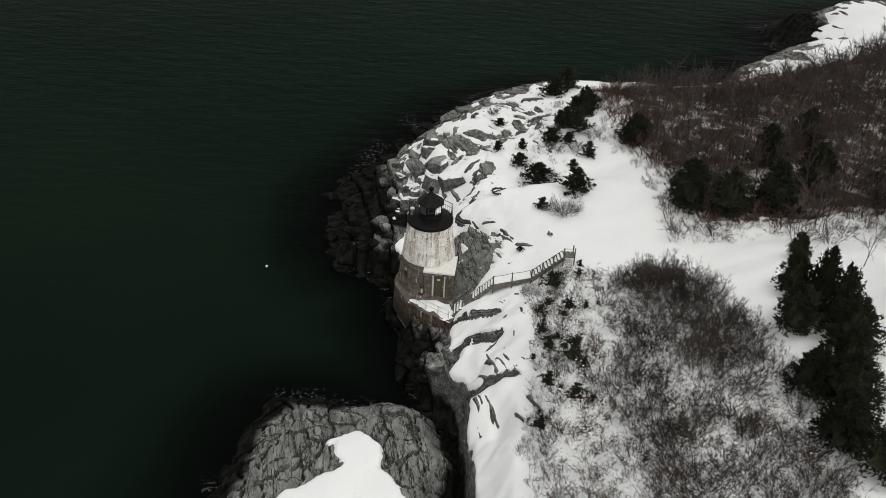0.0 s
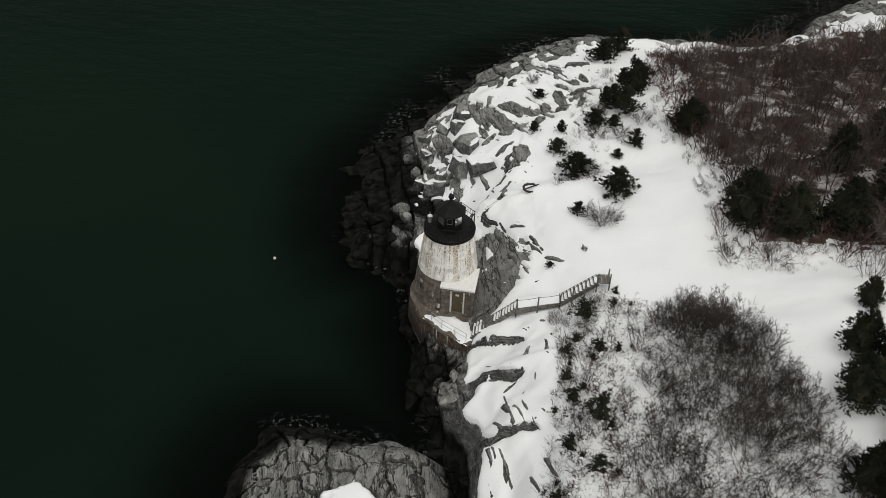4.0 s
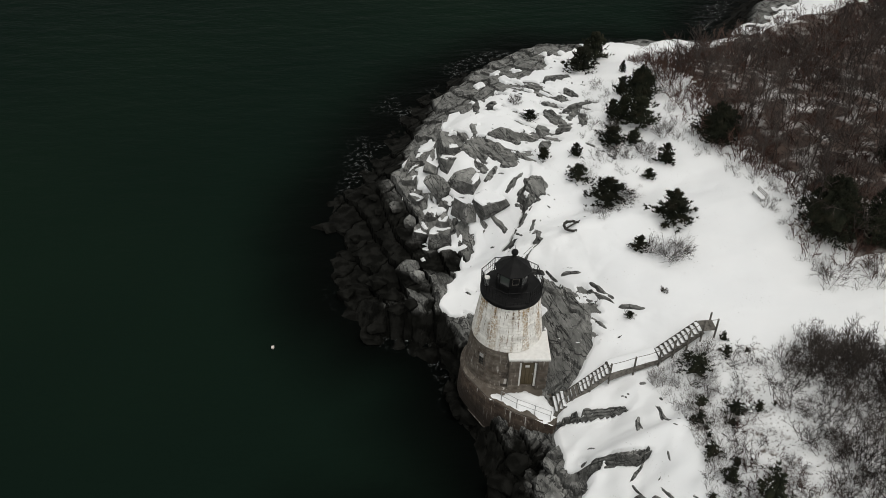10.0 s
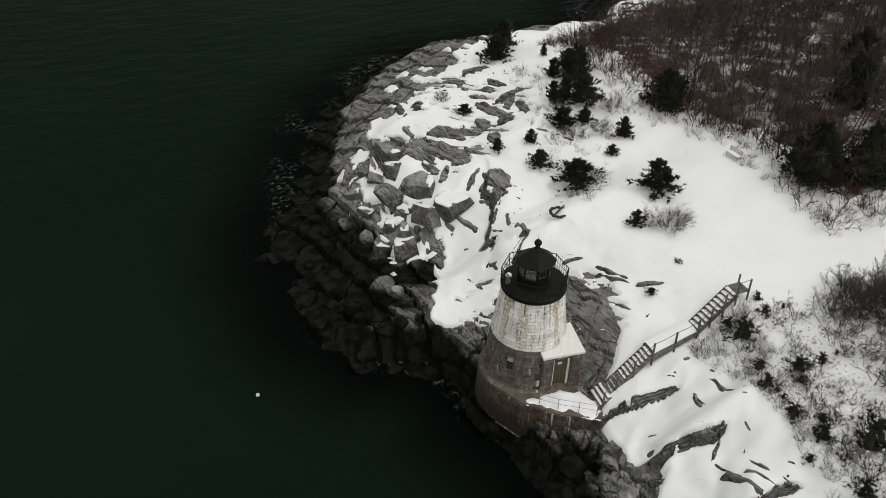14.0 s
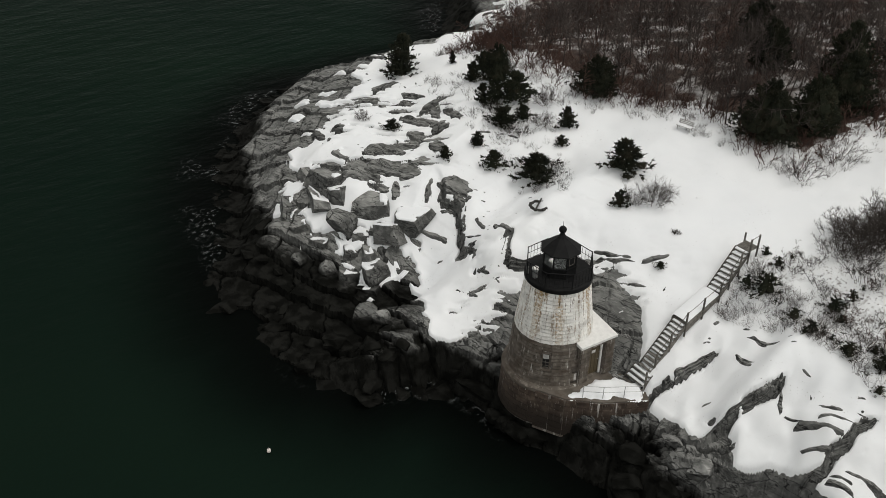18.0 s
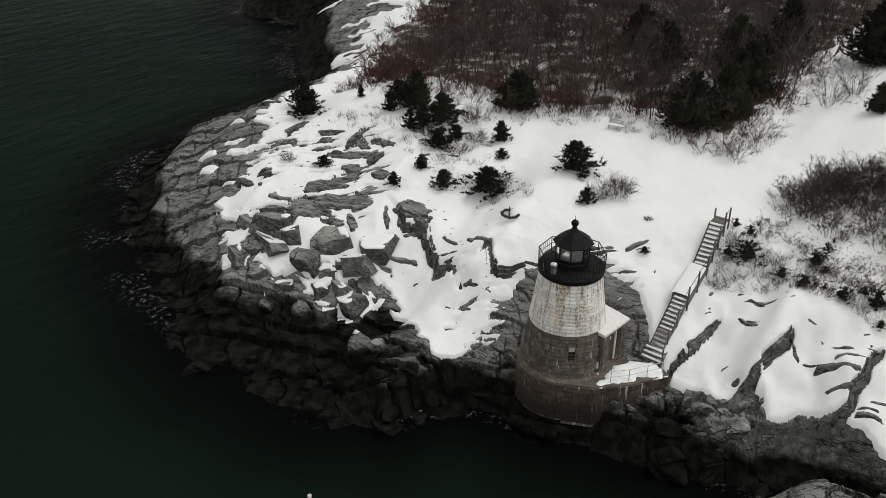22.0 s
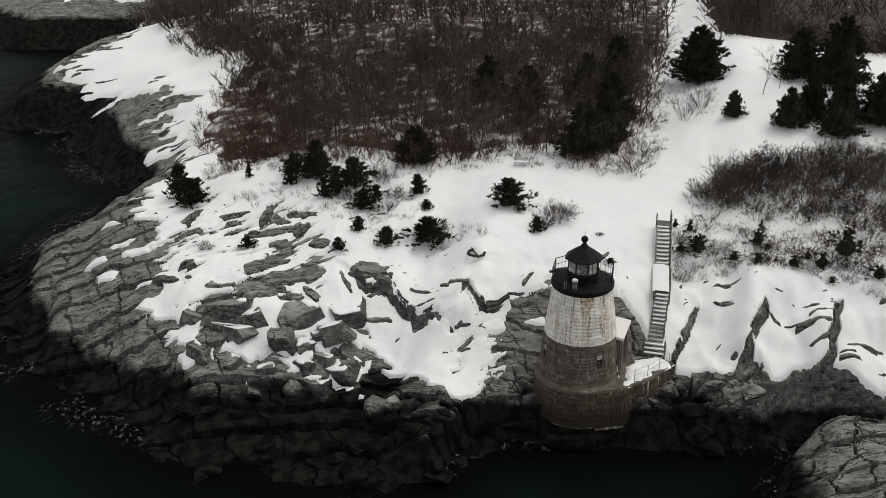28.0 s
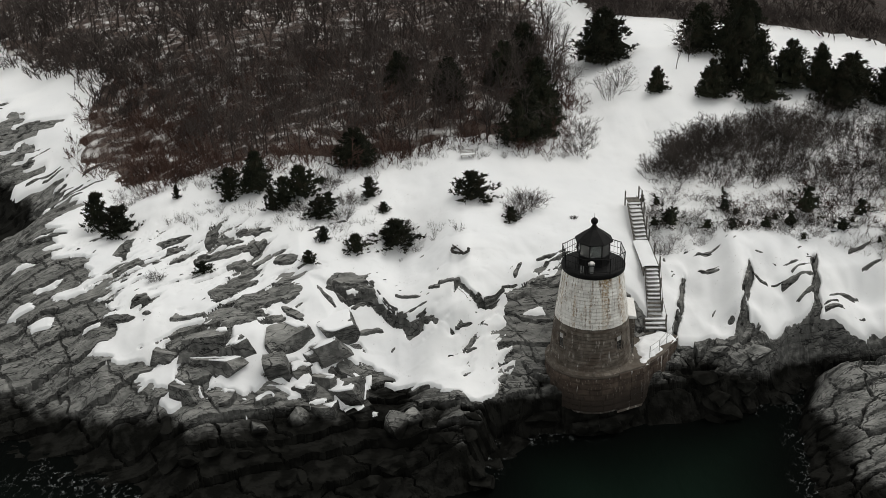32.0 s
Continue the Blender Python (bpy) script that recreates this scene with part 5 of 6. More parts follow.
def evergreen(kind, x, y, height, radius, label, category, group, turn=0.0, flecks=True):
    """kind: cedar (a broad cone) or juniper (a low round bush), with a number; one set of meshes for each, scaled."""
    cedar = kind.startswith("cedar")
    if kind not in KINDS:
        s = int(kind[-1]) + (0 if cedar else 30)
        KINDS[kind] = (trunk_mesh(0.85, 0.03, s), crown_mesh("crown", 40 + s, 1750, True, 4, 0.058) if cedar else crown_mesh("crown", 40 + s, 800 if s < 34 else 260, False, 4, 0.1 if s < 34 else 0.085), snow_flecks(s, 14 if cedar else 45, 1.0 if cedar else 0.9))
    trunk, crown, pads = KINDS[kind]
    ob = thing("cedar_tree" if cedar else "juniper_bush", label, category, group, at=pose(x, y, ground_z(x, y) - 0.05, 0, 0, turn))
    sc = Matrix.Diagonal((radius, radius, height, 1))
    add("trunk", trunk, ob, at=Matrix.Diagonal((height * 0.5, height * 0.5, height, 1)))
    add("crown", crown, ob, at=sc)
    if flecks:
        tagged(add("snow_flecks", pads, ob, "small pads of snow on the boughs", sc), kind="stuff")
    return ob


rng = np.random.default_rng(11)
CLEARING = ((30.0, -10.3, 2.5, 1.15), (42.0, -7.2, 5.4, 3.6), (40.0, -16.6, 4.6, 2.9), (37.5, -20.0, 6.6, 3.2), (28.2, -15.0, 3.5, 1.8), (29.6, -16.9, 4.9, 1.6), (27.2, -19.2, 3.8, 2.2),
            (29.8, -22.6, 4.4, 2.5), (28.2, -27.6, 3.8, 2.9), (26.4, -26.0, 3.8, 2.2), (26.8, -31.0, 3.9, 2.6),  (30.0, -19.6, 5.0, 1.8), (29.0, -25.0, 4.4, 1.6), (28.5, -34.5, 4.1, 2.6))
for i, (x, y, h, r) in enumerate(CLEARING):
    evergreen("cedar%d" % (1 + i % 3), x, y, h, r, "broad dark green cedar standing in snow", "cedar tree", "cedars along the clearing", rng.uniform(0, 360), False)
IN_WOOD = ((24.2, 2.6, 4.8, 2.7), (27.5, 0.8, 4.4, 2.4), (31.5, 0.8, 4.8, 2.5), (38.5, 14.0, 4.4, 2.3), (21.6, 17.4, 3.2, 2.3), (17.4, 25.4, 3.4, 1.7), (33.0, 9.0, 4.3, 2.2), (36.0, 3.5, 4.8, 2.5), (42.5, 1.2, 5.0, 2.6))
for i, (x, y, h, r) in enumerate(IN_WOOD):
    evergreen("cedar%d" % (1 + i % 3), x, y, h, r, "dark cedar rising out of the bare thicket", "cedar tree", "cedars in the wood", rng.uniform(0, 360), False)
HEATH = ((14.2, 7.5, 2.2, 1.5), (11.3, 13.8, 2.0, 1.6), (16.7, 16.0, 1.7, 0.7), (15.0, 14.8, 0.8, 0.5), (9.5, 16.7, 1.5, 0.8), (7.3, 20.1, 1.0, 0.55), (8.1, 28.3, 0.8, 0.7), (15.9, 21.5, 2.5, 1.45),
         (15.0, 22.8, 2.2, 0.9), (13.2, 19.8, 1.5, 1.1), (14.9, 19.2, 1.2, 0.7), (14.3, 23.7, 1.7, 0.6), (16.4, 27.6, 1.7, 0.6), (18.0, 27.7, 1.9, 1.1), (17.2, 38.9, 2.8, 1.2), (15.3, 36.6, 2.3, 1.5),
         (18.0, 32.3, 1.2, 0.3), (9.9, 19.2, 1.2, 0.5), (10.8, 4.7, 1.1, 0.6), (8.4, -1.3, 0.4, 0.35))
for i, (x, y, h, r) in enumerate(HEATH):
    evergreen("juniper%d" % (1 + i % 3), x, y, h * 1.05, r * 1.25, "dark green juniper bush on the snowy slope", "juniper bush", "junipers on the point", rng.uniform(0, 360), r > 0.6)
BANK = ((10.9, -7.7, 2.0, 1.4), (13.2, -5.9, 0.9, 0.5), (13.0, -7.0, 1.0, 0.6), (10.1, -10.4, 1.1, 0.8), (9.3, -12.1, 0.9, 0.8), (10.3, -15.6, 0.8, 0.5), (12.9, -12.3, 1.2, 0.6), (11.3, -18.4, 3.0, 1.6), (9.2, -14.6, 1.2, 0.9), (9.2, -20.5, 1.4, 1.1), (9.6, -16.6, 1.6, 1.0),
        (8.4, -24.2, 1.3, 1.1), (11.6, -12.0, 1.4, 1.0), (11.0, -22.5, 1.8, 1.2))
BANK = BANK + tuple((x + rng.uniform(-1.3, 1.3), y + rng.uniform(-1.6, 1.6), h * 0.5, r * rng.uniform(0.35, 0.55)) for x, y, h, r in BANK)
for i, (x, y, h, r) in enumerate(BANK):
    evergreen("juniper%d" % (4 + i % 3), x, y, 0.7 * h, 1.1 * r, "sprawling dark juniper at the edge of the thicket", "juniper bush", "junipers on the bank", rng.uniform(0, 360), True)

THICKET = [(12.6, -6.4), (16, -7.0), (19, -7.0), (22, -10.5), (24.2, -17), (25.4, -22), (26.2, -30), (27, -46), (4, -46), (5.5, -33), (8.5, -26), (10, -20), (10.8, -14), (11.8, -9)]
WOOD = [(25, 38.5), (22, 35.5), (21, 31), (21.2, 25), (20.3, 20.5), (21.8, 16.5), (23.6, 9), (23.3, 4), (24, -1), (27, -2.4), (43, -2.8), (57, -3.8), (74, -4), (100, -4), (130, 20), (132, 108), (109, 96), (90, 81), (72, 66), (64, 54), (51, 46), (37, 40)]
FAR_WOOD = [(57, -10), (70, -8), (110, -8), (190, -30), (200, -110), (90, -110), (42, -60), (39, -36), (49, -26), (53, -18)]


def litter(name, poly, mat, label, edge):
    """The floor of a wood or thicket, laid just over the snow."""
    inner = inside_by(poly, GX, GY) + 0.7 * fbm(GX / 2.0, GY / 2.0, 17, 3) + 0.5 * fbm(GX / 0.7, GY / 0.7, 18, 2) - edge
    vs, qs = cut(snow_z + np.clip(0.05 * inner, -0.4, 0.03), inner > -2.5)
    tagged(add(name, mesh_data(name, vs, qs, mat, True)), label, "undergrowth", kind="structure")


litter("wood_floor", [(28, 41.5), (22, 34.5)] + WOOD[2:-2] + [(55, 53), (43, 51)], LITTER, "russet leaf litter with patches of snow", 1.6)
litter("far_wood_floor", FAR_WOOD, FAR_LITTER, "russet litter under the far wood", 0.6)
litter("thicket_floor", THICKET, PATCHY, "snow with dead grass showing through", 0.5)
GAP = [(15.7, -6.0), (15.2, -8.2), (14.0, -11.0), (13.4, -13.0), (13.8, -15.0), (14.4, -16.7), (15.2, -17.8)]


def off_gap(x, y):
    """True away from the narrow snow gap through the brush."""
    best = np.full(x.shape, 99.0)
    for (ax, ay), (bx, by) in zip(GAP, GAP[1:]):
        q = np.clip(((x - ax) * (bx - ax) + (y - ay) * (by - ay)) / ((bx - ax) ** 2 + (by - ay) ** 2), 0, 1)
        best = np.minimum(best, np.hypot(x - ax - q * (bx - ax), y - ay - q * (by - ay)))
    return best > 0.55


bushes = [bare_bush(100 + i, 1.5, 1.4, 8, 4, 3, 0.024, 3) for i in range(6)]
tall = [bare_bush(120 + i, 2.5, 1.8, 9, 4, 4, 0.026, 3) for i in range(5)]
CREST = [(14, -8), (19, -7.4), (22, -10.7), (24.2, -17), (25.2, -24), (25.8, -44), (14, -44), (13.4, -26), (14.5, -16)]
low = [bare_bush(140 + i, 1.0, 1.2, 8, 4, 3, 0.032) for i in range(5)]
BRAMBLE = [(12.5, -10), (15.5, -13), (19, -24), (25, -30), (25, -46), (4, -46), (5.5, -33), (8.5, -26), (10, -20), (10.8, -14)]
v, f = scatter(low, in_plan(BRAMBLE, 620, rng, off_gap), rng, (0.35, 0.9))
tagged(add("bramble", mesh_data("bramble", v, f, RED_TWIG)), "low russet bramble on the snowy bank", "brambles", kind="stuff")
v, f = scatter(bushes, in_plan(THICKET, 330, rng, off_gap), rng, (0.5, 0.95))
v2, f2 = scatter(tall, np.concatenate([in_plan(CREST, 350, rng, off_gap), in_plan([(16.5, -8), (19, -7.4), (22, -10.7), (24.2, -17), (25, -24), (21, -22), (18, -14)], 110, rng)]), rng, (0.45, 0.98))
v, f = np.concatenate([v, v2]), np.concatenate([f, f2 + len(v)])
tagged(add("bare_thicket", mesh_data("bare_thicket", v, f, TWIG)), "leafless grey-brown thicket dusted with snow", "thicket", kind="stuff")
spots = np.concatenate([in_plan(BRAMBLE, 3600, rng, off_gap), in_plan(THICKET, 1500, rng, off_gap)])
hub = spots + np.stack([np.zeros(len(spots)), np.zeros(len(spots)), rng.uniform(0.05, 0.7, len(spots))], 1)
wide = rng.uniform(0.03, 0.13, len(spots))[:, None]
ring = [hub + wide * np.stack([math.cos(t) * rng.uniform(0.4, 1.5, len(spots)), math.sin(t) * rng.uniform(0.4, 1.5, len(spots)), rng.uniform(-0.6, -0.1, len(spots))], 1) for t in np.arange(5) * 1.2566]
v = np.stack([hub + [0, 0, 0.03]] + ring, 1).reshape(-1, 3)
o = 6 * np.arange(len(spots))[:, None]
f = np.concatenate([o + [0, 1 + k, 1 + (k + 1) % 5] for k in range(5)])
tagged(add("snow_on_brush", mesh_data("snow_on_brush", v, f, SNOW)), "clumps of snow caught in the brambles", "snow", kind="stuff")
DEEP_WOOD = [(62, -3.9), (100, -4), (130, 20), (132, 108), (109, 96), (90, 81), (72, 66), (64, 54), (62, 52)]
NEAR_WOOD = WOOD[:12] + [(62, -3.9), (62, 52)] + WOOD[20:]
trees = [bare_tree(200 + i, 4.2, 2.6, 8, 6, 4, 0.09) for i in range(6)]
v, f = scatter(trees, in_plan([(28, 34), (24.5, 33)] + NEAR_WOOD[2:-2] + [(50, 43), (37, 36)], 620, rng), rng, (0.5, 0.98))
tagged(add("bare_wood", mesh_data("bare_wood", v, f, BARK)), "dense leafless dark brown wood", "woodland", kind="stuff")
FRINGE = [(26, 40), (20.5, 36.5), (19.6, 31), (19.8, 25), (19.0, 20), (20.6, 15.5), (22.2, 9), (22, 4), (22.6, -2), (27, -3.4), (43, -3.6), (43, -1), (28, 0), (25.5, 4), (26, 9), (24, 17), (23, 25), (23.5, 37), (27, 41)]
under = [bare_bush(300 + i, 1.5, 1.9, 8, 4, 4, 0.042) for i in range(6)]
v, f = scatter(under, in_plan(NEAR_WOOD, 420, rng), rng, (0.7, 1.4))
v2, f2 = scatter(under, np.concatenate([in_plan(FRINGE, 170, rng), in_plan([(43, 51), (28, 41), (22, 33), (23, 28), (38, 34), (46, 41), (57, 53), (50, 51.5)], 150, rng)]), rng, (0.4, 0.95))
v, f = np.concatenate([v, v2]), np.concatenate([f, f2 + len(v)])
tagged(add("russet_brush", mesh_data("russet_brush", v, f, RED_TWIG)), "russet leafless brush under the trees", "brushwood", kind="stuff")
thin = [bare_tree(230 + i, 5.0, 3.2, 6, 5, 2, 0.15) for i in range(5)]
spots = np.concatenate([in_plan(DEEP_WOOD, 320, rng), in_plan(FAR_WOOD, 300, rng)])
v, f = scatter(thin, spots, rng, (0.8, 1.3))
coarse = [bare_bush(340 + i, 1.5, 1.9, 7, 4, 2, 0.055) for i in range(4)]
FAR_EDGE = [(57, -10), (70, -8), (84, -8), (84, -14), (66, -15), (59, -20), (54, -27), (46, -37), (42, -46), (39, -36), (49, -26), (53, -18)]
POINT_EDGE = [(46, 47), (58, 53), (66, 58), (74, 69), (92, 83), (90, 70), (74, 52), (58, 42)]
v2, f2 = scatter(coarse, np.concatenate([in_plan(FAR_WOOD, 440, rng), in_plan(DEEP_WOOD, 260, rng)]), rng, (1.6, 2.8))
v, f = np.concatenate([v, v2]), np.concatenate([f, f2 + len(v)])
v2, f2 = scatter(coarse, np.concatenate([in_plan(FAR_EDGE, 260, rng), in_plan(POINT_EDGE, 170, rng)]), rng, (0.8, 1.6))
v, f = np.concatenate([v, v2]), np.concatenate([f, f2 + len(v)])
tagged(add("far_wood", mesh_data("far_wood", v, f, BARK)), "distant leafless wood behind the clearing", "woodland", kind="stuff")


HEATHER = [(9, 8), (10, 20), (12, 27), (15.5, 34), (17, 30), (17.5, 22), (16.5, 17), (13, 12), (11.5, 8)]
TURF = [(27, 41), (20, 38), (18.6, 31), (18.9, 25), (17.6, 19.5), (19.6, 15), (21.2, 9), (21, 4), (21.6, -3), (27, -4.6), (43, -4.6), (43, -1), (28, 0), (25, 4), (25.5, 9), (23.5, 17), (22.5, 25), (23, 36), (27, 39)]
tuft = [bare_bush(360 + i, 0.55, 0.5, 12, 3, 1, 0.012) for i in range(5)]
v, f = scatter(tuft, np.concatenate([in_plan(TURF, 480, rng), in_plan(HEATHER, 150, rng)]), rng, (0.5, 1.2))
BANK_EDGE = [(8.4, -5.8), (12.4, -5.6), (11.4, -13), (10.4, -20), (8.8, -28), (6.6, -27), (8.2, -19), (8.8, -12)]
vb, fb = scatter(tuft, in_plan(BANK_EDGE, 380, rng), rng, (0.5, 1.3))
tagged(add("bank_brush", mesh_data("bank_brush", vb, fb, BARK)), "dark low brush poking out of the snowy bank", "brushwood", kind="stuff")
tagged(add("dead_grass", mesh_data("dead_grass", v, f, TWIG)), "dead grass and twigs poking out of the snow", "grass", kind="stuff")


def lone(name, shape, x, y, mat, label, category, size=1.0):
    vs, fs = shape
    ob = add(name, mesh_data(name, vs * size, fs, mat), at=pose(x, y, ground_z(x, y) - 0.03, 0, 0, rng.uniform(0, 360)))
    return tagged(ob, label, category, "lone bare shrubs")


for x, y, h, r in ((31.6, -6.2, 2.3, 1.4), (33.6, -7.6, 2.4, 1.1), (22.6, -2.0, 1.6, 1.6), (25.5, -3.0, 1.7, 1.4)):
    lone("bare_shrub", bare_bush(int(x * 10), h, r, 18, 6, 5, 0.022), x, y, TWIG, "round leafless shrub in the snowy clearing", "shrub")
for x, y, h, r in ((12.9, 3.4, 1.3, 1.9), (11.6, 4.2, 1.0, 1.2), (12.8, 13.2, 1.0, 1.0), (13.4, 18.0, 0.9, 1.3), (15.4, 17.8, 1.0, 1.1), (17.6, 19.4, 1.4, 1.1), (13.6, 21.0, 0.9, 0.9), (7.4, 31.8, 0.7, 0.7), (11.1, -0.2, 0.3, 0.35), (19.6, 29.0, 1.3, 1.2)):
    ob = lone("bare_shrub", bare_bush(int(x * 10), h, r, 34 if r < 1.5 else 70, 6, 5, 0.016), x, y, TWIG, "low leafless shrub dusted with snow", "shrub")
    g = np.random.default_rng(int(x * 10))
    k = int(70 * r * r)
    c = np.stack([r * 0.95 * g.normal(0, 0.45, k), r * 0.95 * g.normal(0, 0.45, k), g.uniform(0.05, 0.6, k) * h * 0.7], 1)
    vs, fs = [], []
    for i, p in enumerate(c):
        s = g.uniform(0.03, 0.08)
        vs += [p + [0, 0, s * 0.4]] + [p + s * np.array([math.cos(t) * g.uniform(0.5, 1.6), math.sin(t) * g.uniform(0.5, 1.6), -0.3]) for t in np.arange(5) * 1.2566]
        fs += [[6 * i, 6 * i + 1 + q, 6 * i + 1 + (q + 1) % 5] for q in range(5)]
    tagged(add("snow_flecks", mesh_data("snow_flecks", np.array(vs), np.array(fs), SNOW), ob, "small pads of snow on the twigs"), kind="stuff")
for x, y, h in ((34.2, -13.0, 3.4), (36.0, -14.6, 3.0), (44.3, -0.8, 6.0), (22.2, 19.5, 3.0)):
    lone("bare_tree", bare_tree(int(x * 10), h, h * 0.6, 9, 6, 5, 0.05), x, y, BARK, "slender leafless tree at the edge of the snow", "bare tree")

# ---- loose rock: ledges, slabs and boulders ----


def rock_shape(name, seed, flat=False, cuts=14, mat=None):
    """An angular rock of unit half size, cut by random planes."""
    g = random.Random(seed)
    bm = B()
    if flat:
        bmesh.ops.create_cube(bm, size=2.0)
        bmesh.ops.subdivide_edges(bm, edges=bm.edges[:], cuts=7, use_grid_fill=True)
    else:
        bmesh.ops.create_icosphere(bm, subdivisions=3, radius=1.25)
    for k in range(cuts):
        n = Vector((g.gauss(0, 1), g.gauss(0, 1), g.gauss(0, 0.3 if flat else 0.8)))
        n.normalize()
        far = g.uniform(0.52, 0.74) if not flat else g.uniform(0.68, 1.02)
        for v in bm.verts:
            over = v.co.dot(n) - far
            if over > 0:
                v.co -= n * over
    top = Vector((g.uniform(-0.25, 0.25), g.uniform(-0.25, 0.25), 1)).normalized()
    lean = [g.uniform(-0.2, 0.2), g.uniform(-0.2, 0.2), g.uniform(-2, 2)]
    for v in bm.verts:
        if flat:
            v.co.x, v.co.y = v.co.x * (1.06 - 0.1 * v.co.z) + lean[0] * v.co.z + 0.12 * v.co.y * lean[2], v.co.y * (1.06 - 0.1 * v.co.z) + lean[1] * v.co.z
        over = v.co.dot(top) - 0.72
        if over > 0:
            v.co -= top * over
        v.co += noise.noise_vector(v.co * 2.3 + Vector((seed, 0, 0))) * 0.03 + noise.noise_vector(v.co * 6 + Vector((0, seed, 0))) * 0.014
    bmesh.ops.remove_doubles(bm, verts=bm.verts[:], dist=0.02)
    bmesh.ops.recalc_face_normals(bm, faces=bm.faces)
    me = bpy.data.meshes.new(name)
    bm.to_mesh(me)
    bm.free()
    me.materials.append(mat or BOULDER)
    return me


BLOCK_SHAPES = [rock_shape("block", 500 + i, True, 4) for i in range(8)]
BOULDERS = [rock_shape("boulder", 600 + i, False, 16) for i in range(8)]
WET_BOULDERS = [rock_shape("boulder", 620 + i, False, 14, WET_ROCK) for i in range(6)]
rr = random.Random(5)


def outcrop(name, x, y, length, width, ang, rise, label, group, seed, level=0.5):
    """A tilted rock leaf in the snow: a broken riser on the seaward side, its back running under the snow in streaks."""
    g = np.random.default_rng(seed)
    step = 0.075 if length < 3 else 0.1
    if y > 43:
        step = 0.2
    U, V = np.meshgrid(np.arange(-length * 0.66, length * 0.66 + step, step), np.arange(-width * 0.95 - 0.15, width * 0.7 + 0.15 + step, step), indexing="ij")
    skew = g.uniform(-0.35, 0.35)
    e = np.minimum(length / 2 - np.abs(U + skew * V), width / 2 - np.abs(V) + 0.12 * width * (1 - (2 * U / length) ** 2))
    for k in range(3):
        t = g.uniform(0, 2 * np.pi)
        e = np.minimum(e, 0.5 * (length * abs(math.cos(t)) + width * abs(math.sin(t))) * g.uniform(0.6, 0.95) - (U * math.cos(t) + V * math.sin(t)))
    rag = min(1.0, width / 0.6)
    e = e + 0.15 * rag * fbm(U / 0.8 + seed * 3.1, V / 0.3, 7, 4) + 0.05 * rag * (hashed(np.floor(U / 0.5 + seed + 0.6 * V), np.floor(V / 0.3), 3) - 0.5)
    c, s = math.cos(radians(ang)), math.sin(radians(ang))
    X, Y = x + U * c - V * s, y + U * s + V * c
    rock, lying, _ = plan(X, Y)
    lie = np.maximum(lying, rock)
    flat = float(np.median(lie[e > 0])) if (e > 0).any() else float(lie.mean())
    tilt = np.clip(V / width + 0.5, 0, 1)
    leaves = np.floor(V / 0.19 + 0.5 * fbm(U / 1.3, V / 0.9 + seed, 13, 2) + seed * 0.37)
    leaf = hashed(leaves, np.floor(U / 0.9 + 0.31 * leaves), seed % 97) - 0.5
    top = lie * (1 - 0.4 * level) + flat * 0.4 * level + rise * (0.25 + 1.15 * tilt + 0.5 * leaf) + 0.012 * fbm(U / 0.4, V / 0.1, 19, 2)
    edge = np.where(tilt > 0.6, 0.14, 0.2)
    k = np.clip(e / edge, 0, 1)
    Z = np.maximum(top, lie - 0.2) * k + (lie - 0.16) * (1 - k)
    idx = np.arange(U.size).reshape(U.shape)
    q = np.stack([idx[:-1, :-1], idx[1:, :-1], idx[1:, 1:], idx[:-1, 1:]], -1).reshape(-1, 4)
    q = q[(e.ravel()[q] > -0.03).any(1)]
    if not len(q):
        return None
    used, back = np.unique(q, return_inverse=True)
    vs = np.stack([X.ravel() - x, Y.ravel() - y, Z.ravel() - flat], 1)[used]
    return tagged(add(name, mesh_data(name, vs, back.reshape(-1, 4), BOULDER), at=pose(x, y, flat)), label, "rock", group)


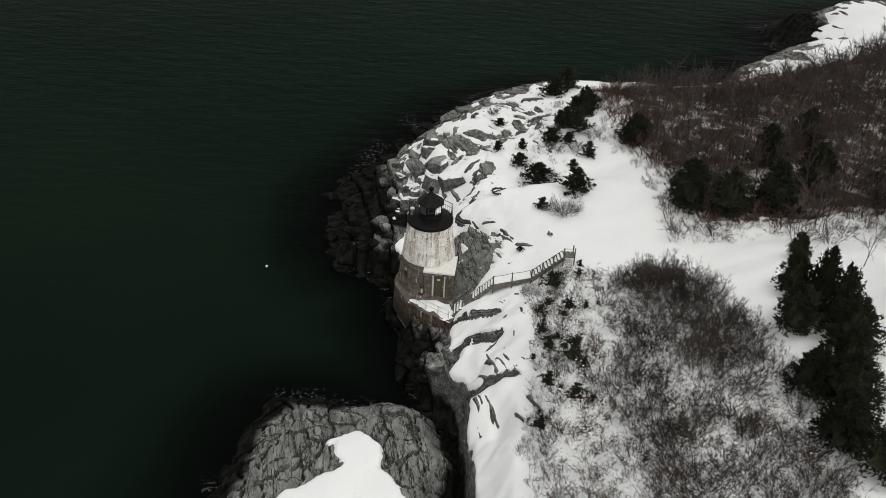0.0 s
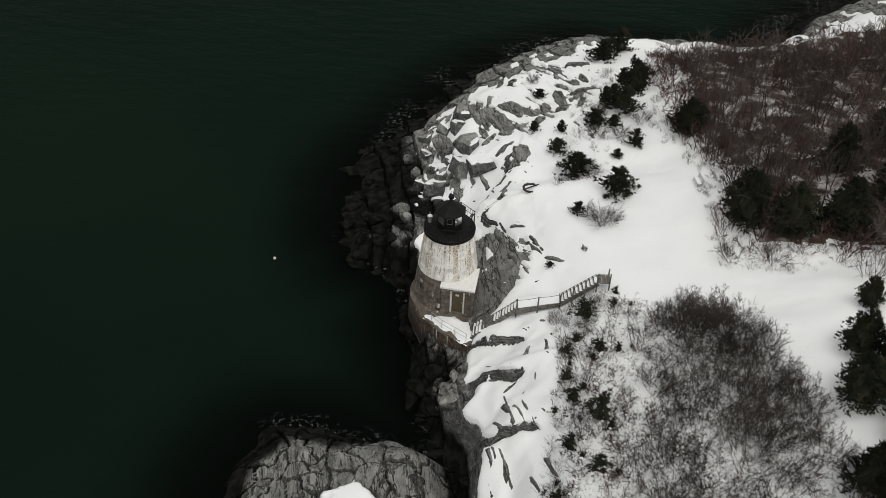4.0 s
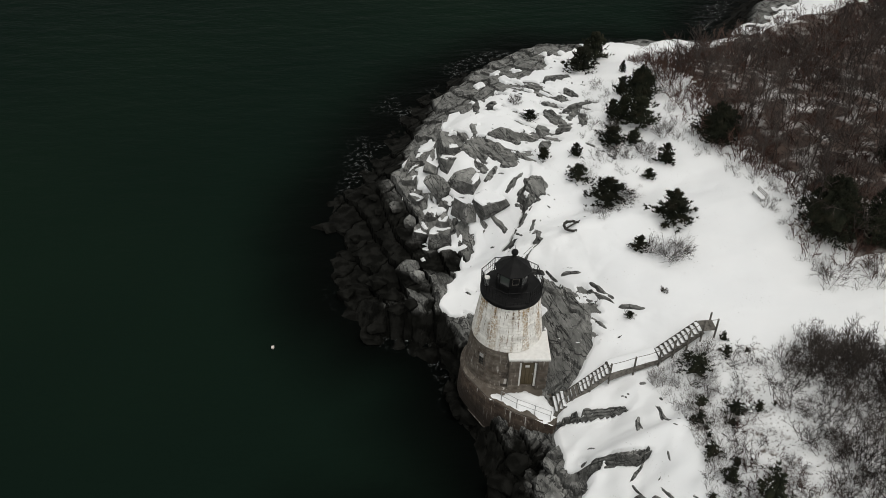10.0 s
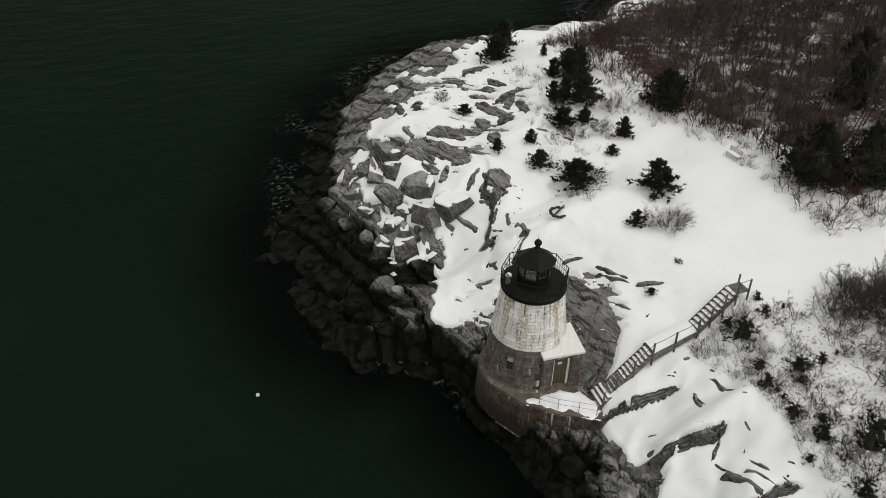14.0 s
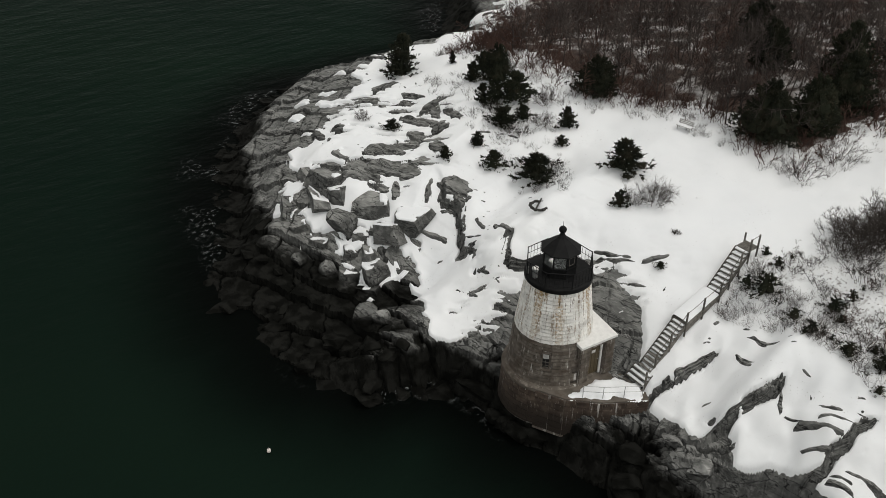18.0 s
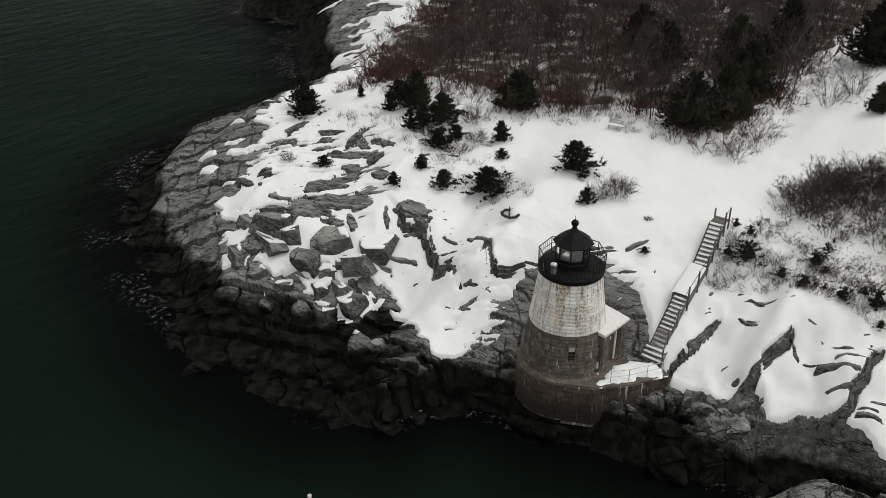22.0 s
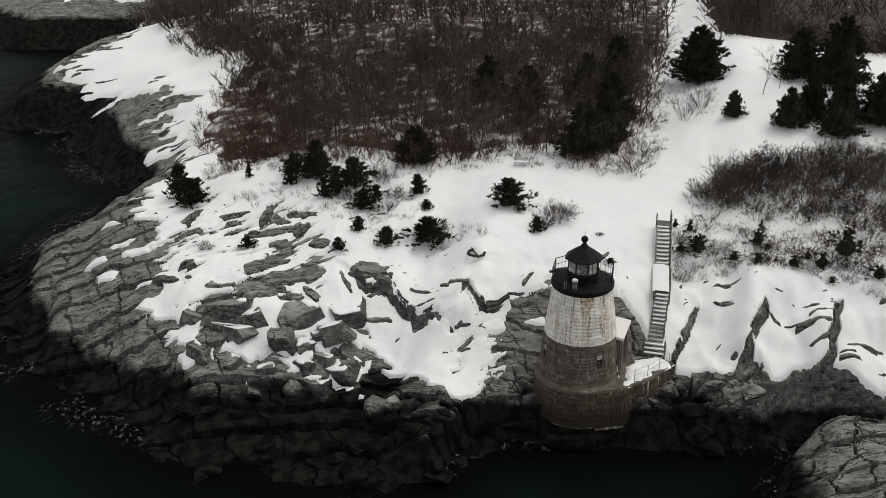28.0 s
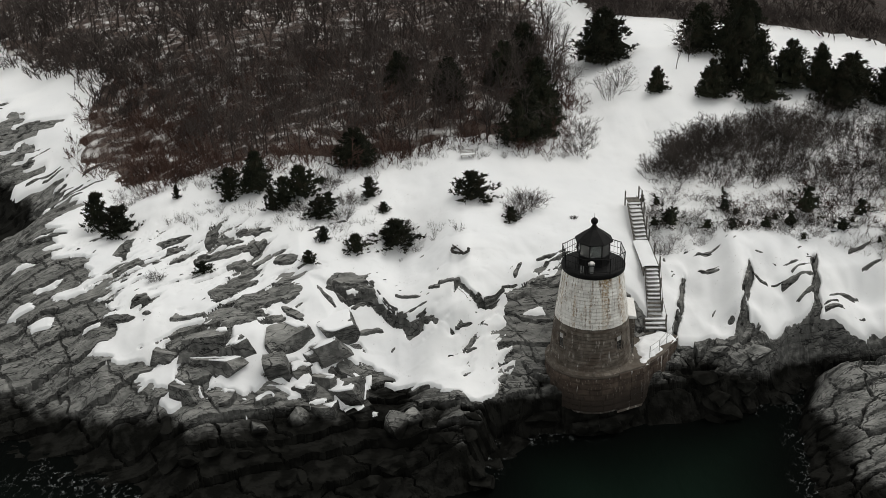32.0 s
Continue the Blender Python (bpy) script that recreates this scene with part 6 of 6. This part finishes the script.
def scarp(points, seed, label, side=1, lip=0.05, wide=(1.0, 0.4), sink=0.35):
    """A broken rock face along a line in plan, tapering from end to end; the low ground lies to the right of the line for side 1."""
    P = np.array(points, float)
    at = np.concatenate([[0], np.cumsum(np.hypot(*np.diff(P, axis=0).T))])
    S = np.arange(0, at[-1], 0.06)
    X0, Y0 = np.interp(S, at, P[:, 0]), np.interp(S, at, P[:, 1])
    along = np.interp(S, (at[:-1] + at[1:]) / 2, np.unwrap(np.arctan2(*np.diff(P, axis=0).T[::-1]))) if len(P) > 2 else np.full(S.shape, math.atan2(P[1, 1] - P[0, 1], P[1, 0] - P[0, 0]))
    nx, ny = np.sin(along) * side, -np.cos(along) * side
    cell = np.floor(S / 1.0 + 0.9 * value_noise(S / 0.8, S * 0, seed))
    shard = hashed(cell, cell * 0, seed)
    jut = 0.12 * (shard - 0.5) + 0.04 * fbm(S / 0.3, S * 0, seed + 3, 3)
    ends = smooth(0, 0.25, S) * smooth(0, 0.3, at[-1] - S)
    size = (wide[0] + (wide[1] - wide[0]) * S / at[-1]) * (0.65 + 0.7 * hashed(cell, cell * 0, seed + 4))
    rk, low, _ = plan(X0 + nx * 0.5, Y0 + ny * 0.5)
    low = np.maximum(low, rk)
    rk, high, _ = plan(X0 - nx * 0.35, Y0 - ny * 0.35)
    high = np.maximum(np.maximum(high, rk), low)
    high = high + ends * (lip + 0.14 * (hashed(cell, cell * 0, seed + 9) - 0.5) + 0.05 * fbm(S / 0.3, S * 0, seed + 5, 2)) - sink * (1 - ends)
    high = high - 0.6 * smooth(-0.12, -0.3, fbm(S / 0.9, S * 0, seed + 40, 2))
    rows = []
    for k, (out, up) in enumerate(((0.42, -0.25), (0.24, 0.02), (0.2, 0.22), (0.07, 0.24), (0.13, 0.5), (0.0, 0.54), (0.06, 0.8), (-0.01, 0.84), (-0.02, 1.0))):
        o = (out + 0.05 * value_noise(S / 0.5, S * 0 + k * 7.3, seed + 20 + k)) * size + jut * size
        rows.append(np.stack([X0 + nx * o, Y0 + ny * o, low + np.maximum(high - low, 0.04) * up], 1))
    for out, drop in ((0.07, 0.01), (0.14, 0.08), (0.22, 0.4)):
        o = size * (jut - out * (1 + 0.8 * value_noise(S / 0.4, S * 0 + out * 50, seed + 31)))
        rows.append(np.stack([X0 + nx * o, Y0 + ny * o, high - drop], 1))
    V = np.stack(rows, 1)
    idx = np.arange(V.shape[0] * V.shape[1]).reshape(V.shape[:2])
    q = np.stack([idx[:-1, :-1], idx[:-1, 1:], idx[1:, 1:], idx[1:, :-1]], -1).reshape(-1, 4)
    if side < 0:
        q = q[:, ::-1]
    mid = V.reshape(-1, 3).mean(0)
    return tagged(add("rock_ledge", mesh_data("rock_ledge", V.reshape(-1, 3) - mid, q, BOULDER), at=pose(*mid)), label, "rock", "ledges in the snow")


def lay_block(x, y, length, width, ang, rise, label, group, cap=0.0):
    rock, lying, _ = plan(np.array([x]), np.array([y]))
    z = max(float(rock[0]), float(lying[0]))
    lean = pose(0, 0, 0, rr.uniform(-9, 9), rr.uniform(0, 13), ang)
    rise = 0.75 * rise
    m = pose(x, y, z + rise / 2 - 0.35) @ lean @ Matrix.Diagonal((length / 2 * 1.05, width / 2 * 1.05, (rise + 0.7) / 2 / 0.8, 1))
    ob = tagged(add("rock_block", rr.choice(BLOCK_SHAPES), at=m), label, "rock", group)
    if cap:
        bm = B()
        bm.from_mesh(ob.data)
        bm.normal_update()
        seed = Vector((x * 1.7, y * 1.3, cap))
        off = [f for f in bm.faces if f.normal.z < 0.8 or noise.noise(f.calc_center_median() * 1.1 + seed) < cap]
        bmesh.ops.delete(bm, geom=off, context="FACES")
        left, piles = set(bm.faces), []
        while left:
            pile, edge_of = set(), [left.pop()]
            while edge_of:
                f = edge_of.pop()
                pile.add(f)
                near = [o for e in f.edges for o in e.link_faces if o in left]
                left.difference_update(near)
                edge_of += near
            piles.append(pile)
        largest = max(piles, key=len) if piles else set()
        bmesh.ops.delete(bm, geom=[f for f in bm.faces if f not in largest], context="FACES")
        bmesh.ops.smooth_vert(bm, verts=[v for v in bm.verts if v.is_boundary], factor=0.5, use_axis_x=True, use_axis_y=True, use_axis_z=False)
        if bm.faces:
            skirt = bmesh.ops.extrude_edge_only(bm, edges=[e for e in bm.edges if e.is_boundary])["geom"]
            low = {v for v in skirt if isinstance(v, bmesh.types.BMVert)}
            for v in bm.verts:
                v.co.z += -0.06 if v in low else 0.1
            bmesh.ops.recalc_face_normals(bm, faces=bm.faces)
            part("snow_cap", bm, SNOW, ob, "flat cake of snow on the block", True)
    return ob


STRIPS = [(12.4, 35.4, 2.5, 1.2, 169), (9.7, 34.5, 2.3, 1.0, 135), (12.9, 31.6, 2.5, 0.6, 107), (11.9, 31.2, 1.5, 1.1, 125), (10.5, 30.4, 1.4, 0.8, 144), (10.2, 32.4, 0.7, 0.8, 126), (10.3, 27.2, 3.7, 1.1, 98),
          (12.5, 28.5, 2.3, 1.1, 176), (11.9, 27.0, 2.7, 0.8, 54), (12.2, 24.9, 2.6, 0.8, 77), (10.4, 24.7, 1.3, 1.3, 137), (8.7, 25.7, 2.4, 0.9, 102), (7.8, 24.9, 1.4, 1.2, 113), (5.2, 25.6, 3.1, 2.2, 133)]
STRIPS += [(4.4, 23.1, 4.0, 1.6, 122), (2.2, 24.6, 3.1, 1.4, 122), (2.6, 22.0, 1.3, 0.7, 121), (4.8, 21.3, 1.8, 1.2, 101), (3.1, 20.9, 1.8, 0.7, 56), (8.1, 22.0, 1.9, 1.1, 66), (6.0, 35.1, 1.6, 0.3, 77), (5.4, 32.5, 1.2, 0.9, 97),
           (4.1, 34.0, 2.4, 0.6, 87), (3.8, 31.7, 1.0, 0.4, 71), (2.9, 28.2, 2.5, 0.6, 86), (12.6, 18.3, 2.2, 0.3, 123), (11.4, 20.2, 1.3, 0.3, 124)]
for i, (x, y, L, W, a) in enumerate(STRIPS):
    outcrop("rock_slab", x, y, L * 1.2, W * 1.05, a, 0.12, "grey layered rock slab showing through the snow", "slabs in the snow", i, 0.3)
BLOCKS = [(0.3, 26.4, 2.9, 1.9, 88, 0.8), (-0.4, 24.4, 1.5, 1.2, 121, 0.7), (1.0, 21.5, 2.9, 2.0, 125, 0.9), (0.0, 19.1, 1.7, 1.0, 105, 0.35), (-1.3, 18.6, 2.2, 1.0, 62, 0.3), (-1.1, 26.1, 4.3, 1.2, 68, 0.4), (0.5, 29.5, 1.7, 1.8, 0, 0.4),
          (-2.8, 27.4, 2.2, 1.5, 65, 0.5), (-3.2, 22.4, 1.3, 1.2, 115, 0.6), (-3.8, 24.8, 1.4, 0.9, 166, 0.7), (-3.5, 18.3, 1.6, 1.3, 80, 0.6), (-3.2, 16.0, 1.7, 0.9, 118, 0.4)]
for x, y, L, W, a, h in BLOCKS:
    lay_block(x, y, L, W, a, h, "squarish grey rock block, partly snowed over, on the broken shore", "blocks on the point", 0.05)
for x, y, L, W, a, h in ((-2.0, 16.9, 2.0, 1.7, 75, 0.9), (0.6, 18.2, 2.2, 2.0, 110, 0.7), (2.2, 17.8, 2.6, 2.2, 112, 0.7), (-2.2, 19.6, 1.5, 1.2, 60, 0.4), (-0.9, 20.2, 1.3, 1.0, 130, 0.4)):
    lay_block(x, y, L, W, a, h, "angular rock block with a cake of snow on top", "blocks on the point", -0.2)
LEDGES = [(6.4, 17.4, 3.0, 1.5, 94), (5.5, 15.9, 1.6, 0.8, 70), (4.6, 16.6, 1.6, 0.4, 118), (5.6, 17.0, 2.2, 0.4, 112), (4.5, 9.7, 1.7, 0.55, 78), (1.8, 8.1, 2.2, 0.2, 88), (2.7, 16.0, 2.6, 0.5, 113), (5.3, 17.9, 2.0, 0.5, 49), (4.7, 18.7, 2.4, 0.4, 40)]
SOUTH = [(5.6, 5.2, 1.5, 0.3, 150), (8.5, -8.6, 1.2, 0.3, 95), (7.2, -22.3, 2.0, 0.3, 108), (8.2, -21.5, 2.4, 0.35, 112), (6.9, 15.5, 1.3, 0.3, 113), (7.9, -6.6, 0.6, 0.3, 173), (6.6, -7.1, 0.7, 0.3, 136)]
for i, (x, y, L, W, a) in enumerate(LEDGES + SOUTH):
    outcrop("rock_ledge", x, y, L * 1.1, max(W, 0.24) * 1.05, a, 0.14 if i < len(LEDGES) else 0.09, "dark rock ledge breaking through smooth snow", "ledges in the snow", 50 + i, 0.6)
# thin blades of rock between two places in plan, with their width
BLADES = [(4.1, 10.6, 5.4, 14.1, 0.4), (3.75, 11.2, 3.5, 13.2, 0.32), (-0.2, 12.7, 1.9, 13.2, 0.13), (4.3, 10.3, 4.9, 11.3, 0.5), (4.9, 4.7, 4.2, 6.1, 0.3), (5.9, 2.5, 4.2, 5.4, 0.4), (0.7, 7.0, 0.2, 10.6, 0.3), (1.36, 5.3, 0.85, 6.6, 0.25), (8.7, 13.0, 7.8, 14.3, 0.2), (3.2, 14.6, 2.7, 15.6, 0.3), (3.5, 11.5, 3.8, 12.5, 0.2),
          (6.4, -10.5, 6.9, -8.9, 0.4), (7.9, -10.8, 8.1, -8.8, 0.28), (7.2, -17.9, 6.1, -14.9, 0.3), (6.6, -17.6, 5.7, -15.6, 0.4), (5.7, -17.1, 4.9, -14.4, 0.42), (5.0, -17.1, 4.1, -15.5, 0.36), (5.4, -15.4, 5.0, -14.0, 0.2)]
BLADES += [(5.5, -20.3, 4.8, -18.2, 0.42), (5.9, -21.2, 5.3, -19.6, 0.35), (4.6, -19.0, 4.2, -17.6, 0.3), (4.4, -19.3, 3.9, -17.4, 0.36), (4.5, -21.0, 3.9, -19.3, 0.3), (7.1, -13.9, 7.2, -12.9, 0.25), (6.2, -14.7, 7.0, -13.9, 0.3), (4.9, -13.8, 6.1, -12.8, 0.35)]
BLADES += [(5.64, 2.9, 3.6, 6.0, 0.55), (6.3, 0.6, 5.4, 2.5, 0.45), (6.5, 4.3, 5.2, 4.9, 0.4), (7.9, 0.9, 6.7, 3.4, 0.55), (8.0, 0.1, 6.5, 2.8, 0.5), (10.0, -1.4, 8.1, 0.0, 0.5), (6.95, -2.65, 6.45, -0.6, 0.4), (7.7, -2.6, 7.1, -2.8, 0.3), (6.6, -11.6, 6.7, -9.4, 0.3), (8.3, -11.8, 8.0, -8.8, 0.3)]
for i, (ax, ay, bx, by, W) in enumerate(BLADES):
    flip = 0 if by > ay else 180
    outcrop("rock_ledge", (ax + bx) / 2, (ay + by) / 2, math.hypot(bx - ax, by - ay) * 1.1, 0.8 * W + 0.03, math.degrees(math.atan2(by - ay, bx - ax)) + flip, 0.11, "thin dark blade of layered rock standing out of the snow", "ledges in the snow", 120 + i, 0.5)
# broken faces of the step across the point and of the terrace rims
for i, (line, wide) in enumerate((([(6.1, 15.7), (4.9, 14.7), (3.7, 13.4)], (1.3, 0.7)), ([(4.8, 8.9), (3.7, 8.1), (2.6, 7.3)], (0.9, 1.2)), ([(2.6, 7.3), (3.5, 6.2), (4.2, 5.6)], (1.0, 0.5)))):
    scarp(line, 160 + i, "dark stepped rock face along a snow terrace", 1, 0.05, wide)
for i, (xs, ys, _, _) in enumerate(RIMS):
    scarp(list(zip(xs, ys)), 170 + i, "upright dark rock rim along a snow terrace", 1, (0.1, 0.08, -0.05)[i], ((0.9, 0.5), (1.3, 0.5), (0.6, 0.5))[i])
far_slabs = 0
while far_slabs < 80:
    x, y = rr.uniform(24, 90), rr.uniform(44, 98)
    inn = inside_by(SNOWLINE, np.array([x]), np.array([y]))[0]
    if not -0.5 < inn < 7 or rr.random() < inn / 9:
        continue
    outcrop("rock_slab", x, y, rr.uniform(1.5, 5.5), rr.uniform(0.3, 0.8), rr.uniform(92, 108), 0.12, "grey layered rock slab on the far shore", "slabs on the far shore", 600 + far_slabs, 0.3)
    far_slabs += 1
small = 0
while small < 260:
    x, y = rr.uniform(2, 17), rr.uniform(-24, 40)
    _, _, off = plan(np.array([x]), np.array([y]))
    if not 4.5 < off[0] < (11 if y < 10 else 19) or (1.5 < x < 13 and -7 < y < -4.3) or inside_by(THICKET, np.array([x]), np.array([y]))[0] > 0:
        continue
    outcrop("rock_tip", x, y, rr.uniform(0.2, 0.85), rr.uniform(0.12, 0.3), rr.choice((100, 128, 125, 132, 110)) + rr.uniform(-12, 12), 0.1, "small dark rock tip just breaking through the snow", "rock tips in the snow", 200 + small, 0.3)
    small += 1


def boulder(x, y, sx, sy, sz, turn, label, group, lift=0.0, wet=False):
    rock, _, _ = plan(np.array([x]), np.array([y]))
    z = float(rock[0]) + lift
    ob = add("boulder", rr.choice(WET_BOULDERS if wet else BOULDERS), at=pose(x, y, z + sz * 0.12, rr.uniform(-20, 20), rr.uniform(-20, 20), turn) @ Matrix.Diagonal((sx, sy, sz, 1)))
    return tagged(ob, label, "boulder", group)


boulder(-1.4, 21.6, 1.3, 1.25, 1.35, 40, "large angular dark grey boulder on the point", "boulders", 0.5)
boulder(-5.2, 13.6, 1.0, 1.2, 1.5, 70, "pale upright boulder on the shore", "boulders", 0.3)
boulder(-4.3, 20.0, 0.9, 0.9, 1.2, 10, "pointed grey boulder above the tide line", "boulders")
boulder(0.9, -11.9, 1.15, 0.95, 0.9, 30, "rounded pale boulder below the snow edge", "boulders")
for x, y, sx, sy, sz, turn in ((0.2, -9.0, 0.8, 0.6, 0.4, 80), (1.3, -9.3, 0.9, 0.7, 0.4, 130), (0.4, -10.2, 0.6, 0.5, 0.4, 50),
                                (-4.6, 12.4, 1.0, 0.8, 0.9, 120), (-5.6, 17.2, 0.9, 0.8, 0.7, 15), (-5.0, 22.6, 0.9, 0.8, 0.7, 50)):
    boulder(x, y, sx, sy, sz, turn, "grey broken boulder at the foot of the cliff", "boulders")
for k in range(4, 9):
    a = radians(112 + k * 12.5)
    r = 3.35 + rr.uniform(-0.2, 0.5)
    boulder(r * math.cos(a), r * math.sin(a), rr.uniform(0.8, 1.3), rr.uniform(0.6, 1.0), rr.uniform(0.5, 0.8), math.degrees(a) + 90, "black wet rock under the masonry base", "rocks under the lighthouse", max(0.0, -0.35 - ground_z(r * math.cos(a), r * math.sin(a))), True)
made = 0
while made < 65:
    i = rr.randrange(22, 40)
    (ax, ay), (bx, by) = COAST[i], COAST[i + 1]
    q = rr.random()
    off = rr.uniform(-1.2, 4.5) if ay > 10 else rr.uniform(-0.8, 1.6)
    L = math.hypot(bx - ax, by - ay)
    x, y = ax + (bx - ax) * q - (by - ay) / L * off, ay + (by - ay) * q + (bx - ax) / L * off
    if math.hypot(x, y) < 4.0 or (-3.5 < x < 3.5 and -7 < y < 0) or y < -26 or y > 29:
        continue
    if y < -13 and off > 0.2:
        continue
    s = rr.uniform(0.35, 1.0) * (1 if rr.random() < 0.8 else 1.4)
    boulder(x, y, s * rr.uniform(0.8, 1.5), s * rr.uniform(0.8, 1.3), s * rr.uniform(0.5, 0.9), rr.uniform(0, 360), "dark wet boulder at the waterline", "boulders at the waterline", 0.0, True)
    made += 1

# ---- sea foam, buoy, bench, ring of stones ----
fx, fy = np.arange(-20, 75, 0.4), np.arange(-24, 96, 0.4)
FX, FY = np.meshgrid(fx, fy, indexing="ij")
_, _, off = plan(FX, FY)
wide = fbm(FX / 6, FY / 6, 29, 2)
north = smooth(28, 40, FY)
froth = smooth(-1.3 - 2.4 * north, -0.4 - 0.6 * north, off) * smooth(0.25 - 0.6 * north, 0.6 - 0.6 * north, wide)
ii = np.arange(FX.size).reshape(FX.shape)
fq = np.stack([ii[:-1, :-1], ii[1:, :-1], ii[1:, 1:], ii[:-1, 1:]], -1).reshape(-1, 4)
fq = fq[(froth.ravel()[fq] > 0.02).any(1) & (off.ravel()[fq] < 0.6).all(1)]
used, back = np.unique(fq, return_inverse=True)
foam = add("sea_foam", mesh_data("sea_foam", np.stack([FX.ravel(), FY.ravel(), np.full(FX.size, SEA + 0.14)], 1)[used], back.reshape(-1, 4), FOAM))
foam.data.attributes.new("froth", "FLOAT", "POINT").data.foreach_set("value", froth.ravel()[used].astype(np.float32))
tagged(foam, "thin white foam along the rocks", "foam", kind="stuff")

buoy = thing("buoy", "small pale lobster buoy afloat on the sea", "buoy", at=pose(-16.7, 7.9, SEA + 0.05) @ Matrix.Diagonal((0.6, 0.6, 0.6, 1)))
bm = B()
lathe(bm, [(0.05, -0.2), (0.2, -0.1), (0.24, 0.05), (0.2, 0.22), (0.08, 0.3)], 14)
part("float", bm, BUOY_PAINT, buoy, "", True)
bm = B()
bar(bm, (0, 0, 0.28), (0, 0, 0.5), 0.025, 6)
part("stick", bm, OLD_WOOD, buoy)

bench = thing("bench", "pale wooden slatted bench with snow on its seat", "bench", at=pose(21.1, 7.7, ground_z(21.1, 7.7), 0, 0, -80) @ Matrix.Diagonal((0.75, 0.75, 0.75, 1)))
for k in range(4):
    bm = B()
    box(bm, (-0.85, -0.3 + k * 0.14, 0.43), (0.85, -0.18 + k * 0.14, 0.47), 0.008)
    part("seat_slat", bm, BENCH_GREY, bench)
for k in range(3):
    bm = B()
    box(bm, (-0.85, 0.27 + k * 0.04, 0.55 + k * 0.15), (0.85, 0.31 + k * 0.04, 0.66 + k * 0.15), 0.008)
    part("back_slat", bm, BENCH_GREY, bench)
for x in (-0.7, 0.7):
    bm = B()
    box(bm, (x - 0.04, -0.28, 0), (x + 0.04, -0.2, 0.43), 0.006)
    box(bm, (x - 0.04, 0.24, 0), (x + 0.04, 0.32, 0.95), 0.006)
    box(bm, (x - 0.04, -0.28, 0.36), (x + 0.04, 0.3, 0.43), 0.006)
    part("end_frame", bm, BENCH_GREY, bench)
bm = B()
box(bm, (-0.84, -0.3, 0.47), (0.84, 0.2, 0.55), 0.04)
part("snow_cap", bm, SNOW, bench, "snow on the seat", True)

ring_z = ground_z(6.83, 8.77)
fire_ring = thing("fire_ring", "ring of charred driftwood logs in the snow", "fire ring", at=pose(6.83, 8.77, ring_z))
for k in range(13):
    a, b = k * 2 * math.pi / 13, (k + 0.85) * 2 * math.pi / 13
    bm = B()
    bar(bm, (0.64 * math.cos(a), 0.64 * math.sin(a), rr.uniform(0.06, 0.14)), (0.62 * math.cos(b), 0.62 * math.sin(b), rr.uniform(0.08, 0.18)), rr.uniform(0.1, 0.15), 7, 0.1)
    part("charred_log", bm, CHAR, fire_ring)
for a, b in (((-0.5, -0.2, 0.1), (0.75, 0.55, 0.2)),):
    bm = B()
    bar(bm, a, b, 0.07, 7, 0.05)
    part("charred_log", bm, CHAR, fire_ring)
